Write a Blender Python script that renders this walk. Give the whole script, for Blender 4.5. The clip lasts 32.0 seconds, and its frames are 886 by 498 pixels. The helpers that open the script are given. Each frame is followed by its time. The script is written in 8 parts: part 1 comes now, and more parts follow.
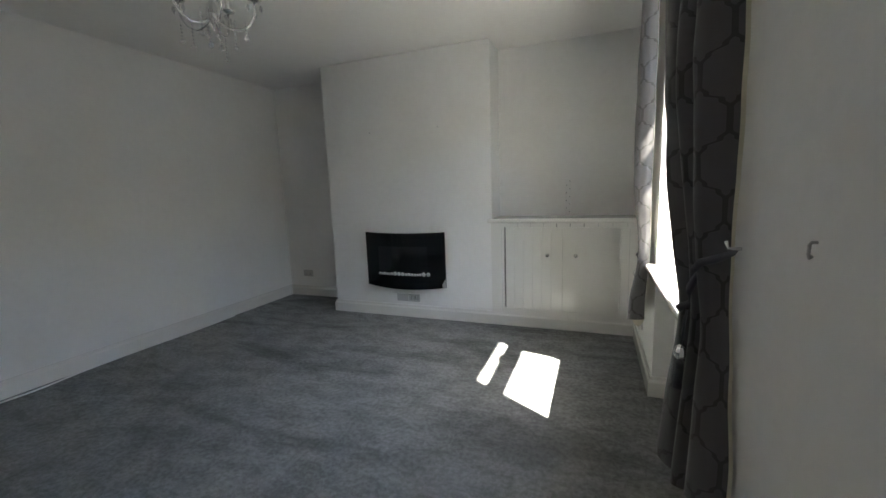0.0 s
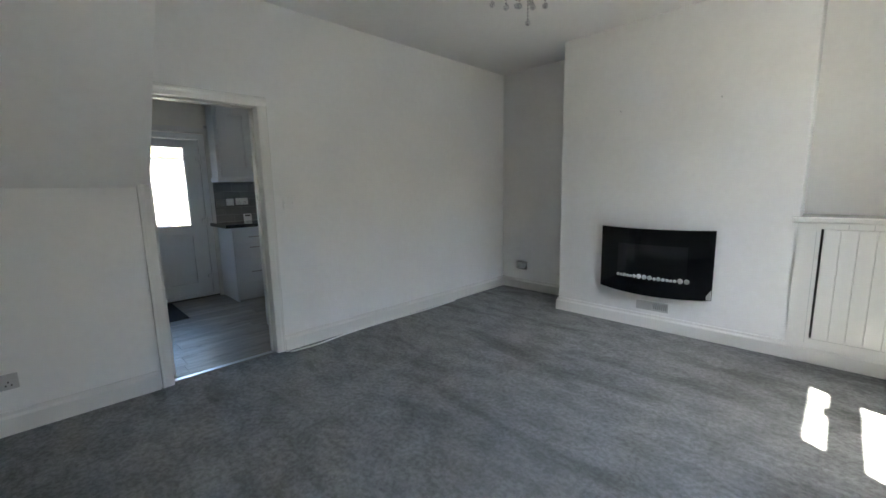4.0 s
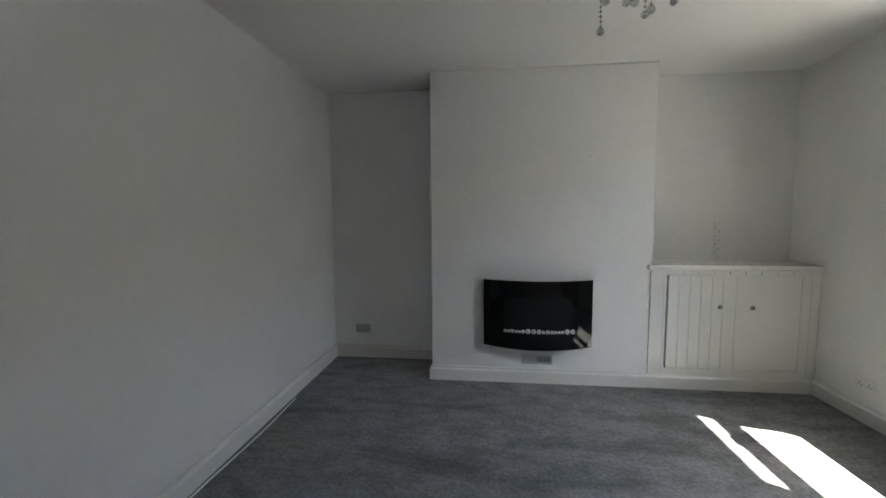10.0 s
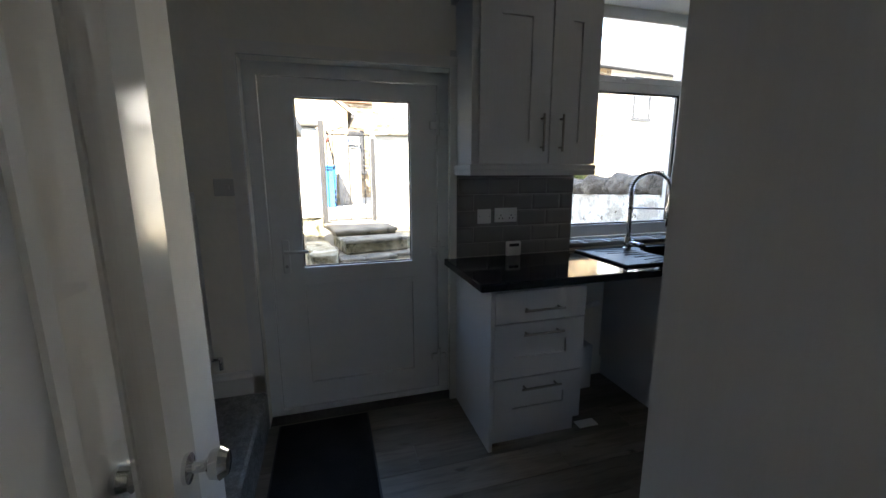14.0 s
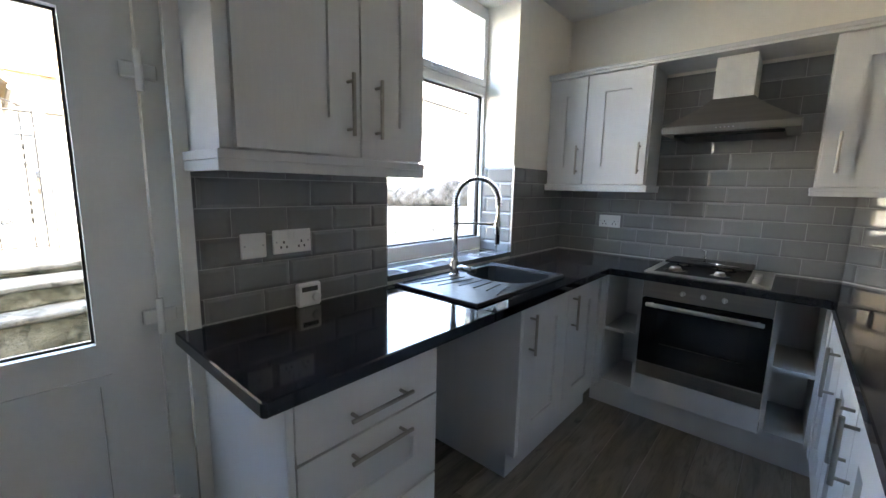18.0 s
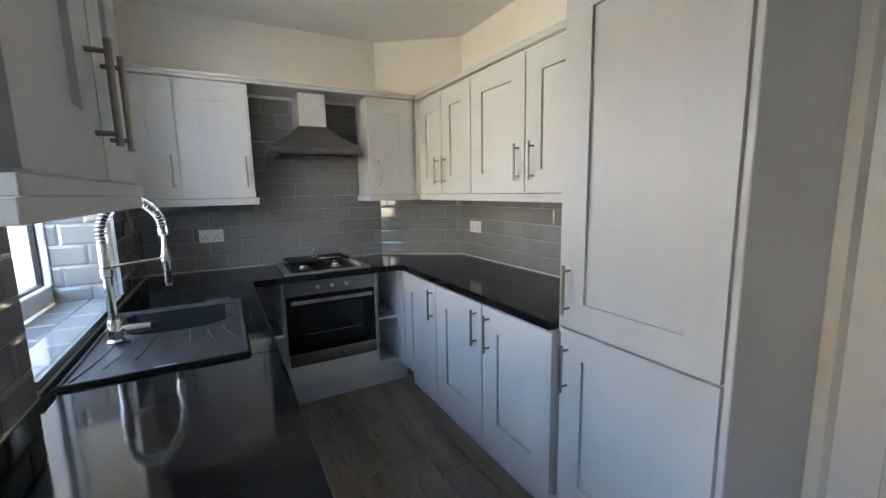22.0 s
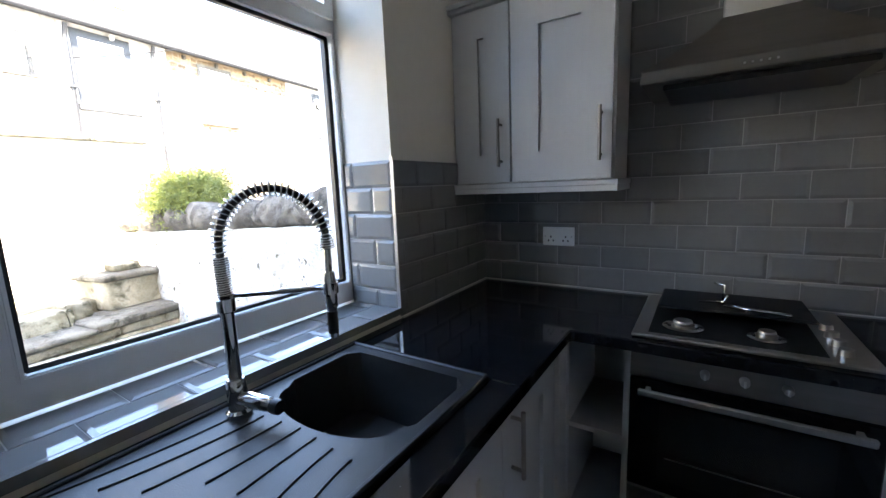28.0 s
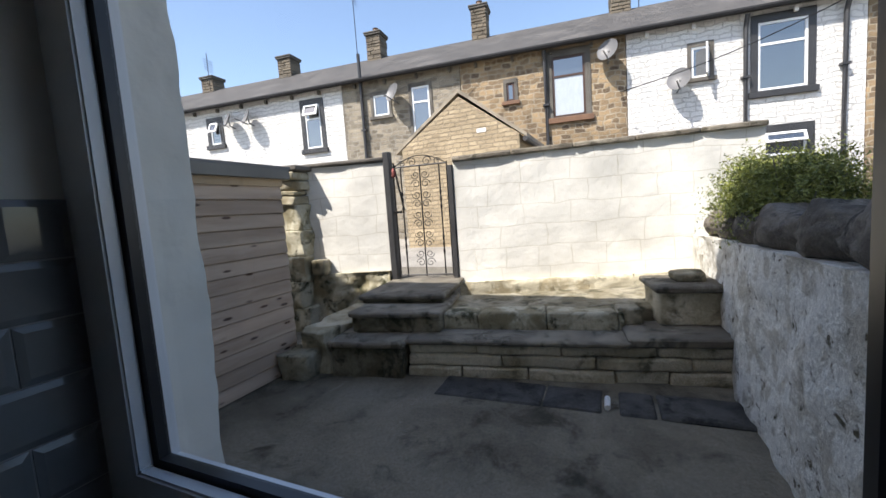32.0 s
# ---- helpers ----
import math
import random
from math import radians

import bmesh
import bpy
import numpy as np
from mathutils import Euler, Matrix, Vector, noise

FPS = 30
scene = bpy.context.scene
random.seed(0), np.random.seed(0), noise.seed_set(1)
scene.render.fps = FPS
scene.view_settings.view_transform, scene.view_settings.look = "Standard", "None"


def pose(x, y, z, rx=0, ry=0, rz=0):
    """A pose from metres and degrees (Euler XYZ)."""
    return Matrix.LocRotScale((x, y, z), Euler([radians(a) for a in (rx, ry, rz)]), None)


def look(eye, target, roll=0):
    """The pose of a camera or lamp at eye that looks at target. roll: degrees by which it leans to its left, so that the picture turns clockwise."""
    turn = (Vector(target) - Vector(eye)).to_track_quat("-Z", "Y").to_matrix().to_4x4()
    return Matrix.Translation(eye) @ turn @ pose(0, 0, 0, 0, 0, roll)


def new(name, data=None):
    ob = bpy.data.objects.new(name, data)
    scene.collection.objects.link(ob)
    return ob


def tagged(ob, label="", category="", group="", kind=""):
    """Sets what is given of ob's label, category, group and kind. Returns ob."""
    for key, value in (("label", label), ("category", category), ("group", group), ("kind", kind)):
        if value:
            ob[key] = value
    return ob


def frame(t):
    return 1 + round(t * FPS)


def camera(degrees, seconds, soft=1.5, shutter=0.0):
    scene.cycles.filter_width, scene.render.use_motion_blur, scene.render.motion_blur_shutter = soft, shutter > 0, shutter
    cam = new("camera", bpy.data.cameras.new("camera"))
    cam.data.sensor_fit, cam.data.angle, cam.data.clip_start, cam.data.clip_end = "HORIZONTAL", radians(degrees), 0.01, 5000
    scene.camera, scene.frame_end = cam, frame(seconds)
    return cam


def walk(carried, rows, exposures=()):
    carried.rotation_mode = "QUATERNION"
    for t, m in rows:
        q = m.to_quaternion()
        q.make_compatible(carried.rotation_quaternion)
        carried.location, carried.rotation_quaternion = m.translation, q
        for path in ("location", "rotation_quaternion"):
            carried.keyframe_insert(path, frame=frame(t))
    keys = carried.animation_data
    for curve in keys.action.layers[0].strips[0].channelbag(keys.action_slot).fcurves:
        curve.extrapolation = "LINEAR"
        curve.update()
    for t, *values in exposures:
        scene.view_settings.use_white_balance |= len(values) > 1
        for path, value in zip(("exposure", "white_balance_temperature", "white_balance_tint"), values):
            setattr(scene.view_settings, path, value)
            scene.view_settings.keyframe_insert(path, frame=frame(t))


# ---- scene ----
cam = camera(96.2, 32.0)
PATH = [
    (0, (0.214, 0.143, 1.315), (-0.498, 1.989, 1.018), -2.1),
    (0.5, (0.255, 0.158, 1.323), (-0.6, 1.946, 1.05), -2.6),
    (1, (0.283, 0.113, 1.32), (-0.878, 1.719, 1.058), -2.3),
    (1.5, (0.278, 0.033, 1.312), (-1.022, 1.533, 1.063), -2.5),
    (2, (0.275, 0.015, 1.301), (-1.163, 1.379, 1.031), -2.2),
    (2.5, (0.23, -0.026, 1.275), (-1.303, 1.224, 0.976), -1.8),
    (4.5, (-0.779, 0.154, 1.262), (-1.973, 1.731, 0.969), -0.3),
    (5, (-0.999, 0.194, 1.283), (-1.749, 2.028, 1.009), -2.1),
    (5.5, (-1.188, 0.278, 1.281), (-1.684, 2.193, 0.984), -0.9),
    (6, (-1.399, 0.387, 1.321), (-1.539, 2.364, 1.056), -1.2),
    (6.5, (-1.568, 0.428, 1.384), (-1.249, 2.385, 1.12), -1.0),
    (7, (-1.696, 0.368, 1.379), (-0.979, 2.223, 1.161), -1.4),
    (7.5, (-1.771, 0.37, 1.379), (-0.936, 2.176, 1.181), -1.0),
    (8, (-1.791, 0.367, 1.376), (-0.909, 2.152, 1.192), -1.5),
    (8.5, (-1.791, 0.358, 1.391), (-0.905, 2.144, 1.231), -1.7),
    (9, (-1.791, 0.356, 1.412), (-1.074, 2.218, 1.277), -1.2),
    (9.5, (-1.885, 0.387, 1.408), (-1.526, 2.351, 1.29), -1.1),
    (10, (-2.013, 0.426, 1.44), (-2.239, 2.406, 1.269), -0.4),
    (10.5, (-2.19, 0.514, 1.368), (-3.148, 2.255, 1.145), -0.4),
    (11, (-2.447, 0.6, 1.371), (-3.965, 1.875, 1.103), 0.5),
    (11.5, (-2.701, 0.685, 1.338), (-4.447, 1.619, 1.058), 1.3),
    (12, (-2.933, 0.684, 1.339), (-4.734, 1.505, 1.05), 0.5),
    (12.5, (-3.169, 0.761, 1.358), (-5.02, 1.444, 1.028), -0.1),
    (13, (-3.377, 0.848, 1.386), (-5.26, 1.434, 1.052), -0.3),
    (13.5, (-3.567, 0.855, 1.417), (-5.454, 1.4, 1.043), -0.2),
    (15.5, (-4.107, 1.049, 1.362), (-5.957, 1.734, 1.031), -0.9),
    (16, (-4.222, 1.104, 1.363), (-5.944, 2.075, 1.061), -0.0),
    (16.5, (-4.335, 1.134, 1.384), (-5.888, 2.359, 1.084), -0.1),
    (17, (-4.407, 1.151, 1.381), (-5.833, 2.522, 1.089), 0.6),
    (17.5, (-4.46, 1.16, 1.379), (-5.824, 2.594, 1.093), 0.9),
    (18, (-4.567, 1.197, 1.366), (-5.872, 2.681, 1.059), 1.2),
    (18.5, (-4.692, 1.246, 1.376), (-5.895, 2.821, 1.104), 0.9),
    (19, (-4.849, 1.241, 1.38), (-5.839, 2.958, 1.109), 2.4),
    (19.5, (-5.006, 1.189, 1.387), (-5.724, 3.037, 1.123), 0.5),
    (20, (-5.139, 1.198, 1.363), (-5.637, 3.113, 1.073), 1.1),
    (20.5, (-5.254, 1.22, 1.371), (-5.352, 3.197, 1.083), -1.0),
    (21, (-5.349, 1.161, 1.395), (-4.929, 3.1, 1.141), -0.7),
    (21.5, (-5.445, 1.052, 1.413), (-4.637, 2.855, 1.101), -1.7),
    (22, (-5.483, 1.016, 1.425), (-4.527, 2.749, 1.135), -1.1),
    (22.5, (-5.482, 1.005, 1.431), (-4.507, 2.733, 1.178), -1.0),
    (23, (-5.486, 1.007, 1.43), (-4.49, 2.725, 1.189), -0.9),
    (23.5, (-5.497, 1.006, 1.437), (-4.482, 2.713, 1.196), -0.8),
    (24, (-5.47, 1.026, 1.427), (-4.455, 2.73, 1.165), -1.0),
    (24.5, (-5.374, 1.099, 1.415), (-4.514, 2.882, 1.13), -1.7),
    (26.5, (-4.943, 1.761, 1.381), (-5.003, 3.738, 1.084), -1.6),
    (27, (-4.856, 1.961, 1.389), (-5.36, 3.875, 1.096), -1.7),
    (27.5, (-4.885, 2.151, 1.355), (-5.663, 3.971, 1.069), -2.1),
    (28, (-5.007, 2.313, 1.399), (-6.091, 3.965, 1.089), -2.3),
    (28.5, (-5.077, 2.499, 1.411), (-6.528, 3.849, 1.145), -3.3),
    (29, (-5.142, 2.736, 1.417), (-6.84, 3.766, 1.177), -2.1),
    (29.5, (-5.272, 2.913, 1.401), (-7.065, 3.769, 1.169), -1.0),
    (30, (-5.434, 3.045, 1.428), (-7.373, 3.491, 1.22), -2.6),
    (30.5, (-5.561, 3.149, 1.446), (-7.546, 3.01, 1.246), -1.9),
    (31, (-5.659, 3.229, 1.464), (-7.568, 2.666, 1.265), -2.0),
    (31.5, (-5.747, 3.231, 1.461), (-7.599, 2.497, 1.284), -2.9),
    (32, (-5.831, 3.232, 1.437), (-7.646, 2.413, 1.249), -4.0),
]
EXPOSURES = [(0, 4.2, 6850, 5), (1, 4.5, 6850, 5), (2, 4.65, 6850, 5), (5, 4.95, 6850, 5), (6, 4.7, 6850, 5), (7, 3.95, 6850, 5), (9, 3.68, 6850, 5), (10, 4.25, 6850, 5), (11, 5.0, 6900, 6), (12, 4.52, 7000, 8), (13.5, 3.8, 7150, 9), (16, 4.25, 7150, 7), (17, 4.9, 7300, 8), (18, 5.45, 7450, 9), (19, 5.65, 7450, 9), (20, 5.9, 7450, 9), (21, 5.65, 7450, 9), (23, 5.4, 7450, 9), (26.5, 5.05, 7200, 9), (28, 4.45, 7000, 11), (29, 4.15, 7000, 12), (29.6, 3.95, 7000, 12), (30.4, 2.95, 6700, 12), (31, 1.75, 6700, 12), (32, 1.0, 6600, 11)]
walk(cam, [(t, look(eye, target, roll)) for t, eye, target, roll in PATH], EXPOSURES)
# ==== build ====
# world, sun and exposure
SUN_DIR = Vector((0.80, -0.50, 1.255)).normalized()
world = bpy.data.worlds.new("sky")
scene.world = world
world.use_nodes = True
wn = world.node_tree.nodes
wl = world.node_tree.links
sky_tex = wn.new("ShaderNodeTexSky")
sky_tex.sky_type = "NISHITA"
sky_tex.sun_disc = False
sky_tex.sun_elevation = math.asin(SUN_DIR.z)
sky_tex.sun_rotation = math.atan2(SUN_DIR.x, SUN_DIR.y)
wl.new(sky_tex.outputs[0], wn["Background"].inputs[0])
wn["Background"].inputs[1].default_value = 0.15
sun_data = bpy.data.lights.new("sun", "SUN")
sun_data.energy, sun_data.angle, sun_data.color = 4.5, radians(0.53), (1.0, 0.95, 0.88)
sun = new("sun", sun_data)
sun.matrix_world = look(SUN_DIR * 30, (0, 0, 0))

# building tools
ORG = {}


def part(name, bm, material, parent=None, label="", smooth=False):
    """Links a bmesh, given in world metres, as one mesh under a thing or part."""
    org = ORG[parent] if parent else Vector((0, 0, 0))
    if org.length:
        bmesh.ops.translate(bm, verts=bm.verts, vec=-org)
    me = bpy.data.meshes.new(name)
    bm.to_mesh(me)
    bm.free()
    if smooth:
        me.polygons.foreach_set("use_smooth", [True] * len(me.polygons))
        if smooth is not True:
            me.set_sharp_from_angle(angle=radians(smooth))
    if material:
        me.materials.append(material)
    ob = new(name, me)
    if parent:
        ob.parent = parent
    ORG[ob] = org
    if label:
        ob["label"] = label
    return ob


def thing(name, loc, label, category, group="", kind=""):
    ob = new(name)
    ob.empty_display_size = 0.05
    ob.location = loc
    ORG[ob] = Vector(loc)
    return tagged(ob, label, category, group, kind)


def struct(name, bm, material, label, category, smooth=False):
    return tagged(part(name, bm, material, smooth=smooth), label, category, "", "structure")


def box(x0, y0, z0, x1, y1, z1, bevel=0.0, bm=None, seg=1):
    """A box between two corners, with bevelled edges; added to bm where one is given."""
    own = bmesh.new()
    v = [own.verts.new((x, y, z)) for z in (z0, z1) for y in (y0, y1) for x in (x0, x1)]
    for f in ((0, 2, 3, 1), (4, 5, 7, 6), (0, 1, 5, 4), (2, 6, 7, 3), (0, 4, 6, 2), (1, 3, 7, 5)):
        own.faces.new([v[i] for i in f])
    if bevel:
        bmesh.ops.bevel(own, geom=own.edges[:], offset=bevel, segments=seg, affect="EDGES", profile=0.5)
    bmesh.ops.recalc_face_normals(own, faces=own.faces)
    return merge(bm, own) if bm else own


def merge(bm, other):
    me = bpy.data.meshes.new("tmp")
    other.to_mesh(me)
    other.free()
    bm.from_mesh(me)
    bpy.data.meshes.remove(me)
    return bm


def tube(points, radius, sides=10, bm=None, cap=True, radii=None):
    """A round tube along points."""
    own = bmesh.new()
    pts = [Vector(p) for p in points]
    rings = []
    up = Vector((0, 0, 1))
    for i, p in enumerate(pts):
        d = (pts[min(i + 1, len(pts) - 1)] - pts[max(i - 1, 0)]).normalized()
        side = d.cross(up)
        if side.length < 1e-3:
            side = d.cross(Vector((0, 1, 0)))
        side.normalize()
        if rings and side.dot(last) < 0:
            side = -side
        last = side
        other = side.cross(d)
        r = radii[i] if radii else radius
        rings.append([own.verts.new(p + r * (math.cos(a) * side + math.sin(a) * other)) for a in (2 * math.pi * k / sides for k in range(sides))])
    for a, b in zip(rings, rings[1:]):
        for k in range(sides):
            own.faces.new((a[k], a[(k + 1) % sides], b[(k + 1) % sides], b[k]))
    if cap:
        own.faces.new(rings[0][::-1])
        own.faces.new(rings[-1])
    bmesh.ops.recalc_face_normals(own, faces=own.faces)
    return merge(bm, own) if bm else own


def lathe(profile, centre, axis="z", sides=16, bm=None):
    """Turns (radius, along) pairs about an axis through centre."""
    own = bmesh.new()
    rings = []
    for r, h in profile:
        ring = []
        for k in range(sides):
            a = 2 * math.pi * k / sides
            p = {"z": (r * math.cos(a), r * math.sin(a), h), "x": (h, r * math.cos(a), r * math.sin(a)), "y": (r * math.cos(a), h, r * math.sin(a))}[axis]
            ring.append(own.verts.new(Vector(centre) + Vector(p)))
        rings.append(ring)
    for a, b in zip(rings, rings[1:]):
        for k in range(sides):
            own.faces.new((a[k], a[(k + 1) % sides], b[(k + 1) % sides], b[k]))
    own.faces.new(rings[0][::-1])
    own.faces.new(rings[-1])
    bmesh.ops.remove_doubles(own, verts=own.verts, dist=1e-5)
    bmesh.ops.recalc_face_normals(own, faces=own.faces)
    return merge(bm, own) if bm else own


def prism(outline, axis, a, b, bevel=0.0, bm=None):
    """An outline in two axes, drawn out along the third from a to b."""
    own = bmesh.new()
    put = {"x": lambda u, v, w: (w, u, v), "y": lambda u, v, w: (u, w, v), "z": lambda u, v, w: (u, v, w)}[axis]
    lo = [own.verts.new(put(u, v, a)) for u, v in outline]
    hi = [own.verts.new(put(u, v, b)) for u, v in outline]
    n = len(outline)
    own.faces.new(lo[::-1])
    own.faces.new(hi)
    for i in range(n):
        own.faces.new((lo[i], lo[(i + 1) % n], hi[(i + 1) % n], hi[i]))
    bmesh.ops.recalc_face_normals(own, faces=own.faces)
    if bevel:
        bmesh.ops.bevel(own, geom=own.edges[:], offset=bevel, segments=1, affect="EDGES")
    return merge(bm, own) if bm else own


def wall(axis, a, b, u0, u1, z0, z1, openings=(), bm=None):
    """A wall slab, a to b thick along axis, with openings (u0, u1, z0, z1) through it."""
    us = sorted({u0, u1, *(o[i] for o in openings for i in (0, 1))})
    zs = sorted({z0, z1, *(o[i] for o in openings for i in (2, 3))})
    def solid(i, j):
        if not (0 <= i < len(us) - 1 and 0 <= j < len(zs) - 1):
            return False
        u, z = (us[i] + us[i + 1]) / 2, (zs[j] + zs[j + 1]) / 2
        return not any(o[0] < u < o[1] and o[2] < z < o[3] for o in openings)
    own = bmesh.new()
    def at(w, u, z):
        return own.verts.new((w, u, z) if axis == "x" else (u, w, z))
    for i in range(len(us) - 1):
        for j in range(len(zs) - 1):
            if not solid(i, j):
                continue
            p, q, r, s = us[i], us[i + 1], zs[j], zs[j + 1]
            for w in (a, b):
                own.faces.new([at(w, p, r), at(w, q, r), at(w, q, s), at(w, p, s)])
            for di, dj, c in ((-1, 0, ((p, r), (p, s))), (1, 0, ((q, r), (q, s))), (0, -1, ((p, r), (q, r))), (0, 1, ((p, s), (q, s)))):
                if not solid(i + di, j + dj):
                    (c1, c2), (c3, c4) = c
                    own.faces.new([at(a, c1, c2), at(b, c1, c2), at(b, c3, c4), at(a, c3, c4)])
    bmesh.ops.remove_doubles(own, verts=own.verts, dist=1e-5)
    bmesh.ops.recalc_face_normals(own, faces=own.faces)
    return merge(bm, own) if bm else own


def skirting(points, z0, h, t, bm=None):
    """A skirting board along a polyline on the floor; it lies to the right of the way it runs."""
    prof = [(0, 0), (t, 0), (t, h * 0.74), (t * 0.8, h * 0.8), (t * 0.55, h * 0.86), (t * 0.45, h), (0, h)]
    own = bmesh.new()
    pts = [Vector((x, y, 0)) for x, y in points]
    rings = []
    for i, p in enumerate(pts):
        n = Vector((0, 0, 0))
        ds = []
        if i:
            ds.append((p - pts[i - 1]).normalized())
        if i < len(pts) - 1:
            ds.append((pts[i + 1] - p).normalized())
        ns = [Vector((d.y, -d.x, 0)) for d in ds]
        n = ns[0] if len(ns) == 1 else (ns[0] + ns[1]) / max(0.3, 1 + ns[0].dot(ns[1]))
        rings.append([own.verts.new(p + n * u + Vector((0, 0, z0 + v))) for u, v in prof])
    for a, b in zip(rings, rings[1:]):
        for k in range(len(prof)):
            m = (k + 1) % len(prof)
            own.faces.new((a[k], a[m], b[m], b[k]))
    own.faces.new(rings[0][::-1])
    own.faces.new(rings[-1])
    bmesh.ops.recalc_face_normals(own, faces=own.faces)
    return merge(bm, own) if bm else own

# materials
def material(name, base, rough=0.5, metal=0.0, vary=0.0, scale=3.0, bump=0.0, bump_scale=60.0, tint=None, per=0.0, coat=0.0, spec=0.5, stretch=None, rv=0.08):
    """A procedural surface: base colour with broad and fine variation, and fine relief."""
    m = bpy.data.materials.new(name)
    m.use_nodes = True
    n, l = m.node_tree.nodes, m.node_tree.links
    b = n["Principled BSDF"]
    b.inputs["Base Color"].default_value = (*base, 1)
    b.inputs["Roughness"].default_value = rough
    b.inputs["Metallic"].default_value = metal
    b.inputs["Specular IOR Level"].default_value = spec
    b.inputs["Coat Weight"].default_value = coat
    b.inputs["Coat Roughness"].default_value = 0.05
    co = n.new("ShaderNodeTexCoord")
    src = co.outputs["Object"]
    if stretch:
        mp = n.new("ShaderNodeMapping")
        mp.inputs["Scale"].default_value = stretch
        l.new(src, mp.inputs[0])
        src = mp.outputs[0]
    colour = None
    if vary:
        big = n.new("ShaderNodeTexNoise")
        big.inputs["Scale"].default_value, big.inputs["Detail"].default_value = scale, 6
        small = n.new("ShaderNodeTexNoise")
        small.inputs["Scale"].default_value, small.inputs["Detail"].default_value = scale * 14, 4
        l.new(src, big.inputs["Vector"]), l.new(src, small.inputs["Vector"])
        add = n.new("ShaderNodeMath")
        add.operation = "MULTIPLY_ADD"
        add.inputs[1].default_value = 0.45
        l.new(small.outputs[0], add.inputs[0]), l.new(big.outputs[0], add.inputs[2])
        ramp = n.new("ShaderNodeValToRGB")
        ramp.color_ramp.interpolation = "EASE"
        ramp.color_ramp.elements[0].position, ramp.color_ramp.elements[1].position = 0.4, 1.02
        lo = tint or tuple(c * (1 - vary) for c in base)
        ramp.color_ramp.elements[0].color = (*lo, 1)
        ramp.color_ramp.elements[1].color = (*(min(1, c * (1 + vary * 0.4)) for c in base), 1)
        l.new(add.outputs[0], ramp.inputs[0])
        colour = ramp.outputs[0]
        rr = n.new("ShaderNodeMapRange")
        rr.inputs[3].default_value, rr.inputs[4].default_value = max(0, rough - rv), min(1, rough + rv)
        l.new(big.outputs[0], rr.inputs[0]), l.new(rr.outputs[0], b.inputs["Roughness"])
    if per:
        info = n.new("ShaderNodeObjectInfo")
        hsv = n.new("ShaderNodeHueSaturation")
        mr = n.new("ShaderNodeMapRange")
        mr.inputs[3].default_value, mr.inputs[4].default_value = 1 - per, 1 + per
        l.new(info.outputs["Random"], mr.inputs[0]), l.new(mr.outputs[0], hsv.inputs["Value"])
        if colour:
            l.new(colour, hsv.inputs["Color"])
        else:
            hsv.inputs["Color"].default_value = (*base, 1)
        colour = hsv.outputs[0]
    if colour:
        l.new(colour, b.inputs["Base Color"])
    if bump:
        bn = n.new("ShaderNodeTexNoise")
        bn.inputs["Scale"].default_value, bn.inputs["Detail"].default_value = bump_scale, 5
        l.new(src, bn.inputs["Vector"])
        bp = n.new("ShaderNodeBump")
        bp.inputs["Strength"].default_value, bp.inputs["Distance"].default_value = bump, 0.01
        l.new(bn.outputs[0], bp.inputs["Height"]), l.new(bp.outputs[0], b.inputs["Normal"])
    return m


def glass_material(name, tint=(1, 1, 1), rough=0.0, gloss=0.025):
    """Thin clear glass: it lets light straight through, with more gloss at a slant."""
    m = bpy.data.materials.new(name)
    m.use_nodes = True
    n, l = m.node_tree.nodes, m.node_tree.links
    out = n["Material Output"]
    n.remove(n["Principled BSDF"])
    t, g, mx = n.new("ShaderNodeBsdfTransparent"), n.new("ShaderNodeBsdfGlossy"), n.new("ShaderNodeMixShader")
    f, p, q = n.new("ShaderNodeLayerWeight"), n.new("ShaderNodeMath"), n.new("ShaderNodeMath")
    t.inputs[0].default_value = (*tint, 1)
    g.inputs["Roughness"].default_value = rough
    f.inputs["Blend"].default_value = 0.5
    p.operation, q.operation = "POWER", "MULTIPLY_ADD"
    p.inputs[1].default_value = 4.0
    q.inputs[1].default_value, q.inputs[2].default_value = 0.6, gloss
    l.new(f.outputs["Facing"], p.inputs[0]), l.new(p.outputs[0], q.inputs[0]), l.new(q.outputs[0], mx.inputs[0])
    l.new(t.outputs[0], mx.inputs[1]), l.new(g.outputs[0], mx.inputs[2]), l.new(mx.outputs[0], out.inputs[0])
    return m


WALL = material("white_wall_paint", (0.82, 0.815, 0.80), 0.75, vary=0.05, scale=1.5, bump=0.12, bump_scale=45)
KWALL = material("cream_wall_paint", (0.78, 0.75, 0.68), 0.75, vary=0.05, scale=1.5, bump=0.12, bump_scale=45)
CEIL = material("ceiling_paint", (0.83, 0.825, 0.81), 0.85, vary=0.04, scale=1.2, bump=0.1, bump_scale=50)
GLOSSW = material("white_gloss_paint", (0.77, 0.76, 0.73), 0.16, vary=0.02, scale=4, bump=0.05, bump_scale=14)
UPVC = material("white_upvc", (0.8, 0.81, 0.81), 0.22, vary=0.03, scale=5)


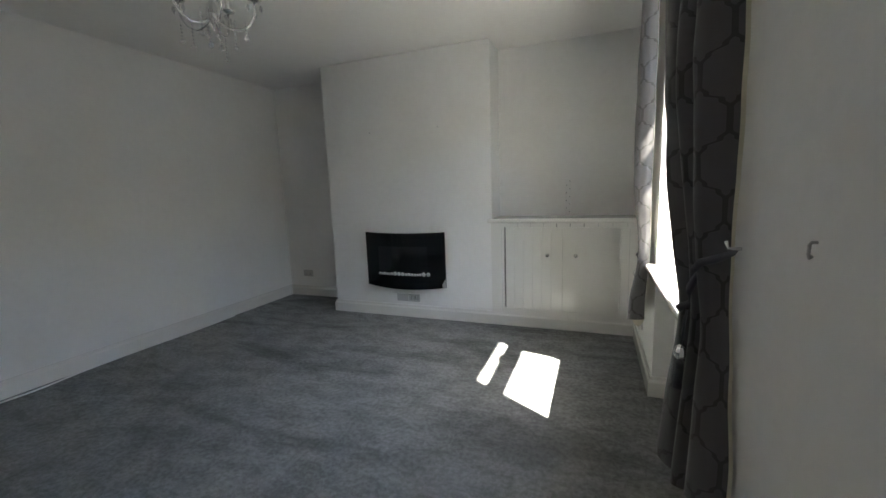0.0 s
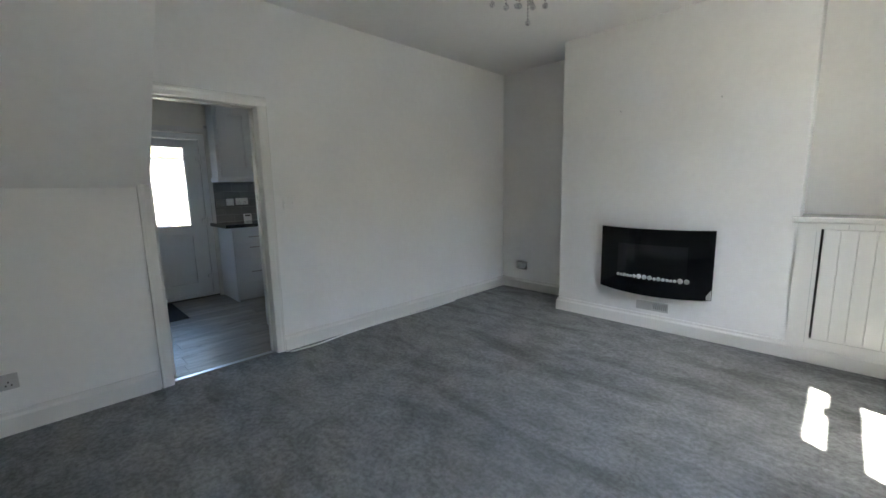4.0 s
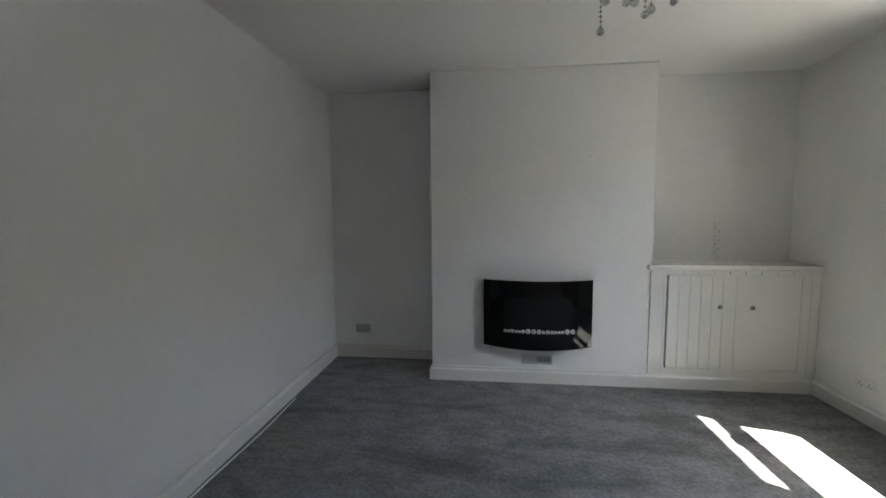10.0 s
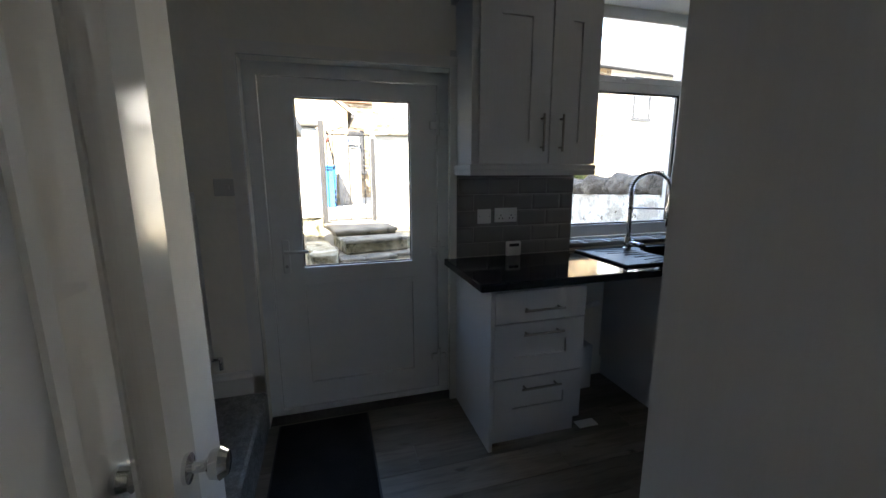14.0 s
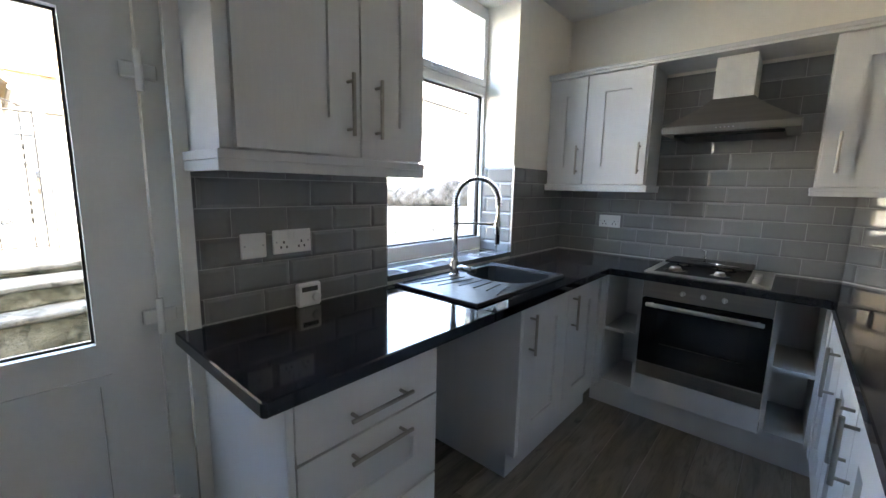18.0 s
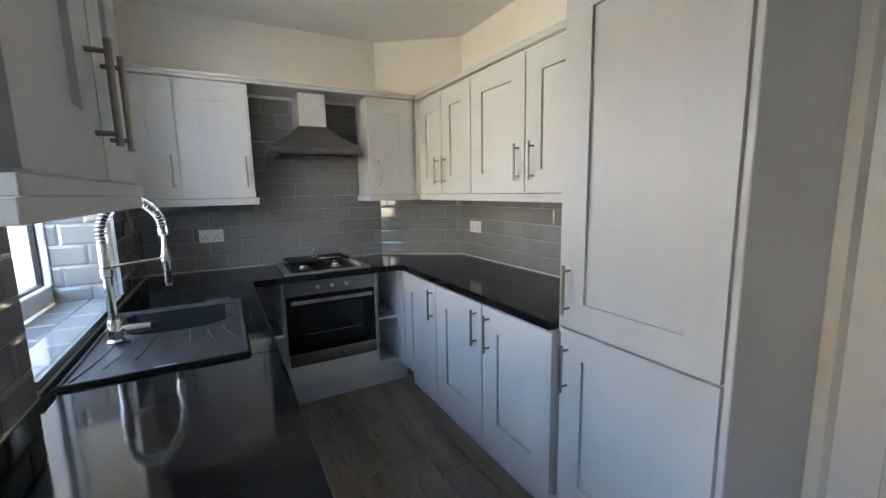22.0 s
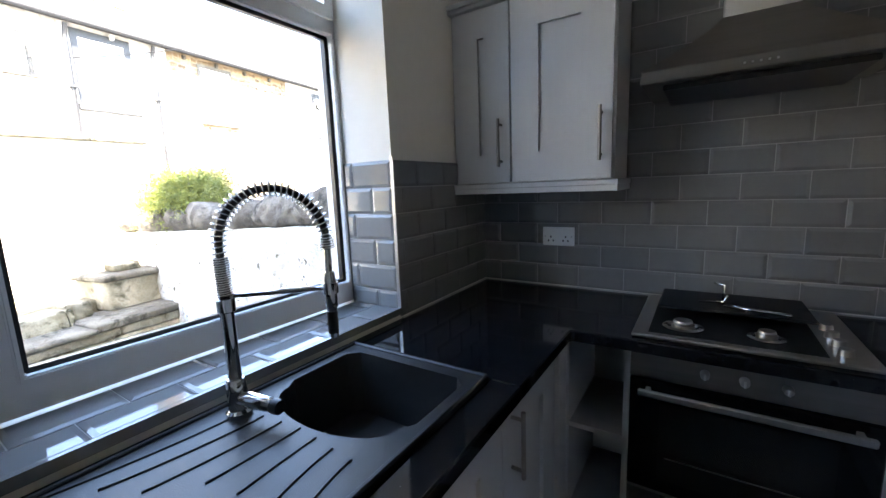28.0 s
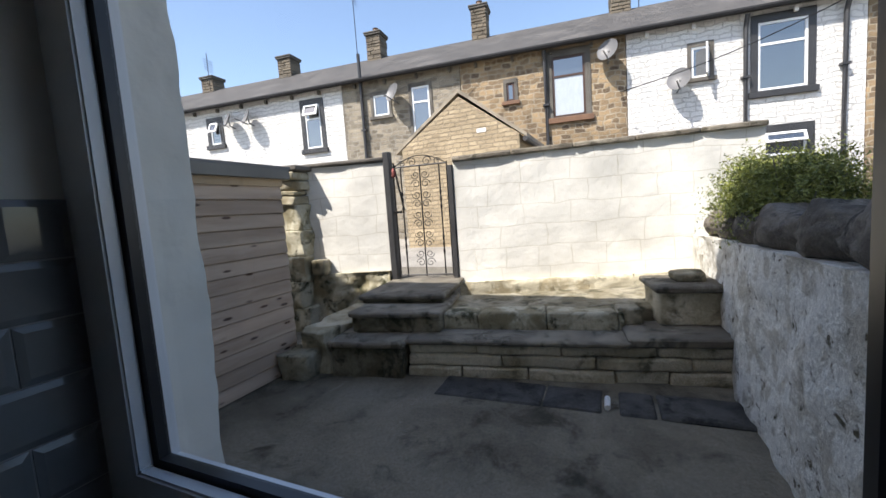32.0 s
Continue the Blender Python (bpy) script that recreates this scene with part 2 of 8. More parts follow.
def carpet():
    """Short grey pile: brushed dark marks across the room, worn blotches and fine tufts."""
    m = material("grey_carpet", (0.2, 0.206, 0.206), 0.97, spec=0.08)
    n, l = m.node_tree.nodes, m.node_tree.links
    b = n["Principled BSDF"]
    co = n.new("ShaderNodeTexCoord")

    def cloud(scale, detail, stretch=(1, 1, 1), warp=0.0, rough=0.55):
        mp, z = n.new("ShaderNodeMapping"), n.new("ShaderNodeTexNoise")
        mp.inputs["Scale"].default_value = stretch
        z.inputs["Scale"].default_value, z.inputs["Detail"].default_value = scale, detail
        z.inputs["Distortion"].default_value, z.inputs["Roughness"].default_value = warp, rough
        l.new(co.outputs["Object"], mp.inputs[0]), l.new(mp.outputs[0], z.inputs["Vector"])
        return z.outputs[0]

    def level(value, lo, hi, a, c):
        r = n.new("ShaderNodeMapRange")
        r.interpolation_type = "SMOOTHSTEP"
        r.inputs[1].default_value, r.inputs[2].default_value, r.inputs[3].default_value, r.inputs[4].default_value = lo, hi, a, c
        l.new(value, r.inputs[0])
        return r.outputs[0]

    def times(a, c):
        x = n.new("ShaderNodeMath")
        x.operation = "MULTIPLY"
        l.new(a, x.inputs[0]), l.new(c, x.inputs[1])
        return x.outputs[0]

    tuft = cloud(330, 3)
    v = times(level(cloud(1.35, 5, (0.5, 2.0, 1), 0.6), 0.33, 0.5, 0.66, 1.0), level(cloud(5.5, 7, (0.8, 1.3, 1), 0.3, 0.68), 0.34, 0.64, 0.80, 1.12))
    v = times(times(v, level(cloud(38, 4, (1, 1, 1), 0.0, 0.7), 0.36, 0.62, 0.80, 1.14)), level(tuft, 0.3, 0.7, 0.72, 1.22))
    hsv = n.new("ShaderNodeHueSaturation")
    hsv.inputs["Color"].default_value = (0.27, 0.279, 0.278, 1)
    l.new(v, hsv.inputs["Value"]), l.new(hsv.outputs[0], b.inputs["Base Color"])
    bp = n.new("ShaderNodeBump")
    bp.inputs["Strength"].default_value, bp.inputs["Distance"].default_value = 0.9, 0.008
    l.new(tuft, bp.inputs["Height"]), l.new(bp.outputs[0], b.inputs["Normal"])
    return m


CARPET = carpet()
BLACKGLASS = material("black_glass", (0.005, 0.005, 0.006), 0.05, spec=0.3)
CAB = material("dove_grey_cabinet", (0.56, 0.566, 0.574), 0.42, vary=0.04, scale=6, bump=0.08, bump_scale=90, stretch=(1, 1, 0.08))
WORKTOP = material("black_worktop", (0.008, 0.008, 0.010), 0.07, vary=0.5, scale=30, rv=0.02, spec=0.33)
STEEL = material("brushed_steel", (0.5, 0.5, 0.5), 0.32, metal=1.0, vary=0.1, scale=20)
CHROME = material("chrome", (0.75, 0.75, 0.76), 0.06, metal=1.0)
PALESTEEL = material("pale_steel", (0.68, 0.68, 0.67), 0.4, metal=0.6, vary=0.08, scale=20)
TILE = material("grey_glazed_tile", (0.22, 0.223, 0.221), 0.07, vary=0.06, scale=5, per=0.06, rv=0.03)
GROUT = material("pale_grout", (0.38, 0.38, 0.37), 0.85, vary=0.1, scale=10)
CONCRETE = material("yard_concrete", (0.3, 0.28, 0.245), 0.9, vary=0.4, scale=1.2, bump=0.5, bump_scale=30)
WHITEWASH = material("whitewashed_render", (0.72, 0.70, 0.63), 0.85, vary=0.15, scale=1.5, bump=0.6, bump_scale=14)
STONE = material("yard_stone", (0.27, 0.245, 0.19), 0.9, vary=0.5, scale=2.2, bump=0.9, bump_scale=18, per=0.15)
ROOF = material("roof_slate", (0.16, 0.155, 0.15), 0.7, vary=0.35, scale=4, bump=0.4, bump_scale=20, per=0.12)
GLASS = glass_material("clear_glass")
FABRIC = material("grey_curtain_fabric", (0.10, 0.10, 0.11), 0.9, vary=0.2, scale=5, bump=0.4, bump_scale=400)
BLACK = material("black_plastic", (0.015, 0.015, 0.016), 0.35)
WOODNEW = material("pale_softwood", (0.45, 0.33, 0.2), 0.75, vary=0.3, scale=1.2, bump=0.3, bump_scale=20, stretch=(1, 0.12, 1))
TARMAC = material("road_tarmac", (0.06, 0.06, 0.06), 0.9, vary=0.3, scale=2, bump=0.6, bump_scale=50)


def masonry(name, c1, c2, mortar, w, h, gap=0.012, rough=0.9, bump=0.8, wobble=0.05, dirt=0.35, plane="x"):
    """Coursed stones on an upright face, of uneven outline and colour."""
    m = material(name, c1, rough)
    n, l = m.node_tree.nodes, m.node_tree.links
    b = n["Principled BSDF"]
    co = n.new("ShaderNodeTexCoord")
    sep, com = n.new("ShaderNodeSeparateXYZ"), n.new("ShaderNodeCombineXYZ")
    l.new(co.outputs["Object"], sep.inputs[0])
    l.new(sep.outputs[1 if plane == "x" else 0], com.inputs[0]), l.new(sep.outputs[2], com.inputs[1])
    nz = n.new("ShaderNodeTexNoise")
    nz.inputs["Scale"].default_value = 3.0
    l.new(co.outputs["Object"], nz.inputs["Vector"])
    mix = n.new("ShaderNodeVectorMath")
    mix.operation = "MULTIPLY_ADD"
    mix.inputs[1].default_value = (wobble, wobble, 0)
    l.new(nz.outputs["Color"], mix.inputs[0]), l.new(com.outputs[0], mix.inputs[2])
    br = n.new("ShaderNodeTexBrick")
    br.inputs["Color1"].default_value, br.inputs["Color2"].default_value, br.inputs["Mortar"].default_value = (*c1, 1), (*c2, 1), (*mortar, 1)
    br.inputs["Scale"].default_value = 1.0
    br.inputs["Brick Width"].default_value, br.inputs["Row Height"].default_value = w, h
    br.inputs["Mortar Size"].default_value, br.inputs["Mortar Smooth"].default_value = gap, 0.3
    br.squash, br.squash_frequency, br.offset_frequency = 0.7, 3, 2
    l.new(mix.outputs[0], br.inputs["Vector"])
    st = n.new("ShaderNodeTexNoise")
    st.inputs["Scale"].default_value, st.inputs["Detail"].default_value = 1.3, 8
    l.new(co.outputs["Object"], st.inputs["Vector"])
    mr = n.new("ShaderNodeMapRange")
    mr.inputs[1].default_value, mr.inputs[2].default_value = 0.3, 0.7
    mr.inputs[3].default_value, mr.inputs[4].default_value = 1 - dirt, 1.1
    l.new(st.outputs[0], mr.inputs[0])
    mul = n.new("ShaderNodeMix")
    mul.data_type, mul.blend_type = "RGBA", "MULTIPLY"
    mul.inputs[0].default_value = 1.0
    l.new(br.outputs["Color"], mul.inputs[6]), l.new(mr.outputs[0], mul.inputs[7])
    l.new(mul.outputs[2], b.inputs["Base Color"])
    fine = n.new("ShaderNodeTexNoise")
    fine.inputs["Scale"].default_value, fine.inputs["Detail"].default_value = 16, 6
    l.new(co.outputs["Object"], fine.inputs["Vector"])
    hh = n.new("ShaderNodeMath")
    hh.operation = "MULTIPLY_ADD"
    hh.inputs[1].default_value = -1.2
    l.new(br.outputs["Fac"], hh.inputs[0]), l.new(fine.outputs[0], hh.inputs[2])
    bp = n.new("ShaderNodeBump")
    bp.inputs["Strength"].default_value, bp.inputs["Distance"].default_value = bump, 0.03
    l.new(hh.outputs[0], bp.inputs["Height"]), l.new(bp.outputs[0], b.inputs["Normal"])
    return m


BUFFSTONE = masonry("buff_coursed_stone", (0.36, 0.29, 0.20), (0.24, 0.19, 0.13), (0.2, 0.17, 0.13), 0.42, 0.13)
BROWNSTONE = masonry("brown_rubble_stone", (0.42, 0.30, 0.17), (0.12, 0.085, 0.055), (0.40, 0.34, 0.25), 0.28, 0.15, 0.016, wobble=0.2)
GREYSTONE = masonry("grey_rubble_stone", (0.36, 0.31, 0.23), (0.16, 0.135, 0.10), (0.34, 0.31, 0.26), 0.27, 0.14, 0.016, wobble=0.2)
WHITESTONE = masonry("white_painted_stone", (0.70, 0.69, 0.665), (0.66, 0.65, 0.625), (0.53, 0.52, 0.50), 0.40, 0.14, 0.016, bump=1.0, wobble=0.2, dirt=0.08)
ORANGEBRICK = masonry("honey_coursed_stone", (0.45, 0.36, 0.235), (0.33, 0.26, 0.165), (0.27, 0.22, 0.15), 0.26, 0.088, 0.010, wobble=0.06, dirt=0.25)
CAPSTONE = material("dark_capping_stone", (0.12, 0.11, 0.095), 0.9, vary=0.5, scale=3, bump=0.7, bump_scale=20)
# black paint outdoors; also colours the blocks that stand in for dark house interiors
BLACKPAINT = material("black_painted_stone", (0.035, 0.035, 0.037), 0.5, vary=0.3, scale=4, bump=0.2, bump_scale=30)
SKYGLASS = material("dark_window_glass", (0.03, 0.035, 0.04), 0.04, spec=0.9)
SKYGLASS.node_tree.nodes["Principled BSDF"].inputs["IOR"].default_value = 2.1
GUTTER = material("dull_black_gutter", (0.025, 0.025, 0.026), 0.9, vary=0.3, scale=3, spec=0.15)
PEBBLE = material("pale_pebble", (0.75, 0.74, 0.72), 0.5, vary=0.15, scale=20)
SOCKET = material("white_socket_plastic", (0.78, 0.78, 0.77), 0.3)
GREYSOCK = material("grey_socket_plastic", (0.5, 0.5, 0.49), 0.4)
CANDLE = material("ivory_candle_sleeve", (0.75, 0.73, 0.66), 0.4)
CRYSTAL = glass_material("crystal", (0.9, 0.91, 0.93), 0.02, 0.3)
LINING = material("cream_curtain_lining", (0.72, 0.68, 0.56), 0.9, vary=0.08, scale=6, bump=0.2, bump_scale=300)
RUSTIRON = material("black_iron", (0.02, 0.02, 0.021), 0.45, metal=0.6, vary=0.5, scale=12, bump=0.2, bump_scale=60)
MAT_M = material("charcoal_door_mat", (0.035, 0.035, 0.037), 0.95, vary=0.3, scale=8, bump=0.9, bump_scale=300, spec=0.1)
RADW = material("white_radiator_enamel", (0.78, 0.78, 0.77), 0.3, vary=0.02, scale=4)


def trellis_fabric():
    """Grey curtain cloth with a dark ogee trellis, laid by the cloth's own UV."""
    m = material("trellis_curtain_fabric", (0.13, 0.13, 0.14), 0.75, bump=0.25, bump_scale=500)
    n, l = m.node_tree.nodes, m.node_tree.links
    b = n["Principled BSDF"]
    b.inputs["Sheen Weight"].default_value = 0.3
    uv = n.new("ShaderNodeUVMap")
    sep = n.new("ShaderNodeSeparateXYZ")
    l.new(uv.outputs[0], sep.inputs[0])

    def op(kind, a, c=None, d=None):
        x = n.new("ShaderNodeMath")
        x.operation = kind
        for i, v in enumerate((a, c, d)):
            if v is None:
                continue
            if isinstance(v, (int, float)):
                x.inputs[i].default_value = v
            else:
                l.new(v, x.inputs[i])
        return x.outputs[0]

    u, v = op("DIVIDE", sep.outputs[0], 0.14), op("DIVIDE", sep.outputs[1], 0.225)
    c = op("COSINE", op("MULTIPLY", v, 2 * math.pi))
    sm = n.new("ShaderNodeMapRange")
    sm.interpolation_type = "SMOOTHSTEP"
    sm.inputs[1].default_value, sm.inputs[2].default_value = -0.75, 0.75
    l.new(c, sm.inputs[0])
    step = op("ADD", sm.outputs[0], op("MULTIPLY", op("SINE", op("MULTIPLY", sm.outputs[0], 4 * math.pi)), 0.085))
    a = op("MULTIPLY", op("ABSOLUTE", op("SUBTRACT", op("FRACT", u), 0.5)), 2)
    line = op("LESS_THAN", op("ABSOLUTE", op("SUBTRACT", a, step)), 0.1)
    mix = n.new("ShaderNodeMix")
    mix.data_type = "RGBA"
    mix.inputs[6].default_value, mix.inputs[7].default_value = (0.105, 0.101, 0.104, 1), (0.05, 0.046, 0.045, 1)
    l.new(line, mix.inputs[0]), l.new(mix.outputs[2], b.inputs["Base Color"])
    return m


TRELLIS = trellis_fabric()

PALEBLUE = material("pale_blue_car_paint", (0.42, 0.5, 0.58), 0.25, metal=0.3, coat=0.8)
REDLENS = material("red_lamp_lens", (0.5, 0.02, 0.015), 0.15)
TYRE = material("tyre_rubber", (0.02, 0.02, 0.02), 0.85)
BLUEBIN = material("blue_bin_plastic", (0.03, 0.18, 0.5), 0.4)
SIGNBLUE = material("sign_blue", (0.04, 0.15, 0.5), 0.5)
GREYWOOD = material("weathered_grey_wood", (0.2, 0.19, 0.17), 0.85, vary=0.4, scale=3, bump=0.4, bump_scale=20, stretch=(1, 1, 0.1))
NETCURTAIN = material("net_curtain", (0.45, 0.5, 0.55), 0.9, vary=0.2, scale=14, stretch=(1, 5, 0.3))
DISHGREY = material("dish_grey", (0.13, 0.13, 0.133), 0.5)
BROWNLINTEL = material("brown_painted_stone", (0.17, 0.09, 0.05), 0.6, vary=0.3, scale=5)
ROOFFAR = masonry("far_slate_roof", (0.125, 0.115, 0.105), (0.07, 0.066, 0.062), (0.035, 0.035, 0.035), 0.30, 0.10, 0.014, bump=0.5, wobble=0.02)
RUSTWOOD = material("dark_brown_frame", (0.06, 0.03, 0.02), 0.5)


def leaf_variation():
    m = material("privet_leaf", (0.1, 0.15, 0.03), 0.55)
    n, l = m.node_tree.nodes, m.node_tree.links
    g, r = n.new("ShaderNodeNewGeometry"), n.new("ShaderNodeValToRGB")
    r.color_ramp.elements[0].color, r.color_ramp.elements[1].color = (0.07, 0.10, 0.018, 1), (0.30, 0.32, 0.07, 1)
    l.new(g.outputs["Random Per Island"], r.inputs[0]), l.new(r.outputs[0], n["Principled BSDF"].inputs["Base Color"])
    return m


LEAFVAR = leaf_variation()
STREETSTONE = masonry("street_coursed_stone", (0.36, 0.305, 0.235), (0.24, 0.2, 0.15), (0.2, 0.17, 0.13), 0.4, 0.11, 0.01, wobble=0.04)

WHITEBLOCK = masonry("whitewashed_blockwork", (0.80, 0.785, 0.73), (0.77, 0.755, 0.70), (0.62, 0.59, 0.51), 0.47, 0.225, 0.004, bump=0.22, wobble=0.09, dirt=0.3)
VERGESTONE = material("verge_stone", (0.3, 0.26, 0.2), 0.9, vary=0.4, scale=3, bump=0.6, bump_scale=14)


def weathered(name, light, mid, dark, s1, s2, cut1=0.5, cut2=0.42, soft=0.09, bump=0.8, bump_scale=16, per=0.0):
    """An old surface in three tones: a broad stain, darker growth in patches, and fine speckle."""
    m = material(name, light, 0.93, spec=0.3)
    n, l = m.node_tree.nodes, m.node_tree.links
    b = n["Principled BSDF"]
    co = n.new("ShaderNodeTexCoord")

    def cloud(scale, detail, rough=0.62, warp=0.4):
        z = n.new("ShaderNodeTexNoise")
        z.inputs["Scale"].default_value, z.inputs["Detail"].default_value = scale, detail
        z.inputs["Roughness"].default_value, z.inputs["Distortion"].default_value = rough, warp
        l.new(co.outputs["Object"], z.inputs["Vector"])
        return z.outputs[0]

    def blend(a, c, value, lo, hi, mode="MIX"):
        r = n.new("ShaderNodeMapRange")
        r.interpolation_type = "SMOOTHSTEP"
        r.inputs[1].default_value, r.inputs[2].default_value = lo, hi
        l.new(value, r.inputs[0])
        x = n.new("ShaderNodeMix")
        x.data_type = "RGBA"
        l.new(r.outputs[0], x.inputs[0])
        for k, v in ((6, a), (7, c)):
            if isinstance(v, tuple):
                x.inputs[k].default_value = (*v, 1)
            else:
                l.new(v, x.inputs[k])
        return x.outputs[2]

    broad, patch, speck = cloud(s1, 10), cloud(s2, 9, 0.68), cloud(70, 3)
    c = blend(mid, light, broad, cut1 - soft, cut1 + soft)
    c = blend(dark, c, patch, cut2 - soft * 0.8, cut2 + soft * 0.8)
    sp = n.new("ShaderNodeMapRange")
    sp.inputs[1].default_value, sp.inputs[2].default_value, sp.inputs[3].default_value, sp.inputs[4].default_value = 0.3, 0.7, 0.78, 1.18
    l.new(speck, sp.inputs[0])
    hsv = n.new("ShaderNodeHueSaturation")
    l.new(c, hsv.inputs["Color"])
    if per:
        info, mr, mu = n.new("ShaderNodeObjectInfo"), n.new("ShaderNodeMapRange"), n.new("ShaderNodeMath")
        mr.inputs[3].default_value, mr.inputs[4].default_value = 1 - per, 1 + per
        mu.operation = "MULTIPLY"
        l.new(info.outputs["Random"], mr.inputs[0]), l.new(mr.outputs[0], mu.inputs[0]), l.new(sp.outputs[0], mu.inputs[1])
        l.new(mu.outputs[0], hsv.inputs["Value"])
    else:
        l.new(sp.outputs[0], hsv.inputs["Value"])
    l.new(hsv.outputs[0], b.inputs["Base Color"])
    h1, add = cloud(bump_scale, 10, 0.7), n.new("ShaderNodeMath")
    add.operation = "MULTIPLY_ADD"
    add.inputs[1].default_value = 0.6
    l.new(patch, add.inputs[0]), l.new(h1, add.inputs[2])
    bp = n.new("ShaderNodeBump")
    bp.inputs["Strength"].default_value, bp.inputs["Distance"].default_value = bump, 0.025
    l.new(add.outputs[0], bp.inputs["Height"]), l.new(bp.outputs[0], b.inputs["Normal"])
    return m


YARDFLOOR = weathered("stained_yard_concrete", (0.215, 0.193, 0.15), (0.14, 0.124, 0.094), (0.055, 0.05, 0.036), 1.7, 3.4, 0.5, 0.40, 0.13, 0.7, 26)
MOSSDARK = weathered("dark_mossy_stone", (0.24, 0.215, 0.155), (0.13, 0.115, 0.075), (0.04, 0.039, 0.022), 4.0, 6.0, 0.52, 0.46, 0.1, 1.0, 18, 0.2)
MOSSY = weathered("mossy_rubble_stone", (0.46, 0.42, 0.32), (0.27, 0.235, 0.155), (0.06, 0.058, 0.033), 4.0, 5.0, 0.5, 0.42, 0.1, 1.0, 18, 0.22)
STEPSTONE = weathered("worn_step_stone", (0.27, 0.245, 0.195), (0.17, 0.15, 0.12), (0.06, 0.056, 0.04), 4.0, 6.0, 0.52, 0.42, 0.1, 0.8, 22, 0.15)
FLAKEWASH = weathered("flaking_whitewashed_rubble", (0.78, 0.76, 0.70), (0.56, 0.525, 0.45), (0.11, 0.095, 0.06), 6.5, 15.0, 0.47, 0.385, 0.05, 1.0, 24)
PLANTER = weathered("stained_planter_stone", (0.56, 0.51, 0.40), (0.38, 0.335, 0.24), (0.11, 0.10, 0.06), 3.0, 4.0, 0.48, 0.40, 0.10, 1.0, 14, 0.12)
MOSSFOOT = weathered("mossy_half_whitewashed_rubble", (0.52, 0.49, 0.38), (0.25, 0.22, 0.14), (0.06, 0.06, 0.032), 3.2, 5.5, 0.50, 0.43, 0.08, 1.0, 14)
FOOTWASH = weathered("stained_wall_foot", (0.66, 0.61, 0.47), (0.42, 0.36, 0.24), (0.12, 0.105, 0.055), 4.0, 5.0, 0.47, 0.40, 0.07, 1.0, 12)
BOULDER = weathered("weathered_coping_boulder", (0.21, 0.185, 0.155), (0.11, 0.095, 0.078), (0.04, 0.037, 0.03), 4.5, 8.0, 0.5, 0.42, 0.1, 1.0, 14, 0.15)
PANIRON = material("matt_black_iron", (0.012, 0.012, 0.012), 0.55, spec=0.25, bump=0.1, bump_scale=200)
HOBSTEEL = material("dark_hob_steel", (0.42, 0.41, 0.40), 0.32, metal=1.0, vary=0.1, scale=20)
HOODSTEEL = material("brushed_hood_steel", (0.24, 0.23, 0.215), 0.4, metal=1.0, vary=0.12, scale=6, stretch=(0.4, 1, 8))


def knotty_board():
    """Reddish softwood with dark knots and a drawn-out grain."""
    m = material("knotty_shed_board", (0.42, 0.33, 0.255), 0.82, vary=0.35, scale=2.0, bump=0.3, bump_scale=14, per=0.12, stretch=(0.25, 1, 5), tint=(0.27, 0.195, 0.14))
    n, l = m.node_tree.nodes, m.node_tree.links
    b = n["Principled BSDF"]
    old = b.inputs["Base Color"].links[0].from_socket
    co, mp, vo = n.new("ShaderNodeTexCoord"), n.new("ShaderNodeMapping"), n.new("ShaderNodeTexVoronoi")
    mp.inputs["Scale"].default_value = (3.6, 3.6, 13.0)
    vo.inputs["Scale"].default_value = 1.0
    r = n.new("ShaderNodeMapRange")
    r.inputs[1].default_value, r.inputs[2].default_value = 0.10, 0.17
    x = n.new("ShaderNodeMix")
    x.data_type = "RGBA"
    x.inputs[6].default_value = (0.06, 0.03, 0.018, 1)
    l.new(co.outputs["Object"], mp.inputs[0]), l.new(mp.outputs[0], vo.inputs["Vector"])
    l.new(vo.outputs["Distance"], r.inputs[0]), l.new(r.outputs[0], x.inputs[0])
    l.new(old, x.inputs[7]), l.new(x.outputs[2], b.inputs["Base Color"])
    return m


SHEDBOARD = knotty_board()
TRENCH = weathered("wet_dark_slab", (0.09, 0.087, 0.08), (0.055, 0.053, 0.05), (0.025, 0.025, 0.024), 4.0, 6.0, 0.5, 0.42, 0.1, 0.6, 22, 0.1)
CHIMSTONE = masonry("sooty_chimney_stone", (0.22, 0.18, 0.13), (0.11, 0.09, 0.065), (0.16, 0.14, 0.11), 0.36, 0.2, 0.015)


def speckle(m, scale, size, colour):
    """Adds small bright flecks to a material."""
    n, l = m.node_tree.nodes, m.node_tree.links
    b = n["Principled BSDF"]
    old = b.inputs["Base Color"].links[0].from_socket
    co, vo, r, x = n.new("ShaderNodeTexCoord"), n.new("ShaderNodeTexVoronoi"), n.new("ShaderNodeMath"), n.new("ShaderNodeMix")
    vo.inputs["Scale"].default_value = scale
    r.operation = "LESS_THAN"
    r.inputs[1].default_value = size
    x.data_type = "RGBA"
    x.inputs[7].default_value = (*colour, 1)
    l.new(co.outputs["Object"], vo.inputs["Vector"]), l.new(vo.outputs["Distance"], r.inputs[0]), l.new(r.outputs[0], x.inputs[0])
    l.new(old, x.inputs[6]), l.new(x.outputs[2], b.inputs["Base Color"])


speckle(WORKTOP, 60, 0.06, (0.13, 0.14, 0.16))
OVENSTEEL = material("dark_brushed_steel", (0.25, 0.235, 0.215), 0.36, metal=1.0, vary=0.1, scale=20, stretch=(0.1, 1, 3))
RAGRED = material("faded_red_cloth", (0.28, 0.09, 0.08), 0.9, vary=0.3, scale=30)
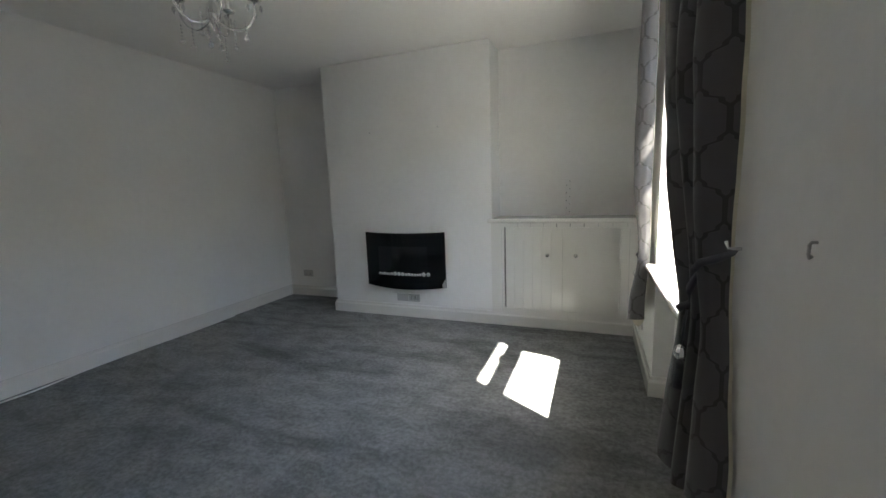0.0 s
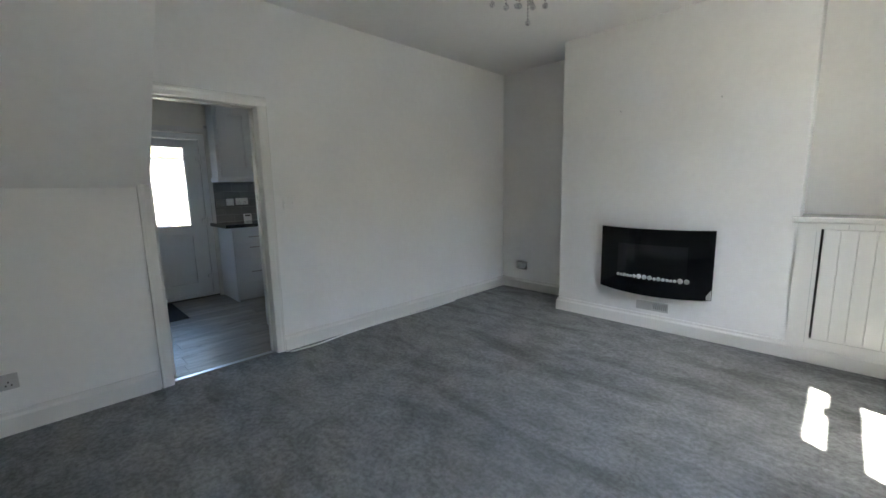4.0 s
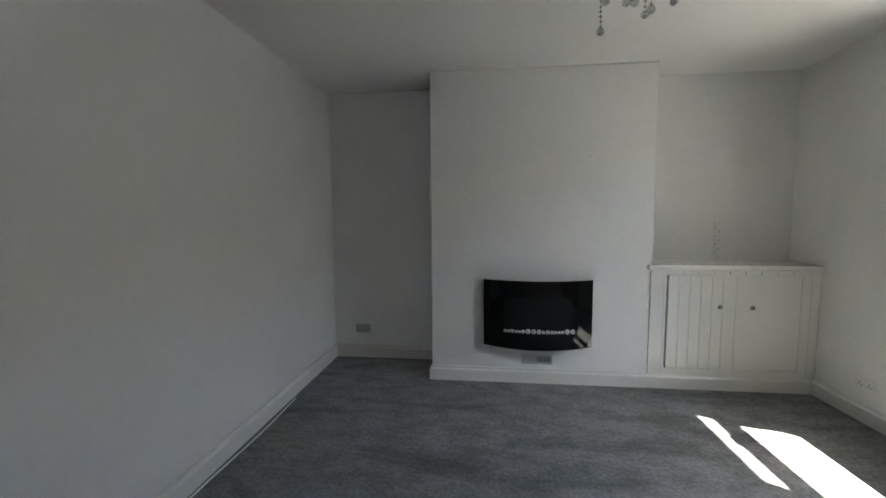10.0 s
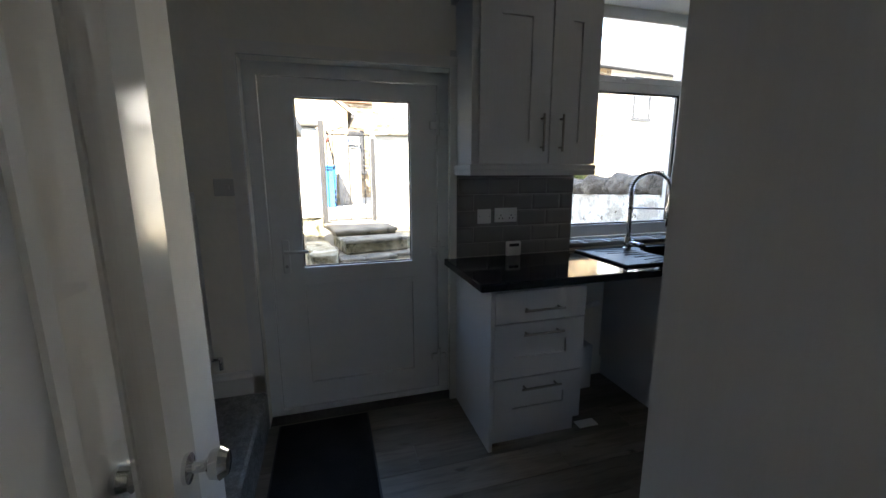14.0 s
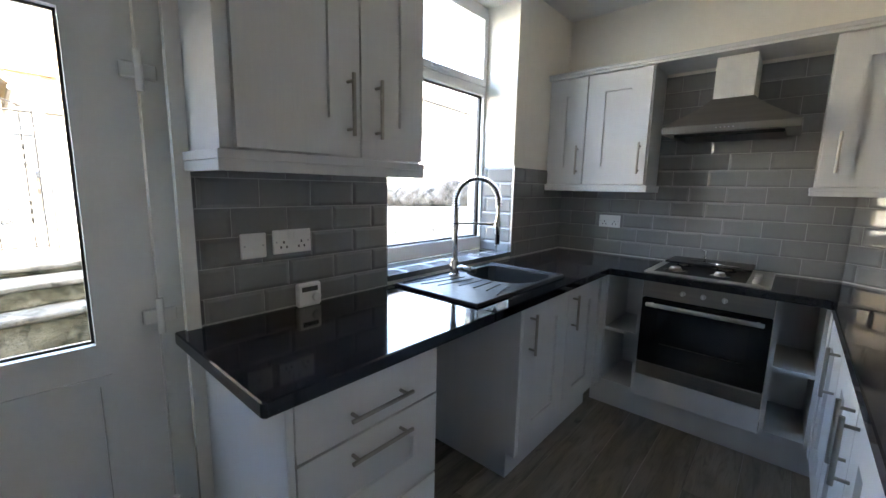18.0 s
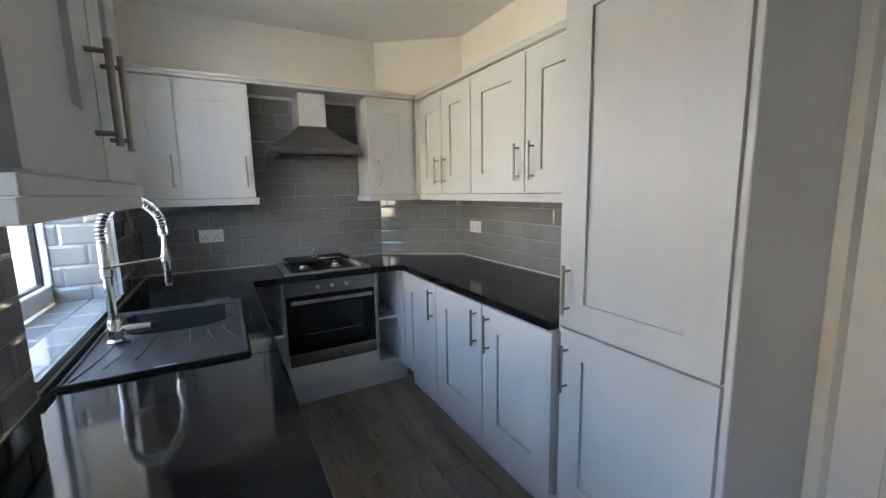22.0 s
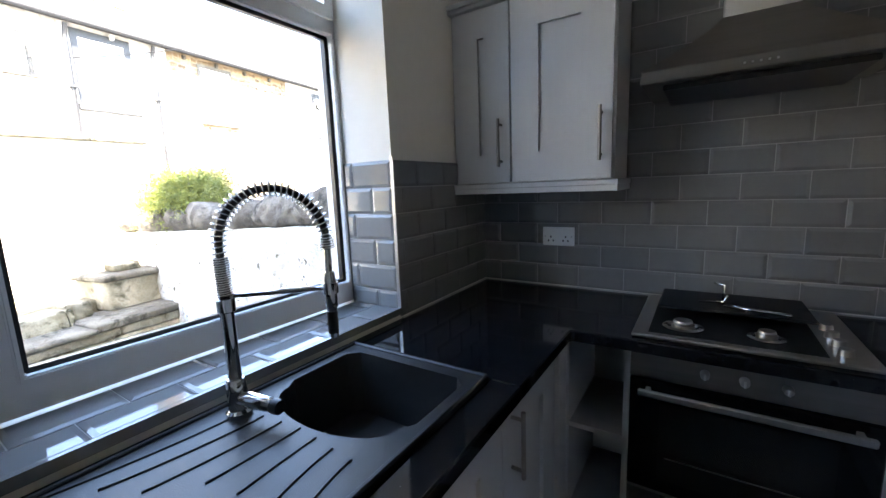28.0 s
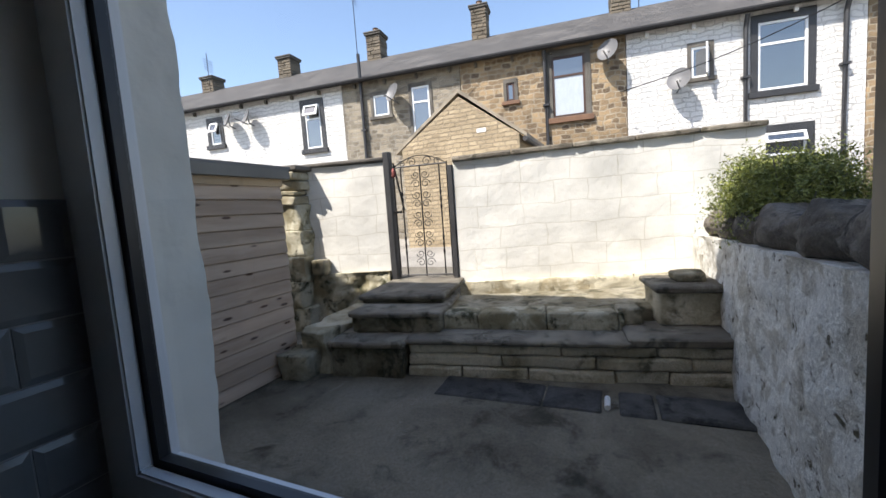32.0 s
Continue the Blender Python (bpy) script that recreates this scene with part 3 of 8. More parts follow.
NICKEL = material("brushed_nickel", (0.34, 0.325, 0.305), 0.33, metal=1.0, vary=0.1, scale=30)

# structure
CZ, KCZ = 2.62, 2.575
struct("floor_living", box(-3.62, -0.5, -0.12, 1.0, 4.4, 0.0), CARPET, "worn charcoal grey carpet with vacuum marks", "carpet")
FLOOR_K = struct("floor_kitchen", box(-6.3, -0.5, -0.12, -3.62, 4.3, -0.006), GROUT, "grey wood-plank vinyl floor", "floor")
struct("ceiling_living", box(-3.7, -0.5, CZ, 1.0, 4.4, CZ + 0.15), CEIL, "plain white painted ceiling", "ceiling")
struct("ceiling_kitchen", box(-6.3, -0.5, KCZ, -3.7, 4.3, KCZ + 0.15), CEIL, "plain white painted kitchen ceiling", "ceiling")
struct("wall_west", wall("x", -3.70, -3.57, -0.4, 4.28, 0, CZ, [(0.565, 1.315, 0, 1.91)]), WALL, "white painted partition wall with a doorway", "wall")
struct("wall_east", wall("x", 0.56, 0.93, -0.5, 4.4, -0.4, CZ, [(1.61, 2.75, -0.4, 2.52)]), WALL, "white painted wall with a deep window recess", "wall")
struct("wall_under_window", wall("x", 0.67, 0.94, 1.61, 2.75, -0.4, 0.80), WALL, "recessed white wall below the window", "wall")
struct("wall_south", wall("y", -0.55, -0.40, -6.3, 1.0, 0, CZ), WALL, "white painted wall", "wall")
struct("chimney_breast", box(-2.5, 3.80, 0, -0.69, 4.4, CZ, 0.006), WALL, "white painted chimney breast", "wall")
struct("wall_north_left_alcove", box(-3.7, 4.28, 0, -2.5, 4.4, CZ), WALL, "white painted alcove wall", "wall")
struct("wall_north_right_alcove", box(-0.69, 4.15, 0, 1.0, 4.4, CZ), WALL, "white painted alcove wall above the cupboard", "wall")
WALL_KW = struct("wall_kitchen_west", wall("x", -6.30, -5.95, -0.5, 4.3, -0.2, KCZ, [(0.50, 1.585, -0.2, 1.97), (2.38, 3.435, 0.93, 2.50)]), KWALL, "cream painted kitchen wall", "wall")
WALL_KN = struct("wall_kitchen_north", wall("y", 4.15, 4.3, -6.3, -3.6, 0, KCZ), KWALL, "cream painted kitchen wall", "wall")
WALL_KE = struct("wall_kitchen_east", wall("x", -3.79, -3.70, 1.475, 4.3, 0, KCZ), KWALL, "cream painted kitchen wall", "wall")
WALL_KD = struct("wall_kitchen_corner", prism([(-4.336, 4.15), (-3.79, 3.735), (-3.79, 4.15)], "z", 0, KCZ), KWALL, "boxed-in diagonal kitchen corner", "wall")
struct("stair_side_wall", wall("y", 0.44, 0.54, -4.9, -3.7, 0, KCZ), WALL, "white painted wall beside the stairs", "wall")
struct("house_wall_rear", wall("x", -6.36, -6.30, -5.0, 9.0, -0.2, 5.3, [(0.50, 1.585, -0.2, 1.97), (2.38, 3.52, 0.74, 2.50), (2.38, 3.435, 3.6, 5.0)]), WHITEWASH, "rough whitewashed rear house wall", "wall")
struct("house_roof", prism([(-6.6, 5.2), (-2.65, 8.0), (1.3, 5.2), (1.3, 5.32), (-2.65, 8.15), (-6.6, 5.32)], "y", -5.0, 9.0), ROOF, "slate roof over the house", "roof")
struct("house_wall_front", wall("x", 0.93, 1.12, -5.0, 9.0, -1.2, 5.3, [(1.60, 2.79, 0.80, 2.58)]), BUFFSTONE, "buff stone front house wall", "wall")
struct("house_upper_floor", box(-6.3, -5.0, 2.80, 1.0, 9.0, 2.9), CEIL, "upper floor slab", "floor")

# sloping underside of the stairs
sx = -3.57 + (CZ - 1.31) / 1.2
struct("stair_soffit", prism([(-3.57, 1.31), (sx, CZ), (-3.57, CZ)], "y", -0.40, 0.593), WALL, "sloping painted underside of the staircase", "stair soffit")

# skirting boards
sk = skirting([(-3.57, 1.353), (-3.57, 4.28), (-2.5, 4.28), (-2.5, 3.80), (0.56, 3.80), (0.56, 2.75), (0.67, 2.75), (0.67, 1.61), (0.56, 1.61), (0.56, -0.40), (-3.57, -0.40), (-3.57, 0.515)], 0, 0.125, 0.022)
struct("baseboard_living", sk, GLOSSW, "white gloss skirting board", "skirting")
struct("baseboard_kitchen", skirting([(-5.95, 0.0), (-5.95, 0.50)], 0.23, 0.13, 0.02), GLOSSW, "white skirting above the landing", "skirting")


def architrave(name, x, side, y0, y1, top, w=0.062):
    """A moulded frame round a doorway, on the face x of a wall."""
    k = w / 0.062
    shape = [(0, -0.012), (0, 0.009), (0.004, 0.012), (0.018, 0.0125), (0.022, 0.0155), (0.028, 0.017), (0.044, 0.0165), (0.048, 0.0195), (0.054, 0.021), (0.060, 0.0195), (0.062, 0.016), (0.062, -0.012)]
    def bar(points, axis, a, b):
        return prism(points, axis, a, b)
    bm = bar([(x + side * t, y0 - d * k) for d, t in shape], "z", 0, top)
    merge(bm, bar([(x + side * t, y1 + d * k) for d, t in shape], "z", 0, top))
    merge(bm, bar([(x + side * t, top + d * k) for d, t in shape], "y", y0 - w, y1 + w))
    bmesh.ops.recalc_face_normals(bm, faces=bm.faces)
    return struct(name, bm, GLOSSW, "white gloss moulded door architrave", "architrave", smooth=35)


architrave("trim_door_living", -3.57, 1, 0.587, 1.291, 1.887, 0.062)
architrave("trim_door_kitchen", -3.70, -1, 0.587, 1.291, 1.887, 0.06)
lining = thing("door_lining", (-3.635, 0.94, 0), "white painted door lining", "door lining", kind="structure")
for nm, dims in (("jamb", (-3.705, 0.565, 0, -3.565, 0.592, 1.91)), ("jamb", (-3.705, 1.288, 0, -3.565, 1.315, 1.91)), ("head", (-3.705, 0.592, 1.883, -3.565, 1.288, 1.91)), ("door_stop", (-3.66, 1.276, 0, -3.648, 1.289, 1.883)), ("door_stop", (-3.66, 0.591, 1.87, -3.648, 1.276, 1.884))):
    part(nm, box(*dims), GLOSSW, lining)
sp = part("strike_plate", box(-3.708, 1.2855, 1.195, -3.697, 1.2885, 1.25), STEEL, lining, "steel strike plate")
part("latch_hole", box(-3.704, 1.2845, 1.21, -3.700, 1.2862, 1.235), BLACK, sp)
sp = part("strike_plate", box(-3.708, 1.2855, 1.02, -3.695, 1.2885, 1.095), STEEL, lining, "steel strike plate")
part("latch_hole", box(-3.704, 1.2845, 1.04, -3.699, 1.2862, 1.075), BLACK, sp)
struct("threshold_strip", box(-3.64, 0.602, 0.0, -3.60, 1.293, 0.006, 0.002), STEEL, "metal strip between carpet and vinyl", "threshold")


def upvc_window(name, xi, xo, y0, y1, z0, z1, transom, label, side, ws=0.052, wn=0.052, wb=0.052, wt=0.052):
    """A white window frame with a fixed lower pane and a top-hung opener above; side: the way indoors along x; ws, wn, wb, wt: the frame's widths."""
    t = thing(name, ((xi + xo) / 2, (y0 + y1) / 2, z0), label, "window", kind="structure")
    lo, hi = min(xi, xo), max(xi, xo)
    a0, a1, b0, b1 = y0 + ws, y1 - wn, z0 + wb, z1 - wt
    bm = wall("x", lo, hi, y0, y1, z0, z1, [(a0, a1, b0, transom - 0.03), (a0, a1, transom + 0.03, b1)])
    part("window_frame", bm, UPVC, t)
    m = (lo + hi) / 2
    a, b = (hi - 0.012, hi + 0.012) if side > 0 else (lo - 0.012, lo + 0.012)
    sash = part("sash", wall("x", a, b, a0 - 0.004, a1 + 0.004, transom + 0.018, b1 + 0.012, [(a0 + 0.035, a1 - 0.035, transom + 0.06, b1 - 0.03)]), UPVC, t)
    c, d = (hi - 0.02, hi + 0.006) if side > 0 else (lo - 0.006, lo + 0.02)
    bead = wall("x", c, d, a0 - 0.004, a1 + 0.004, b0 - 0.006, transom - 0.024, [(a0 + 0.008, a1 - 0.008, b0 + 0.008, transom - 0.038)])
    bmesh.ops.bevel(bead, geom=[e for e in bead.edges if e.is_manifold and e.calc_face_angle() > 1.0], offset=0.004, segments=2, affect="EDGES")
    part("glazing_bead", bead, UPVC, t, smooth=40)
    bm = wall("x", m - 0.008, m + 0.012, a0 - 0.003, a1 + 0.003, b0 - 0.003, transom - 0.027, [(a0 + 0.02, a1 - 0.02, b0 + 0.018, transom - 0.048)])
    part("gasket", bm, BLACK, t, "black rubber gasket")
    p = part("pane", box(m - 0.004, a0, b0, m + 0.004, a1, transom - 0.03), GLASS, t)
    q = part("pane", box(m - 0.004, a0 + 0.03, transom + 0.05, m + 0.004, a1 - 0.03, b1 - 0.02), GLASS, t)
    p.visible_shadow = q.visible_shadow = False
    yc, xh = (y0 + y1) / 2, (hi + 0.012 if side > 0 else lo - 0.012)
    bm = box(min(xh, xh + side * 0.012), yc - 0.03, transom + 0.028, max(xh, xh + side * 0.012), yc + 0.03, transom + 0.05, 0.004)
    box(min(xh + side * 0.012, xh + side * 0.03), yc - 0.012, transom + 0.03, max(xh + side * 0.012, xh + side * 0.03), yc + 0.11, transom + 0.048, 0.005, bm)
    part("handle", bm, UPVC, sash, "white window handle")
    return t


upvc_window("window_1", 0.85, 0.92, 1.62, 2.75, 0.82, 2.50, 1.96, "white plastic front window with a top opener", -1)
part_sill = struct("window_sill_living", box(0.505, 1.58, 0.795, 0.86, 2.78, 0.825, 0.006), GLOSSW, "deep white gloss window board", "window sill")
upvc_window("window_2", -6.19, -6.26, 2.38, 3.435, 0.955, 2.50, 2.0, "white plastic kitchen window with a top opener", 1, ws=0.098, wn=0.012, wb=0.074)

struct("door_step", box(-6.36, 0.50, -0.2, -5.95, 1.585, -0.004), CAPSTONE, "stone door threshold", "threshold")

# living room
def electric_fire():
    t = thing("electric_fire", (-1.605, 3.80, 0.34), "black curved-glass electric fire hung on the chimney breast", "fireplace")
    x0, x1, z0, z1 = -2.05, -1.16, 0.34, 0.90
    bm = bmesh.new()
    n = 18
    front, back = [], []
    for i in range(n + 1):
        u = i / n
        x = x0 + (x1 - x0) * u
        y = 3.755 - 0.075 * (1 - (2 * u - 1) ** 2)
        dz = 0.022 * (1 - (2 * u - 1) ** 2)
        front.append([bm.verts.new((x, y, z0 - dz)), bm.verts.new((x, y, z1 - 0.25 * dz))])
        back.append([bm.verts.new((x, y + 0.012, z0 - dz)), bm.verts.new((x, y + 0.012, z1 - 0.25 * dz))])
    for i in range(n):
        f, g, p, q = front[i], front[i + 1], back[i], back[i + 1]
        bm.faces.new((f[0], g[0], g[1], f[1])), bm.faces.new((p[0], p[1], q[1], q[0]))
        bm.faces.new((f[1], g[1], q[1], p[1])), bm.faces.new((f[0], p[0], q[0], g[0]))
    bm.faces.new((front[0][0], front[0][1], back[0][1], back[0][0])), bm.faces.new((front[n][0], back[n][0], back[n][1], front[n][1]))
    bmesh.ops.recalc_face_normals(bm, faces=bm.faces)
    part("glass_front", bm, BLACKGLASS, t, smooth=30)
    part("casing", box(x0 + 0.06, 3.765, z0 + 0.05, x1 - 0.06, 3.80, z1 - 0.05, 0.005), BLACK, t)
    part("flame_screen", prism([(x, 3.753 - 0.075 * (1 - (2 * (x - x0) / (x1 - x0) - 1) ** 2)) for x in (-1.88, -1.80, -1.70, -1.6, -1.5, -1.40, -1.33)] + [(-1.33, 3.74), (-1.88, 3.74)], "z", 0.50, 0.76), FLAMEGLASS, t, "dim grey flame window", smooth=30)
    rng = random.Random(4)
    x = -1.885
    while x < -1.33:
        r = rng.uniform(0.011, 0.022)
        u = (x - x0) / (x1 - x0)
        b = bmesh.new()
        bmesh.ops.create_icosphere(b, subdivisions=2, radius=1.0)
        bmesh.ops.scale(b, vec=(r * 1.0, 0.009, r * 1.05), verts=b.verts)
        bmesh.ops.translate(b, vec=(x + r, 3.7515 - 0.075 * (1 - (2 * u - 1) ** 2), 0.468 + r * 0.6), verts=b.verts)
        part("pebble", b, PEBBLE, t, smooth=True)
        x += r * 2.2
    part("corner_sticker", prism([(-1.215, 0.345), (-1.162, 0.345), (-1.162, 0.43), (-1.18, 0.40)], "y", 3.744, 3.752), GREYSOCK, t, "peeling pale film at a corner")


FLAMEGLASS = material("flame_window_glass", (0.008, 0.0085, 0.010), 0.1, coat=0.15)
electric_fire()

v = thing("wall_vent", (-1.60, 3.80, 0.16), "small white louvred vent on the chimney breast", "vent")
part("frame", wall("y", 3.788, 3.80, -1.73, -1.47, 0.165, 0.245, [(-1.60, -1.485, 0.178, 0.232)]), GREYSOCK, v)
part("backing", box(-1.60, 3.797, 0.178, -1.485, 3.7995, 0.232), BLACK, v)
for i in range(7):
    part("slat", box(-1.596 + i * 0.016, 3.789, 0.178, -1.588 + i * 0.016, 3.797, 0.232), GREYSOCK, v)


def cupboard():
    t = thing("alcove_cupboard", (-0.08, 3.80, 0), "white painted tongue-and-groove cupboard built into the alcove", "cupboard")
    y = 3.80
    part("frame", wall("y", y - 0.012, y + 0.012, -0.70, 0.555, 0.125, 0.985, [(-0.578, -0.148, 0.172, 0.945), (-0.052, 0.427, 0.172, 0.945)]), GLOSSW, t)
    part("shelf_board", box(-0.73, y - 0.035, 0.985, 0.575, 4.15, 1.025, 0.008), GLOSSW, t, "thick painted top shelf")
    part("carcass", box(-0.69, y + 0.06, 0.0, 0.56, 4.15, 0.98), GLOSSW, t)
    # black strip behind the door gap: the gap's shade put in as colour
    part("shadow_gap", box(-0.577, y + 0.02, 0.172, -0.562, y + 0.058, 0.945), BLACK, t, "black strip painting in shade along the gap of the ill-fitting door")
    for x0, x1, kx, n in ((-0.564, -0.149, -0.182, 5), (-0.051, 0.426, 0.062, 1)):
        d = part("door", box(x0, y - 0.008, 0.173, x1, y + 0.01, 0.944), GLOSSW, t)
        w = (x1 - x0) / n
        for i in range(n):
            part("board", box(x0 + i * w + 0.0012, y - 0.0125, 0.174, x0 + (i + 1) * w - 0.0012, y - 0.006, 0.943, 0.0022), GLOSSW, d)
        part("knob", lathe([(0.006, 0), (0.007, -0.012), (0.016, -0.02), (0.018, -0.028), (0.012, -0.036), (0.0, -0.038)], (kx, y - 0.0125, 0.693), "y"), CHROME, d, "chrome knob", smooth=40)
    for x in (-0.60, 0.49):
        part("frame_crack", box(x, y - 0.0133, 0.14, x + 0.003, y - 0.0115, 0.93), GREYSOCK, t, "fine crack in the paint")
    for i in range(9):
        x = -0.45 + i * 0.115
        part("frame_joint", box(x, y - 0.0135, 0.948, x + 0.004, y - 0.0115, 0.98), BLACKPAINT if i in (3, 4, 5) else GREYSOCK, t)
    part("cable_hole", lathe([(0.0, 0.001), (0.022, 0.0012), (0.026, 0.0), (0.0, -0.001)], (-0.655, 3.83, 1.0265), "z"), BLACK, t, "dark cable hole")


cupboard()
s = thing("perforated_strip", (-0.02, 4.145, 1.025), "thin pale perforated strip standing on the shelf", "strip")
part("strip_body", box(-0.055, 4.138, 1.025, -0.005, 4.147, 1.37, 0.002), SOCKET, s)
for i in range(9):
    part("hole", lathe([(0.0, 0), (0.004, 0), (0.004, 0.001), (0.0, 0.001)], (-0.045 if i % 2 else -0.015, 4.1365, 1.06 + i * 0.036), "y", 8), BLACKPAINT, s)


def socket(name, centre, normal, w, h, mat, label, switches=0, holes=0):
    """A wall plate on the face of normal ('+x', '-x', '-y')."""
    x, y, z = centre
    t = thing(name, centre, label, "socket" if holes else "switch")
    def plate(u0, u1, z0, z1, d0, d1, m, nm, bev=0.0):
        if normal == "-y":
            b = box(x + u0, y - d1, z + z0, x + u1, y - d0, z + z1, bev)
        elif normal == "+x":
            b = box(x + d0, y + u0, z + z0, x + d1, y + u1, z + z1, bev)
        else:
            b = box(x - d1, y + u0, z + z0, x - d0, y + u1, z + z1, bev)
        part(nm, b, m, t)
    plate(-w / 2, w / 2, -h / 2, h / 2, 0, 0.009, mat, "plate", 0.003)
    for i in range(switches):
        u = (i - (switches - 1) / 2) * 0.022
        plate(u - 0.008, u + 0.008, -0.012 + (0.022 if holes else 0), 0.012 + (0.022 if holes else 0), 0.009, 0.013, mat, "rocker", 0.001)
    for i in range(holes):
        u = (i - (holes - 1) / 2) * 0.068
        for du, dz in ((0, 0.0), (-0.011, -0.018), (0.011, -0.018)):
            plate(u + du - 0.003, u + du + 0.003, dz - 0.006, dz + 0.003, 0.0088, 0.0096, BLACK, "pin_hole")
    for u in (-w / 2 + 0.012, w / 2 - 0.012):
        plate(u - 0.003, u + 0.003, -0.003, 0.003, 0.0088, 0.0098, STEEL, "screw")


socket("light_switch", (-3.57, 1.467, 1.18), "+x", 0.086, 0.086, SOCKET, "white two-gang light switch by the doorway", 2)
socket("wall_socket", (-3.28, 4.28, 0.295), "-y", 0.146, 0.086, GREYSOCK, "double socket low in the alcove", 0, 2)
socket("wall_socket", (-3.57, -0.17, 0.29), "+x", 0.146, 0.086, GREYSOCK, "double socket below the stair soffit", 0, 2)
socket("wall_socket", (0.56, 3.367, 0.272), "-x", 0.146, 0.086, SOCKET, "white double socket beside the window recess", 0, 2)


FOLDS = [(0.0, 0.30), (0.02, 0.62), (0.08, 0.90), (0.17, 1.0), (0.28, 0.97), (0.36, 0.84), (0.39, 0.64), (0.41, 0.56), (0.43, 0.66), (0.47, 0.81), (0.53, 0.81), (0.575, 0.68), (0.595, 0.48), (0.615, 0.42), (0.64, 0.52), (0.70, 0.65), (0.78, 0.68), (0.87, 0.57), (0.95, 0.33), (1.0, 0.03)]


def curtain(name, label, spans, hook, lean, seed):
    """A tied-back curtain in soft folds. spans: height, window edge y, wall edge y, depth off the wall."""
    t = thing(name, (0.47, (spans[0][1] + spans[0][2]) / 2, spans[-1][0]), label, "curtain", "pair of curtains at the front window")
    nu, nv = 152, 90
    zs = [s[0] for s in spans][::-1]
    ztop, zbot = spans[0][0], spans[-1][0]
    steps = np.linspace(0, 1, len(FOLDS))

    def smooth(k, z):
        return sum(float(np.interp(z + d, zs, [s[k] for s in spans][::-1])) for d in (-0.06, -0.03, 0, 0.03, 0.06)) / 5

    def profile(u):
        return [sum(float(np.interp(u + d, steps, [f[k] for f in FOLDS])) for d in (-0.018, -0.009, 0, 0.009, 0.018)) / 5 for k in (0, 1)]

    table = [profile(i / nu) for i in range(nu + 1)]

    def point(u, z):
        a, b, depth = (smooth(k, z) for k in (1, 2, 3))
        k = min(nu, max(0, u * nu))
        p, q = (float(np.interp(k, range(nu + 1), [r[c] for r in table])) for c in (0, 1))
        v = (ztop - z) / (ztop - zbot)
        # folds wander a little on their way down
        p += 0.022 * math.sin(3.1 * v + 5 * p + seed) * math.sin(math.pi * min(1, max(0, p)))
        q *= 0.93 + 0.10 * noise.noise((p * 4, z * 2.2, seed))
        y = a + (b - a) * p + 0.004 * noise.noise((p * 9, z * 5, seed))
        return Vector((0.557 - depth * q + 0.005 * noise.noise((p * 7, z * 6, seed + 3)), y, z))

    # width of cloth used up across the folds
    line = [point(i / nu, 1.6) for i in range(nu + 1)]
    used = [0.0]
    for a, b in zip(line, line[1:]):
        used.append(used[-1] + (b - a).length)

    def build(u0, u1, shift):
        bm = bmesh.new()
        layer = bm.loops.layers.uv.new("UVMap")
        grid, tex = [], {}
        n = int(nu * (u1 - u0))
        rows = []
        for j in range(nv + 1):
            v = j / nv
            z = ztop + (zbot - ztop) * v
            rows.append([point(u0 + (u1 - u0) * i / n, z) for i in range(n + 1)])
        for j, pts in enumerate(rows):
            row = []
            for i, c in enumerate(pts):
                side = pts[min(n, i + 1)] - pts[max(0, i - 1)]
                nor = Vector((side.y, -side.x, 0)).normalized()
                if nor.x < 0 and abs(nor.x) > 0.05:
                    nor = -nor
                v = j / nv
                q = bm.verts.new((c.x + nor.x * shift, c.y + nor.y * shift * 0.5, c.z - v ** 7 * 0.05 * math.sin(math.pi * i / n)))
                tex[q] = (float(np.interp((u0 + (u1 - u0) * i / n) * nu, range(nu + 1), used)), c.z)
                row.append(q)
            grid.append(row)
        for r, q in zip(grid, grid[1:]):
            for i in range(n):
                f = bm.faces.new((r[i], r[i + 1], q[i + 1], q[i]))
                for lp in f.loops:
                    lp[layer].uv = tex[lp.vert]
        return bm

    part("cloth", build(0.0, 0.985, 0.0), TRELLIS, t, smooth=True)
    for u0, u1 in ((0.0, 0.10), (0.93, 1.0)):
        part("lining", build(u0, u1, 0.003), LINING, t, "cream lining at the edge", smooth=True)
    y0, y1 = spans[0][1], spans[0][2]
    for k in range(5):
        y = y0 + (y1 - y0) * (k + 0.5) / 5
        pts = [(0.475 + 0.018 * math.cos(a), y + 0.012 * math.cos(a), ztop - 0.04 + 0.024 * math.sin(a)) for a in np.linspace(0, 2 * math.pi, 15)]
        part("eyelet", tube(pts, 0.004, 6), STEEL, t, "steel eyelet", smooth=True)
    # the band lies on the crests of the folds, from the wall hook down to the window edge
    hy, hz, lz = hook
    pts = [(0.552, hy, hz), (0.545, hy * 0.6 + point(1.0, hz).y * 0.4, hz - 0.012)]
    for u in (0.95, 0.88, 0.80, 0.74, 0.54, 0.46, 0.30, 0.20, 0.10):
        z = hz - 0.03 - (hz - 0.03 - lz) * (0.95 - u) / 0.85
        c = point(u, z)
        pts.append((c.x - 0.004, c.y - (0.004 if spans[0][1] > spans[0][2] else -0.004), z))
    band = tube(pts, 0.01, 8, radii=[0.004, 0.007] + [0.011] * (len(pts) - 3) + [0.007])
    part("tie_back", band, FABRIC, t, "dark tie-back band", smooth=True)
    c = point(0.28, lz + 0.02)
    px, py, pz = c.x - 0.022, c.y + lean, lz - 0.105
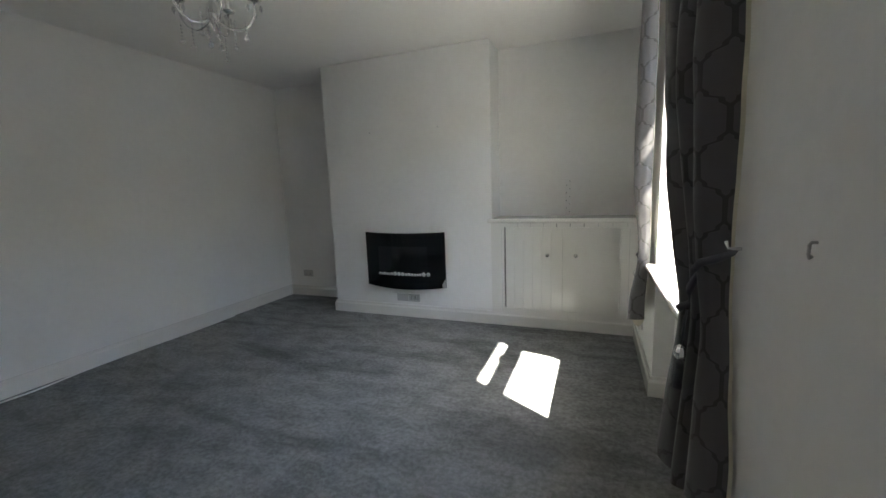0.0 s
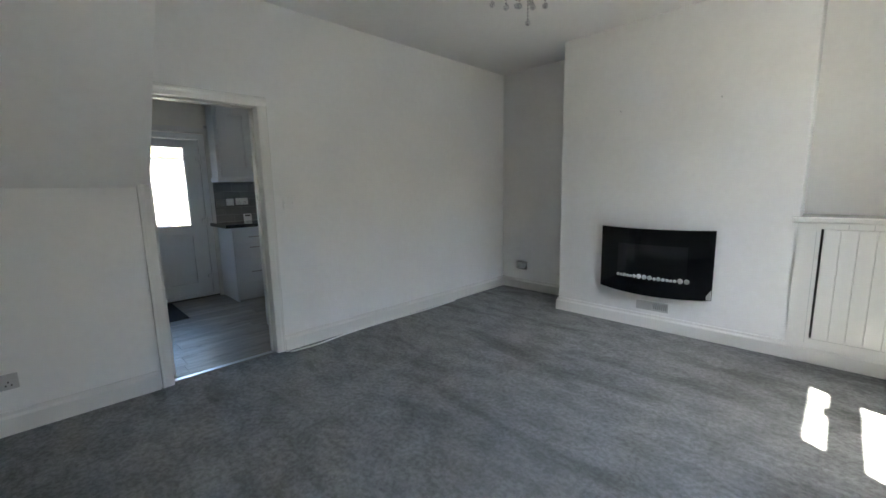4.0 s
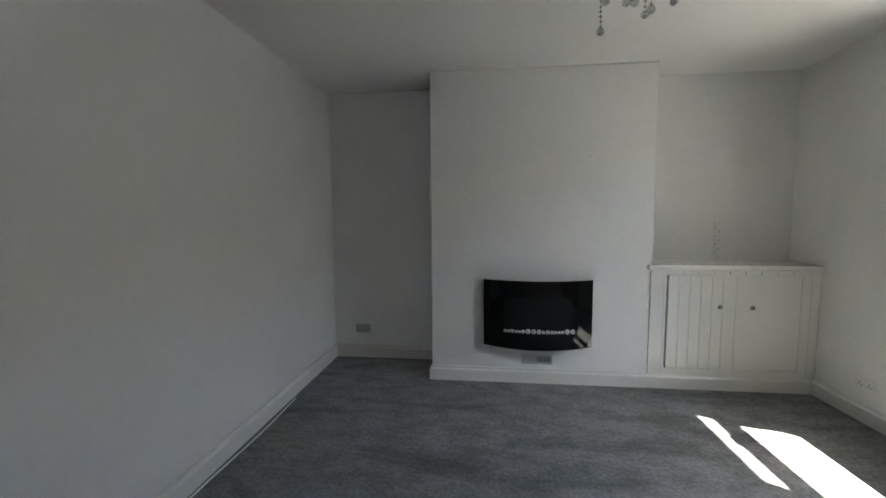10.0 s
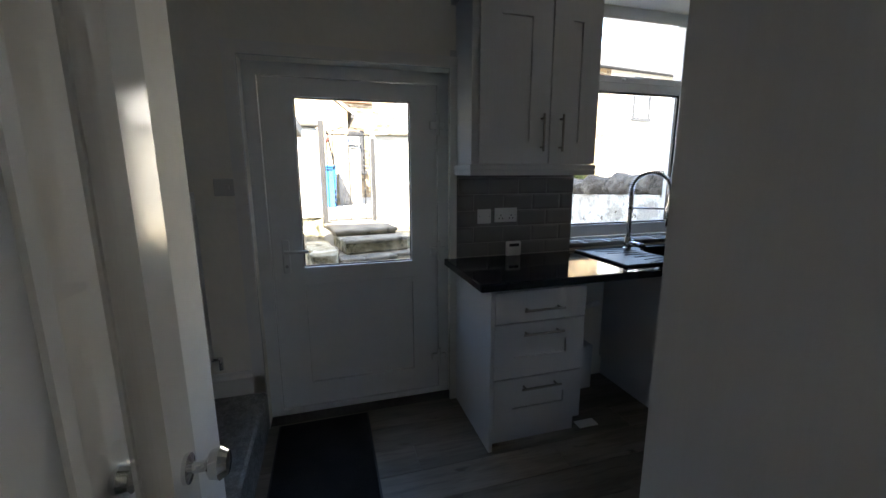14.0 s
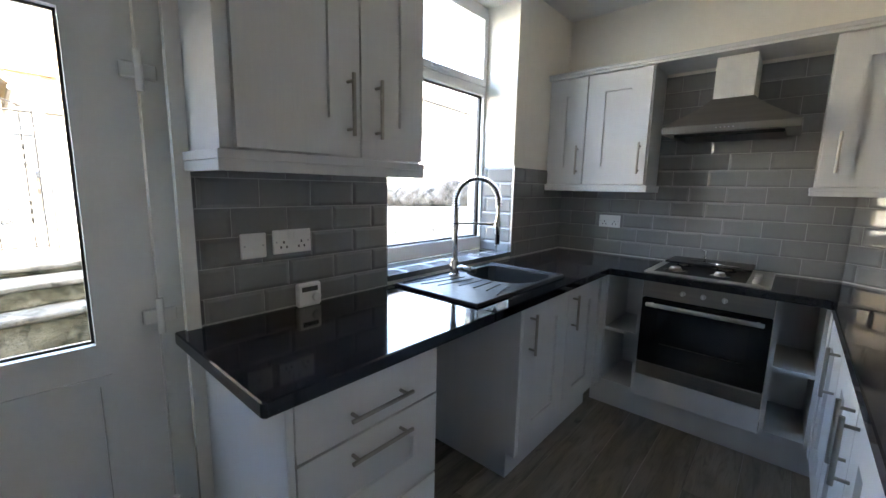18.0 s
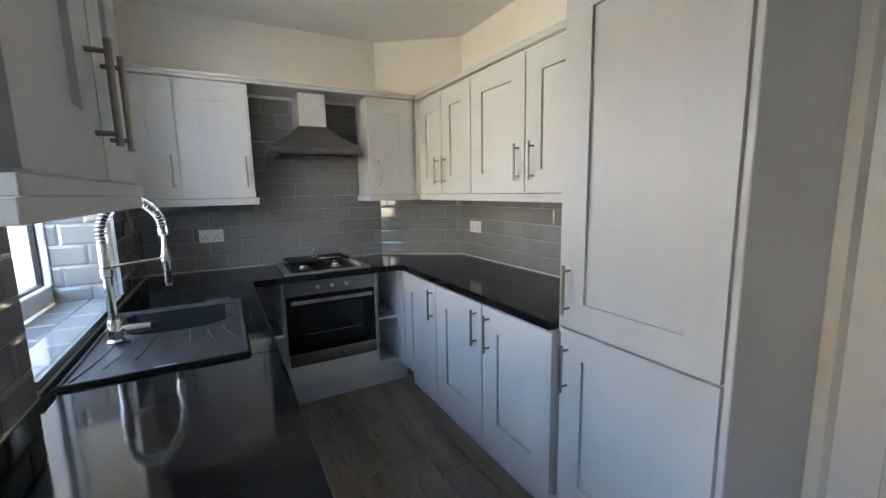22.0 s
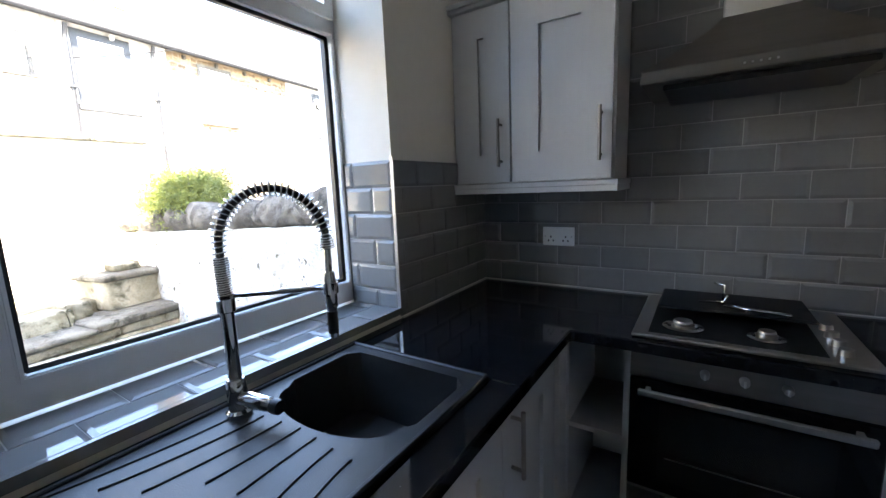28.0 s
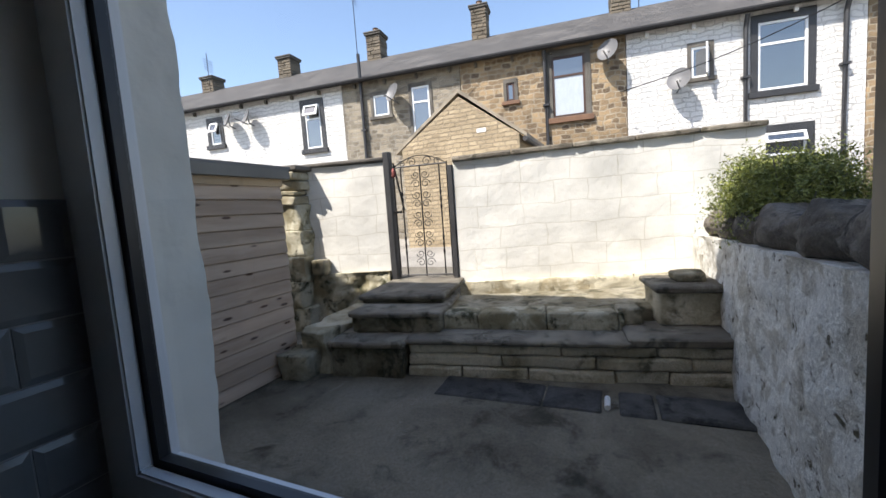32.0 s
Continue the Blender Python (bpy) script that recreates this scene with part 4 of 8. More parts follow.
    part("tassel_cord", tube([(c.x - 0.008, c.y, lz + 0.02), (px, py, pz + 0.02)], 0.004, 6), FABRIC, t, smooth=True)
    part("tassel_bead", lathe([(0.004, 0.026), (0.013, 0.02), (0.018, 0.008), (0.018, -0.006), (0.012, -0.016), (0.008, -0.02)], (px, py, pz), "z", 10), CHROME, t, "shiny crystal bead on the tie-back", smooth=30)
    part("tassel", lathe([(0.008, 0.0), (0.013, -0.012), (0.014, -0.05), (0.018, -0.085), (0.0, -0.087)], (px, py, pz - 0.02), "z", 12), FABRIC, t, smooth=True)
    part("hook", tube([(0.56, hy, hz), (0.53, hy, hz), (0.525, hy, hz + 0.02)], 0.005, 6), CHROME, t, "small chrome hook", smooth=True)


curtain("curtain", "grey trellis-pattern curtain tied back by the window recess", [(2.585, 2.69, 3.03, 0.13), (1.75, 2.70, 3.03, 0.145), (1.2, 2.715, 3.02, 0.135), (0.95, 2.78, 2.985, 0.10), (0.82, 2.795, 2.99, 0.10), (0.66, 2.80, 3.11, 0.13), (0.47, 2.80, 3.22, 0.145)], (3.01, 1.05, 0.85), 0.0, 0.4)
curtain("curtain", "grey trellis-pattern curtain tied back on the near side of the window", [(2.585, 1.622, 1.375, 0.165), (1.9, 1.605, 1.343, 0.178), (1.6, 1.59, 1.335, 0.178), (1.28, 1.53, 1.333, 0.155), (1.1, 1.505, 1.355, 0.128), (1.0, 1.49, 1.345, 0.114), (0.93, 1.488, 1.32, 0.108), (0.82, 1.505, 1.29, 0.122), (0.7, 1.53, 1.262, 0.14), (0.46, 1.585, 1.23, 0.15)], (1.33, 1.14, 0.925), -0.02, 2.0)

r = thing("curtain_rail", (0.48, 2.1, 2.56), "thin steel curtain pole above the window", "curtain pole")
part("pole", tube([(0.475, 1.08, 2.565), (0.475, 3.02, 2.565)], 0.009, 10), STEEL, r, smooth=40)
for y in (1.06, 3.04):
    part("finial", lathe([(0.0, -0.025), (0.014, -0.02), (0.018, 0.0), (0.014, 0.02), (0.0, 0.025)], (0.475, y, 2.565), "y", 12), STEEL, r, smooth=True)
for y in (1.16, 2.96):
    part("bracket", tube([(0.56, y, 2.565), (0.475, y, 2.565)], 0.007, 8), STEEL, r, smooth=40)
for z, y in ((1.74, 1.06), (1.205, 0.973)):
    hk = thing("wall_hook", (0.56, y, z), "small brass cup hook screwed into the wall", "hook", "hooks on the window wall")
    part("stem", tube([(0.56, y, z), (0.552, y, z), (0.5495, y, z - 0.004), (0.549, y, z - 0.02), (0.552, y + 0.003, z - 0.027), (0.556, y + 0.005, z - 0.024)], 0.0028, 8), STEEL, hk, smooth=True)
for x, y, z in ((-1.943, 3.80, 1.90), (-1.202, 3.80, 1.90)):
    nl = thing("wall_nail", (x, y, z), "small steel nail stuck in the chimney breast", "nail", "nails in the chimney breast")
    part("shank", tube([(x, y, z), (x, y - 0.02, z + 0.006)], 0.0025, 6), STEEL, nl)
    part("head", lathe([(0.0, 0), (0.005, 0), (0.005, -0.002), (0.0, -0.002)], (x, y - 0.02, z + 0.006), "y", 8), STEEL, nl)

d = thing("reed_diffuser", (0.72, 2.20, 0.825), "small amber reed diffuser on the window board", "diffuser")
part("bottle", lathe([(0.0, 0), (0.026, 0), (0.028, 0.006), (0.028, 0.035), (0.012, 0.05), (0.012, 0.062), (0.0, 0.062)], (0.72, 2.20, 0.825)), material("amber_glass", (0.62, 0.45, 0.24), 0.1), d, "amber bottle", smooth=40)
part("collar", lathe([(0.013, 0.05), (0.015, 0.052), (0.015, 0.062), (0.013, 0.064)], (0.72, 2.20, 0.825)), BLACK, d, smooth=40)
for k in range(6):
    a = k * 1.05
    part("reed", tube([(0.72, 2.20, 0.84), (0.72 + 0.045 * math.cos(a), 2.20 + 0.05 * math.sin(a), 1.085 - 0.012 * (k % 3))], 0.0022, 6), BLACK, d)


def chandelier():
    cx, cy = -1.57, 1.725
    t = thing("chandelier", (cx, cy, CZ), "chrome five-arm chandelier with candle sleeves and crystal drops", "chandelier")
    part("ceiling_rose", lathe([(0.0, 0), (0.055, 0), (0.052, -0.012), (0.02, -0.03), (0.0, -0.032)], (cx, cy, CZ)), CHROME, t, smooth=40)
    part("stem", lathe([(0.006, 0.0), (0.006, -0.19), (0.014, -0.20), (0.02, -0.23), (0.009, -0.26), (0.009, -0.32), (0.024, -0.34), (0.03, -0.38), (0.022, -0.41), (0.006, -0.43), (0.004, -0.455), (0.0, -0.457)], (cx, cy, CZ - 0.03)), CHROME, t, smooth=40)
    for k in range(5):
        a = 2 * math.pi * k / 5 - 0.49
        ca, sa = math.cos(a), math.sin(a)
        def curve(p):
            w = []
            for q in np.linspace(0, 1, 14):
                m = (1 - q) ** 3, 3 * q * (1 - q) ** 2, 3 * q * q * (1 - q), q ** 3
                r, z = (sum(f * v[i] for f, v in zip(m, p)) for i in (0, 1))
                w.append((cx + r * ca, cy + r * sa, z))
            return w
        pts = curve(((0.012, 2.20), (0.06, 2.12), (0.195, 2.12), (0.195, 2.29)))
        arm = part("arm", tube(pts, 0.006, 8), CHROME, t, smooth=True)
        part("scroll", tube(curve(((0.008, 2.45), (0.12, 2.46), (0.0, 2.28), (0.115, 2.30))), 0.0035, 6), CHROME, arm, smooth=True)
        ex, ey, ez = pts[-1]
        part("drip_pan", lathe([(0.004, -0.004), (0.03, 0.006), (0.036, 0.014), (0.028, 0.012), (0.004, 0.004)], (ex, ey, ez), "z", 14), CHROME, arm, smooth=40)
        part("candle_sleeve", lathe([(0.0, 0), (0.011, 0), (0.011, 0.075), (0.0, 0.075)], (ex, ey, ez + 0.008), "z", 10), PALESTEEL, arm, smooth=40)
        part("bulb", lathe([(0.006, 0), (0.016, 0.02), (0.017, 0.032), (0.009, 0.06), (0.0, 0.078)], (ex, ey, ez + 0.083), "z", 10), CANDLE, arm, "frosted candle bulb", smooth=True)
        for q in range(4):
            b = a + q * math.pi / 2
            dx, dy = 0.03 * math.cos(b), 0.03 * math.sin(b)
            part("crystal_drop", lathe([(0.0, 0), (0.006, -0.01), (0.009, -0.022), (0.0, -0.042)], (ex + dx, ey + dy, ez - 0.008 - 0.02 * (q % 2)), "z", 6), CRYSTAL, arm)
    for k in range(12):
        a = 2 * math.pi * k / 12
        r = (0.035, 0.15, 0.095)[k % 3]
        x, y, z0 = cx + r * math.cos(a), cy + r * math.sin(a), 2.155
        drop = (0.10, 0.045, 0.075, 0.06)[k % 4]
        bm = tube([(x, y, z0 + 0.03), (x, y, z0 - drop)], 0.0008, 4)
        for i in range(int(drop / 0.016) + 1):
            lathe([(0.0, 0.0065), (0.0065, 0), (0.0, -0.0065)], (x, y, z0 - 0.016 * i), "z", 6, bm)
        dr = part("crystal_string", bm, CRYSTAL, t)
        bm = bmesh.new()
        bmesh.ops.create_icosphere(bm, subdivisions=1, radius=0.0145)
        bmesh.ops.translate(bm, verts=bm.verts, vec=(x, y, z0 - drop - 0.012))
        part("crystal_ball", bm, CRYSTAL, dr)


chandelier()

sm = thing("smoke_alarm", (-3.14, 0.99, CZ), "round white smoke alarm on the ceiling", "smoke alarm")
part("base", lathe([(0.0, 0), (0.06, 0), (0.06, -0.015), (0.0, -0.015)], (-3.14, 0.99, CZ), sides=24), SOCKET, sm, smooth=40)
part("cover", lathe([(0.054, -0.015), (0.052, -0.032), (0.03, -0.042), (0.0, -0.042)], (-3.14, 0.99, CZ), sides=24), SOCKET, sm, smooth=40)


def radiator(name, label, axis, along0, along1, face, out, z0, z1):
    """A ribbed panel radiator. axis: the way it runs; face: its wall; out: sign of the way into the room."""
    def bx(a0, a1, d0, d1, za, zb, bev=0.0):
        lo, hi = sorted((face + out * d0, face + out * d1))
        return box(a0, lo, za, a1, hi, zb, bev) if axis == "x" else box(lo, a0, za, hi, a1, zb, bev)
    c = (along0 + along1) / 2
    t = thing(name, (c, face, z0) if axis == "x" else (face, c, z0), label, "radiator")
    part("panel", bx(along0, along1, 0.075, 0.088, z0, z1, 0.004), RADW, t)
    n = int((along1 - along0) / 0.033)
    for i in range(n):
        a = along0 + 0.02 + i * (along1 - along0 - 0.04) / n
        part("rib", bx(a, a + 0.02, 0.086, 0.093, z0 + 0.03, z1 - 0.03, 0.004), RADW, t)
    part("back_panel", bx(along0, along1, 0.03, 0.042, z0, z1, 0.004), RADW, t)
    for a in (along0, along1 - 0.006):
        part("side_cover", bx(a, a + 0.006, 0.03, 0.09, z0 + 0.02, z1 + 0.004), RADW, t)
    bm = bmesh.new()
    k = int((along1 - along0) / 0.022)
    for i in range(k + 1):
        a = along0 + i * (along1 - along0 - 0.006) / k
        merge(bm, bx(a, a + 0.006, 0.03, 0.09, z1 - 0.006, z1 + 0.002))
    for d in (0.03, 0.045, 0.06, 0.075, 0.086):
        merge(bm, bx(along0, along1, d, d + 0.004, z1 - 0.008, z1 + 0.001))
    part("top_grille", bm, RADW, t)
    a = along1 if out > 0 or axis == "y" else along1
    p = (a + 0.04, face + out * 0.06, z0 + 0.03) if axis == "x" else (face + out * 0.06, a + 0.04, z0 + 0.03)
    q = (a, face + out * 0.06, z0 + 0.03) if axis == "x" else (face + out * 0.06, a, z0 + 0.03)
    part("valve", tube([q, p, (p[0], p[1], p[2] - 0.06)], 0.012, 8), CHROME, t, "chrome radiator valve", smooth=40)
    for a in (along0 + 0.15, along1 - 0.15):
        part("bracket", bx(a, a + 0.03, 0.0, 0.035, z0 + 0.05, z1 - 0.05), RADW, t)


radiator("radiator", "white ribbed panel radiator below the stairs", "x", -2.78, -1.6, -0.40, 1, 0.12, 0.57)

cb = thing("tv_cable", (-3.53, 1.40, 0.0), "loose white cable along the carpet edge", "cable")
pts = [(-3.515 + 0.03 * math.exp(-((y - 1.55) / 0.2) ** 2) + 0.008 * math.sin(y * 5), y, 0.007) for y in np.linspace(1.36, 3.3, 40)]
part("cable", tube(pts, 0.006, 6), SOCKET, cb, smooth=True)
part("plug", box(-3.525, 1.33, 0.0, -3.495, 1.37, 0.016, 0.003), CHROME, cb, "metal cable plug")


def panel_door():
    t = thing("door_1", (-3.70, 0.612, 0), "open white glazed internal door swung into the kitchen", "door", kind="structure")
    L, H, T = 0.715, 1.84, 0.036
    holes = [(0.10, 0.295, 0.935, 1.74), (0.432, 0.615, 0.935, 1.74), (0.10, 0.295, 0.18, 0.80), (0.432, 0.615, 0.18, 0.80)]
    def put(bm):
        bmesh.ops.rotate(bm, verts=bm.verts, cent=(0, 0, 0), matrix=Matrix.Rotation(radians(179.2), 3, "Z"))
        bmesh.ops.translate(bm, verts=bm.verts, vec=(-3.712, 0.611, 0.008))
        return bm
    leaf = part("leaf", put(wall("y", -T / 2, T / 2, 0, L, 0, H, holes)), GLOSSW, t)
    for i, (a, b, c, e) in enumerate(holes):
        bm = bmesh.new()
        for s in (-1, 1):
            lo, hi = sorted((s * T / 2, s * (T / 2 + 0.006)))
            merge(bm, wall("y", lo, hi, a - 0.012, b + 0.012, c - 0.012, e + 0.012, [(a + 0.008, b - 0.008, c + 0.008, e - 0.008)]))
        part("moulding", put(bm), GLOSSW, leaf)
        if i < 2:
            part("pane", put(box(a, -0.003, c, b, 0.003, e)), GLASS, leaf, "clear glass panel")
        else:
            part("panel", put(box(a, -0.008, c, b, 0.008, e)), GLOSSW, leaf)
    for s in (-1, 1):
        bm = lathe([(0.024, 0), (0.024, s * 0.006), (0.009, s * 0.01), (0.009, s * 0.028), (0.022, s * 0.036), (0.026, s * 0.05), (0.018, s * 0.062), (0.0, s * 0.064)], (L - 0.045, s * T / 2, 0.938), "y", 18)
        part("door_knob", put(bm), CHROME, leaf, "chrome door knob", smooth=40)
    for z in (0.25, 1.61):
        part("hinge", put(box(-0.012, -0.022, z, 0.014, -0.016, z + 0.09)), STEEL, leaf)


panel_door()

# kitchen
def place(bm, face, out, axis):
    """Turns a unit drawn with u along the wall, d out from its face and z up into the room."""
    for w in bm.verts:
        u, d, z = w.co
        w.co = (face + out * d, u, z) if axis == "y" else (u, face + out * d, z)
    bmesh.ops.recalc_face_normals(bm, faces=bm.faces)
    return bm


def bar_handle(parent, u, z, length, face, out, axis, upright=True):
    """A round steel bar handle on two posts."""
    r, d = 0.0065, 0.034
    a, b = (z - length / 2, z + length / 2) if upright else (u - length / 2, u + length / 2)
    pts = [(u, d, a), (u, d, b)] if upright else [(a, d, z), (b, d, z)]
    bm = tube(pts, r, 10)
    for s in (a + 0.022, b - 0.022):
        tube([(u, 0, s), (u, d, s)] if upright else [(s, 0, z), (s, d, z)], r * 0.8, 8, bm)
    part("handle", place(bm, face, out, axis), NICKEL, parent, "brushed steel bar handle", smooth=40)


def shaker(parent, name, u0, u1, z0, z1, face, out, axis, rail=0.115, handle=None):
    """A shaker door or drawer front: rails and stiles round a sunk panel."""
    g = 0.004
    u0, u1, z0, z1 = u0 + g, u1 - g, z0 + g, z1 - g
    bm = wall("y", 0.0, 0.019, u0, u1, z0, z1, [(u0 + rail, u1 - rail, z0 + rail, z1 - rail)])
    d = part(name, place(bm, face, out, axis), CAB, parent)
    part("panel", place(box(u0 + rail - 0.004, 0.001, z0 + rail - 0.004, u1 - rail + 0.004, 0.0065, z1 - rail + 0.004), face, out, axis), CAB, d)
    if handle:
        u, z, length, up = handle
        bar_handle(d, u, z, length, face + out * 0.019, out, axis, up)
    return d


def slab_front(parent, name, u0, u1, z0, z1, face, out, axis, handle=None):
    g = 0.003
    d = part(name, place(box(u0 + g, 0, z0 + g, u1 - g, 0.019, z1 - g, 0.002), face, out, axis), CAB, parent)
    if handle:
        u, z, length, up = handle
        bar_handle(d, u, z, length, face + out * 0.019, out, axis, up)
    return d


# drawer unit
WF = -5.42
t = thing("drawer_unit", (-5.68, 1.865, 0), "pale grey three-drawer base unit by the back door", "drawer unit")
part("carcass", box(-5.95, 1.62, 0.11, WF, 2.13, 0.87), CAB, t)
part("end_panel", box(-5.95, 1.60, 0.0, -5.40, 1.62, 0.87, 0.002), CAB, t)
part("plinth", box(-5.95, 1.62, 0.0, WF - 0.04, 2.13, 0.11), CAB, t)
slab_front(t, "drawer_front", 1.62, 2.13, 0.685, 0.85, WF, 1, "y", (1.875, 0.755, 0.22, False))
shaker(t, "drawer_front", 1.62, 2.13, 0.392, 0.685, WF, 1, "y", 0.105, (1.875, 0.632, 0.22, False))
shaker(t, "drawer_front", 1.62, 2.13, 0.112, 0.392, WF, 1, "y", 0.105, (1.875, 0.342, 0.22, False))
# sink unit
t = thing("sink_unit", (-5.68, 3.12, 0), "pale grey two-door base unit below the sink", "sink unit")
part("carcass", box(-5.95, 2.69, 0.14, WF, 3.62, 0.70), CAB, t)
part("end_panel", box(-5.95, 2.67, 0.14, -5.40, 2.69, 0.87, 0.002), CAB, t)
part("plinth", box(-5.95, 2.69, 0.0, WF - 0.04, 3.62, 0.14), CAB, t)
shaker(t, "door", 2.69, 3.15, 0.145, 0.86, WF, 1, "y", handle=(2.752, 0.72, 0.19, True))
shaker(t, "door", 3.15, 3.58, 0.145, 0.86, WF, 1, "y", handle=(3.208, 0.72, 0.19, True))
w = thing("waste_pipe", (-5.85, 2.40, 0), "white waste pipe in the empty appliance space", "pipe")
part("pipe", tube([(-5.90, 2.30, 0.05), (-5.90, 2.30, 0.5), (-5.90, 2.6, 0.55)], 0.02, 10), SOCKET, w, smooth=40)
part("box_panel", box(-5.95, 2.18, 0.0, -5.80, 2.50, 0.30, 0.003), CAB, w)

# oven run
NF = 3.685
t = thing("oven_housing", (-4.88, 3.9, 0), "pale grey housing with open shelves on each side of the oven", "base unit")
for x in (-5.40, -5.20, -4.58, -4.405):
    part("side_panel", box(x, NF, 0.146, x + 0.018, 4.15, 0.87), CAB, t)
for x0, x1 in ((-5.382, -5.20), (-4.562, -4.405)):
    for z in (0.15, 0.50):
        part("shelf", box(x0, NF + 0.01, z, x1, 4.13, z + 0.018), CAB, t)
    part("back_panel", box(x0, 4.10, 0.15, x1, 4.12, 0.87), CAB, t)
part("plinth", box(-5.455, NF + 0.03, 0.0, -4.327, NF + 0.05, 0.145), CAB, t)
part("lower_panel", box(-5.18, NF - 0.012, 0.15, -4.582, NF + 0.006, 0.285, 0.002), CAB, t)
o = thing("oven", (-4.88, 3.68, 0.285), "built-in stainless steel oven with a black glass door", "oven")
part("body", box(-5.17, NF, 0.29, -4.59, 4.10, 0.865), BLACK, o)
part("control_panel", box(-5.178, NF - 0.022, 0.765, -4.584, NF, 0.868, 0.003), OVENSTEEL, o, "brushed steel control panel")
for x in (-4.975, -4.88, -4.785):
    k = part("control_knob", lathe([(0.013, 0), (0.0115, -0.02), (0.0095, -0.024), (0.0, -0.024)], (x, NF - 0.022, 0.815), "y", 18), STEEL, o, smooth=40)
    part("knob_grip", box(x - 0.003, NF - 0.052, 0.806, x + 0.003, NF - 0.044, 0.824, 0.001), PALESTEEL, k)
d = part("oven_door", box(-5.178, NF - 0.02, 0.372, -4.584, NF, 0.76, 0.004), BLACKGLASS, o, "black glass oven door")
part("window", box(-5.09, NF - 0.0215, 0.42, -4.67, NF - 0.0195, 0.69), FLAMEGLASS, d)
for z in (0.50,):
    part("rack_rail", box(-5.07, NF - 0.0225, z, -4.69, NF - 0.0212, z + 0.003), OVENSTEEL, d)
bm = box(-5.15, NF - 0.062, 0.717, -4.612, NF - 0.048, 0.74, 0.004)
for x in (-5.13, -4.645):
    box(x, NF - 0.05, 0.72, x + 0.014, NF - 0.018, 0.736, 0, bm)
part("door_handle", bm, STEEL, d, "steel oven door handle")
part("lower_trim", box(-5.178, NF - 0.02, 0.288, -4.584, NF, 0.368, 0.003), OVENSTEEL, o)

# right-hand base units
EF = -4.366
for i, (u0, u1, h) in enumerate(((2.125, 2.615, 2.555), (2.615, 3.113, 2.668), (3.113, 3.60, 3.157))):
    t = thing("base_unit", ((EF - 3.79) / 2, (u0 + u1) / 2, 0), "pale grey shaker base unit under the black worktop", "base unit", "base units along the inner wall")
    part("carcass", box(EF, u0, 0.14, -3.80, u1, 0.87), CAB, t)
    part("plinth", box(EF + 0.04, u0, 0.0, EF + 0.055, u1, 0.14), CAB, t)
    shaker(t, "door", u0, u1, 0.145, 0.86, EF, -1, "y", 0.118, handle=(h, 0.725, 0.19, True))

# tall unit
t = thing("tall_unit", (-4.1, 1.78, 0), "tall pale grey fridge housing with two shaker doors", "tall cabinet")
part("carcass", box(-4.336, 1.53, 0.14, -3.80, 2.115, 2.14), CAB, t)
part("end_panel", box(-4.348, 1.51, 0.0, -3.80, 1.53, 2.17, 0.003), CAB, t)
part("end_panel", box(-4.348, 2.115, 0.86, -3.80, 2.13, 2.17, 0.002), CAB, t)
part("plinth", box(-4.30, 1.53, 0.0, -4.285, 2.115, 0.14), CAB, t)
shaker(t, "upper_door", 1.532, 2.115, 0.89, 2.13, -4.336, -1, "y", 0.105, handle=(2.075, 1.045, 0.19, True))
shaker(t, "lower_door", 1.532, 2.115, 0.145, 0.888, -4.336, -1, "y", 0.105, handle=(2.075, 0.73, 0.19, True))
bm = prism([(-4.355, 2.14), (-4.37, 2.15), (-4.385, 2.17), (-4.39, 2.185), (-4.33, 2.185), (-4.33, 2.14)], "y", 1.495, 2.14)
part("cornice", bm, CAB, t)


def wall_unit(name, label, u0, u1, zb, zt, wallf, depth, out, axis, doors, pelmet=0.045, cornice=True, ends=(), group=""):
    """A wall cabinet with doors (u0, u1, handle u), a pelmet below and a cornice above."""
    face = wallf + out * depth
    c = (u0 + u1) / 2
    t = thing(name, (wallf, c, zb) if axis == "y" else (c, wallf, zb), label, "wall cabinet", group)
    part("carcass", place(box(u0, -depth, zb, u1, 0, zt), face, out, axis), CAB, t)
    for a, b, h in doors:
        shaker(t, "door", a, b, zb, zt, face, out, axis, 0.112, handle=(h, zb + 0.16, 0.19, True))
    mid = zb - pelmet * 0.48
    for nm, out_by, za, zc in (("pelmet", 0.027, zb - pelmet, mid - 0.0004), ("pelmet_lip", 0.031, mid, zb - 0.003)):
        e = out_by * 0.55
        lo, hi = (e if u0 in ends else 0.0), (e if u1 in ends else 0.0)
        ring = [(u0 - lo, out_by), (u1 + hi, out_by)]
        ring += [(u1 + hi, -depth), (u1 + hi - 0.018, -depth), (u1 + hi - 0.018, out_by - 0.02)] if hi else [(u1, out_by - 0.02)]
        ring += [(u0 - lo + 0.018, out_by - 0.02), (u0 - lo + 0.018, -depth), (u0 - lo, -depth)] if lo else [(u0, out_by - 0.02)]
        part(nm, place(prism(ring, "z", za, zc, 0.0015), face, out, axis), CAB, t)
    if cornice:
        bm = prism([(-0.015, zt), (0.02, zt), (0.03, zt + 0.012), (0.045, zt + 0.022), (0.05, zt + 0.034), (-0.015, zt + 0.034)], "x", u0 - 0.03 * (u0 in ends), u1 + 0.03 * (u1 in ends))
        for e in ends:
            s = 1 if e == u1 else -1
            lo, hi = sorted((e, e + s * 0.03))
            box(lo, -depth, zt, hi, 0.045, zt + 0.034, 0.004, bm)
        part("cornice", place(bm, face, out, axis), CAB, t)
    return t


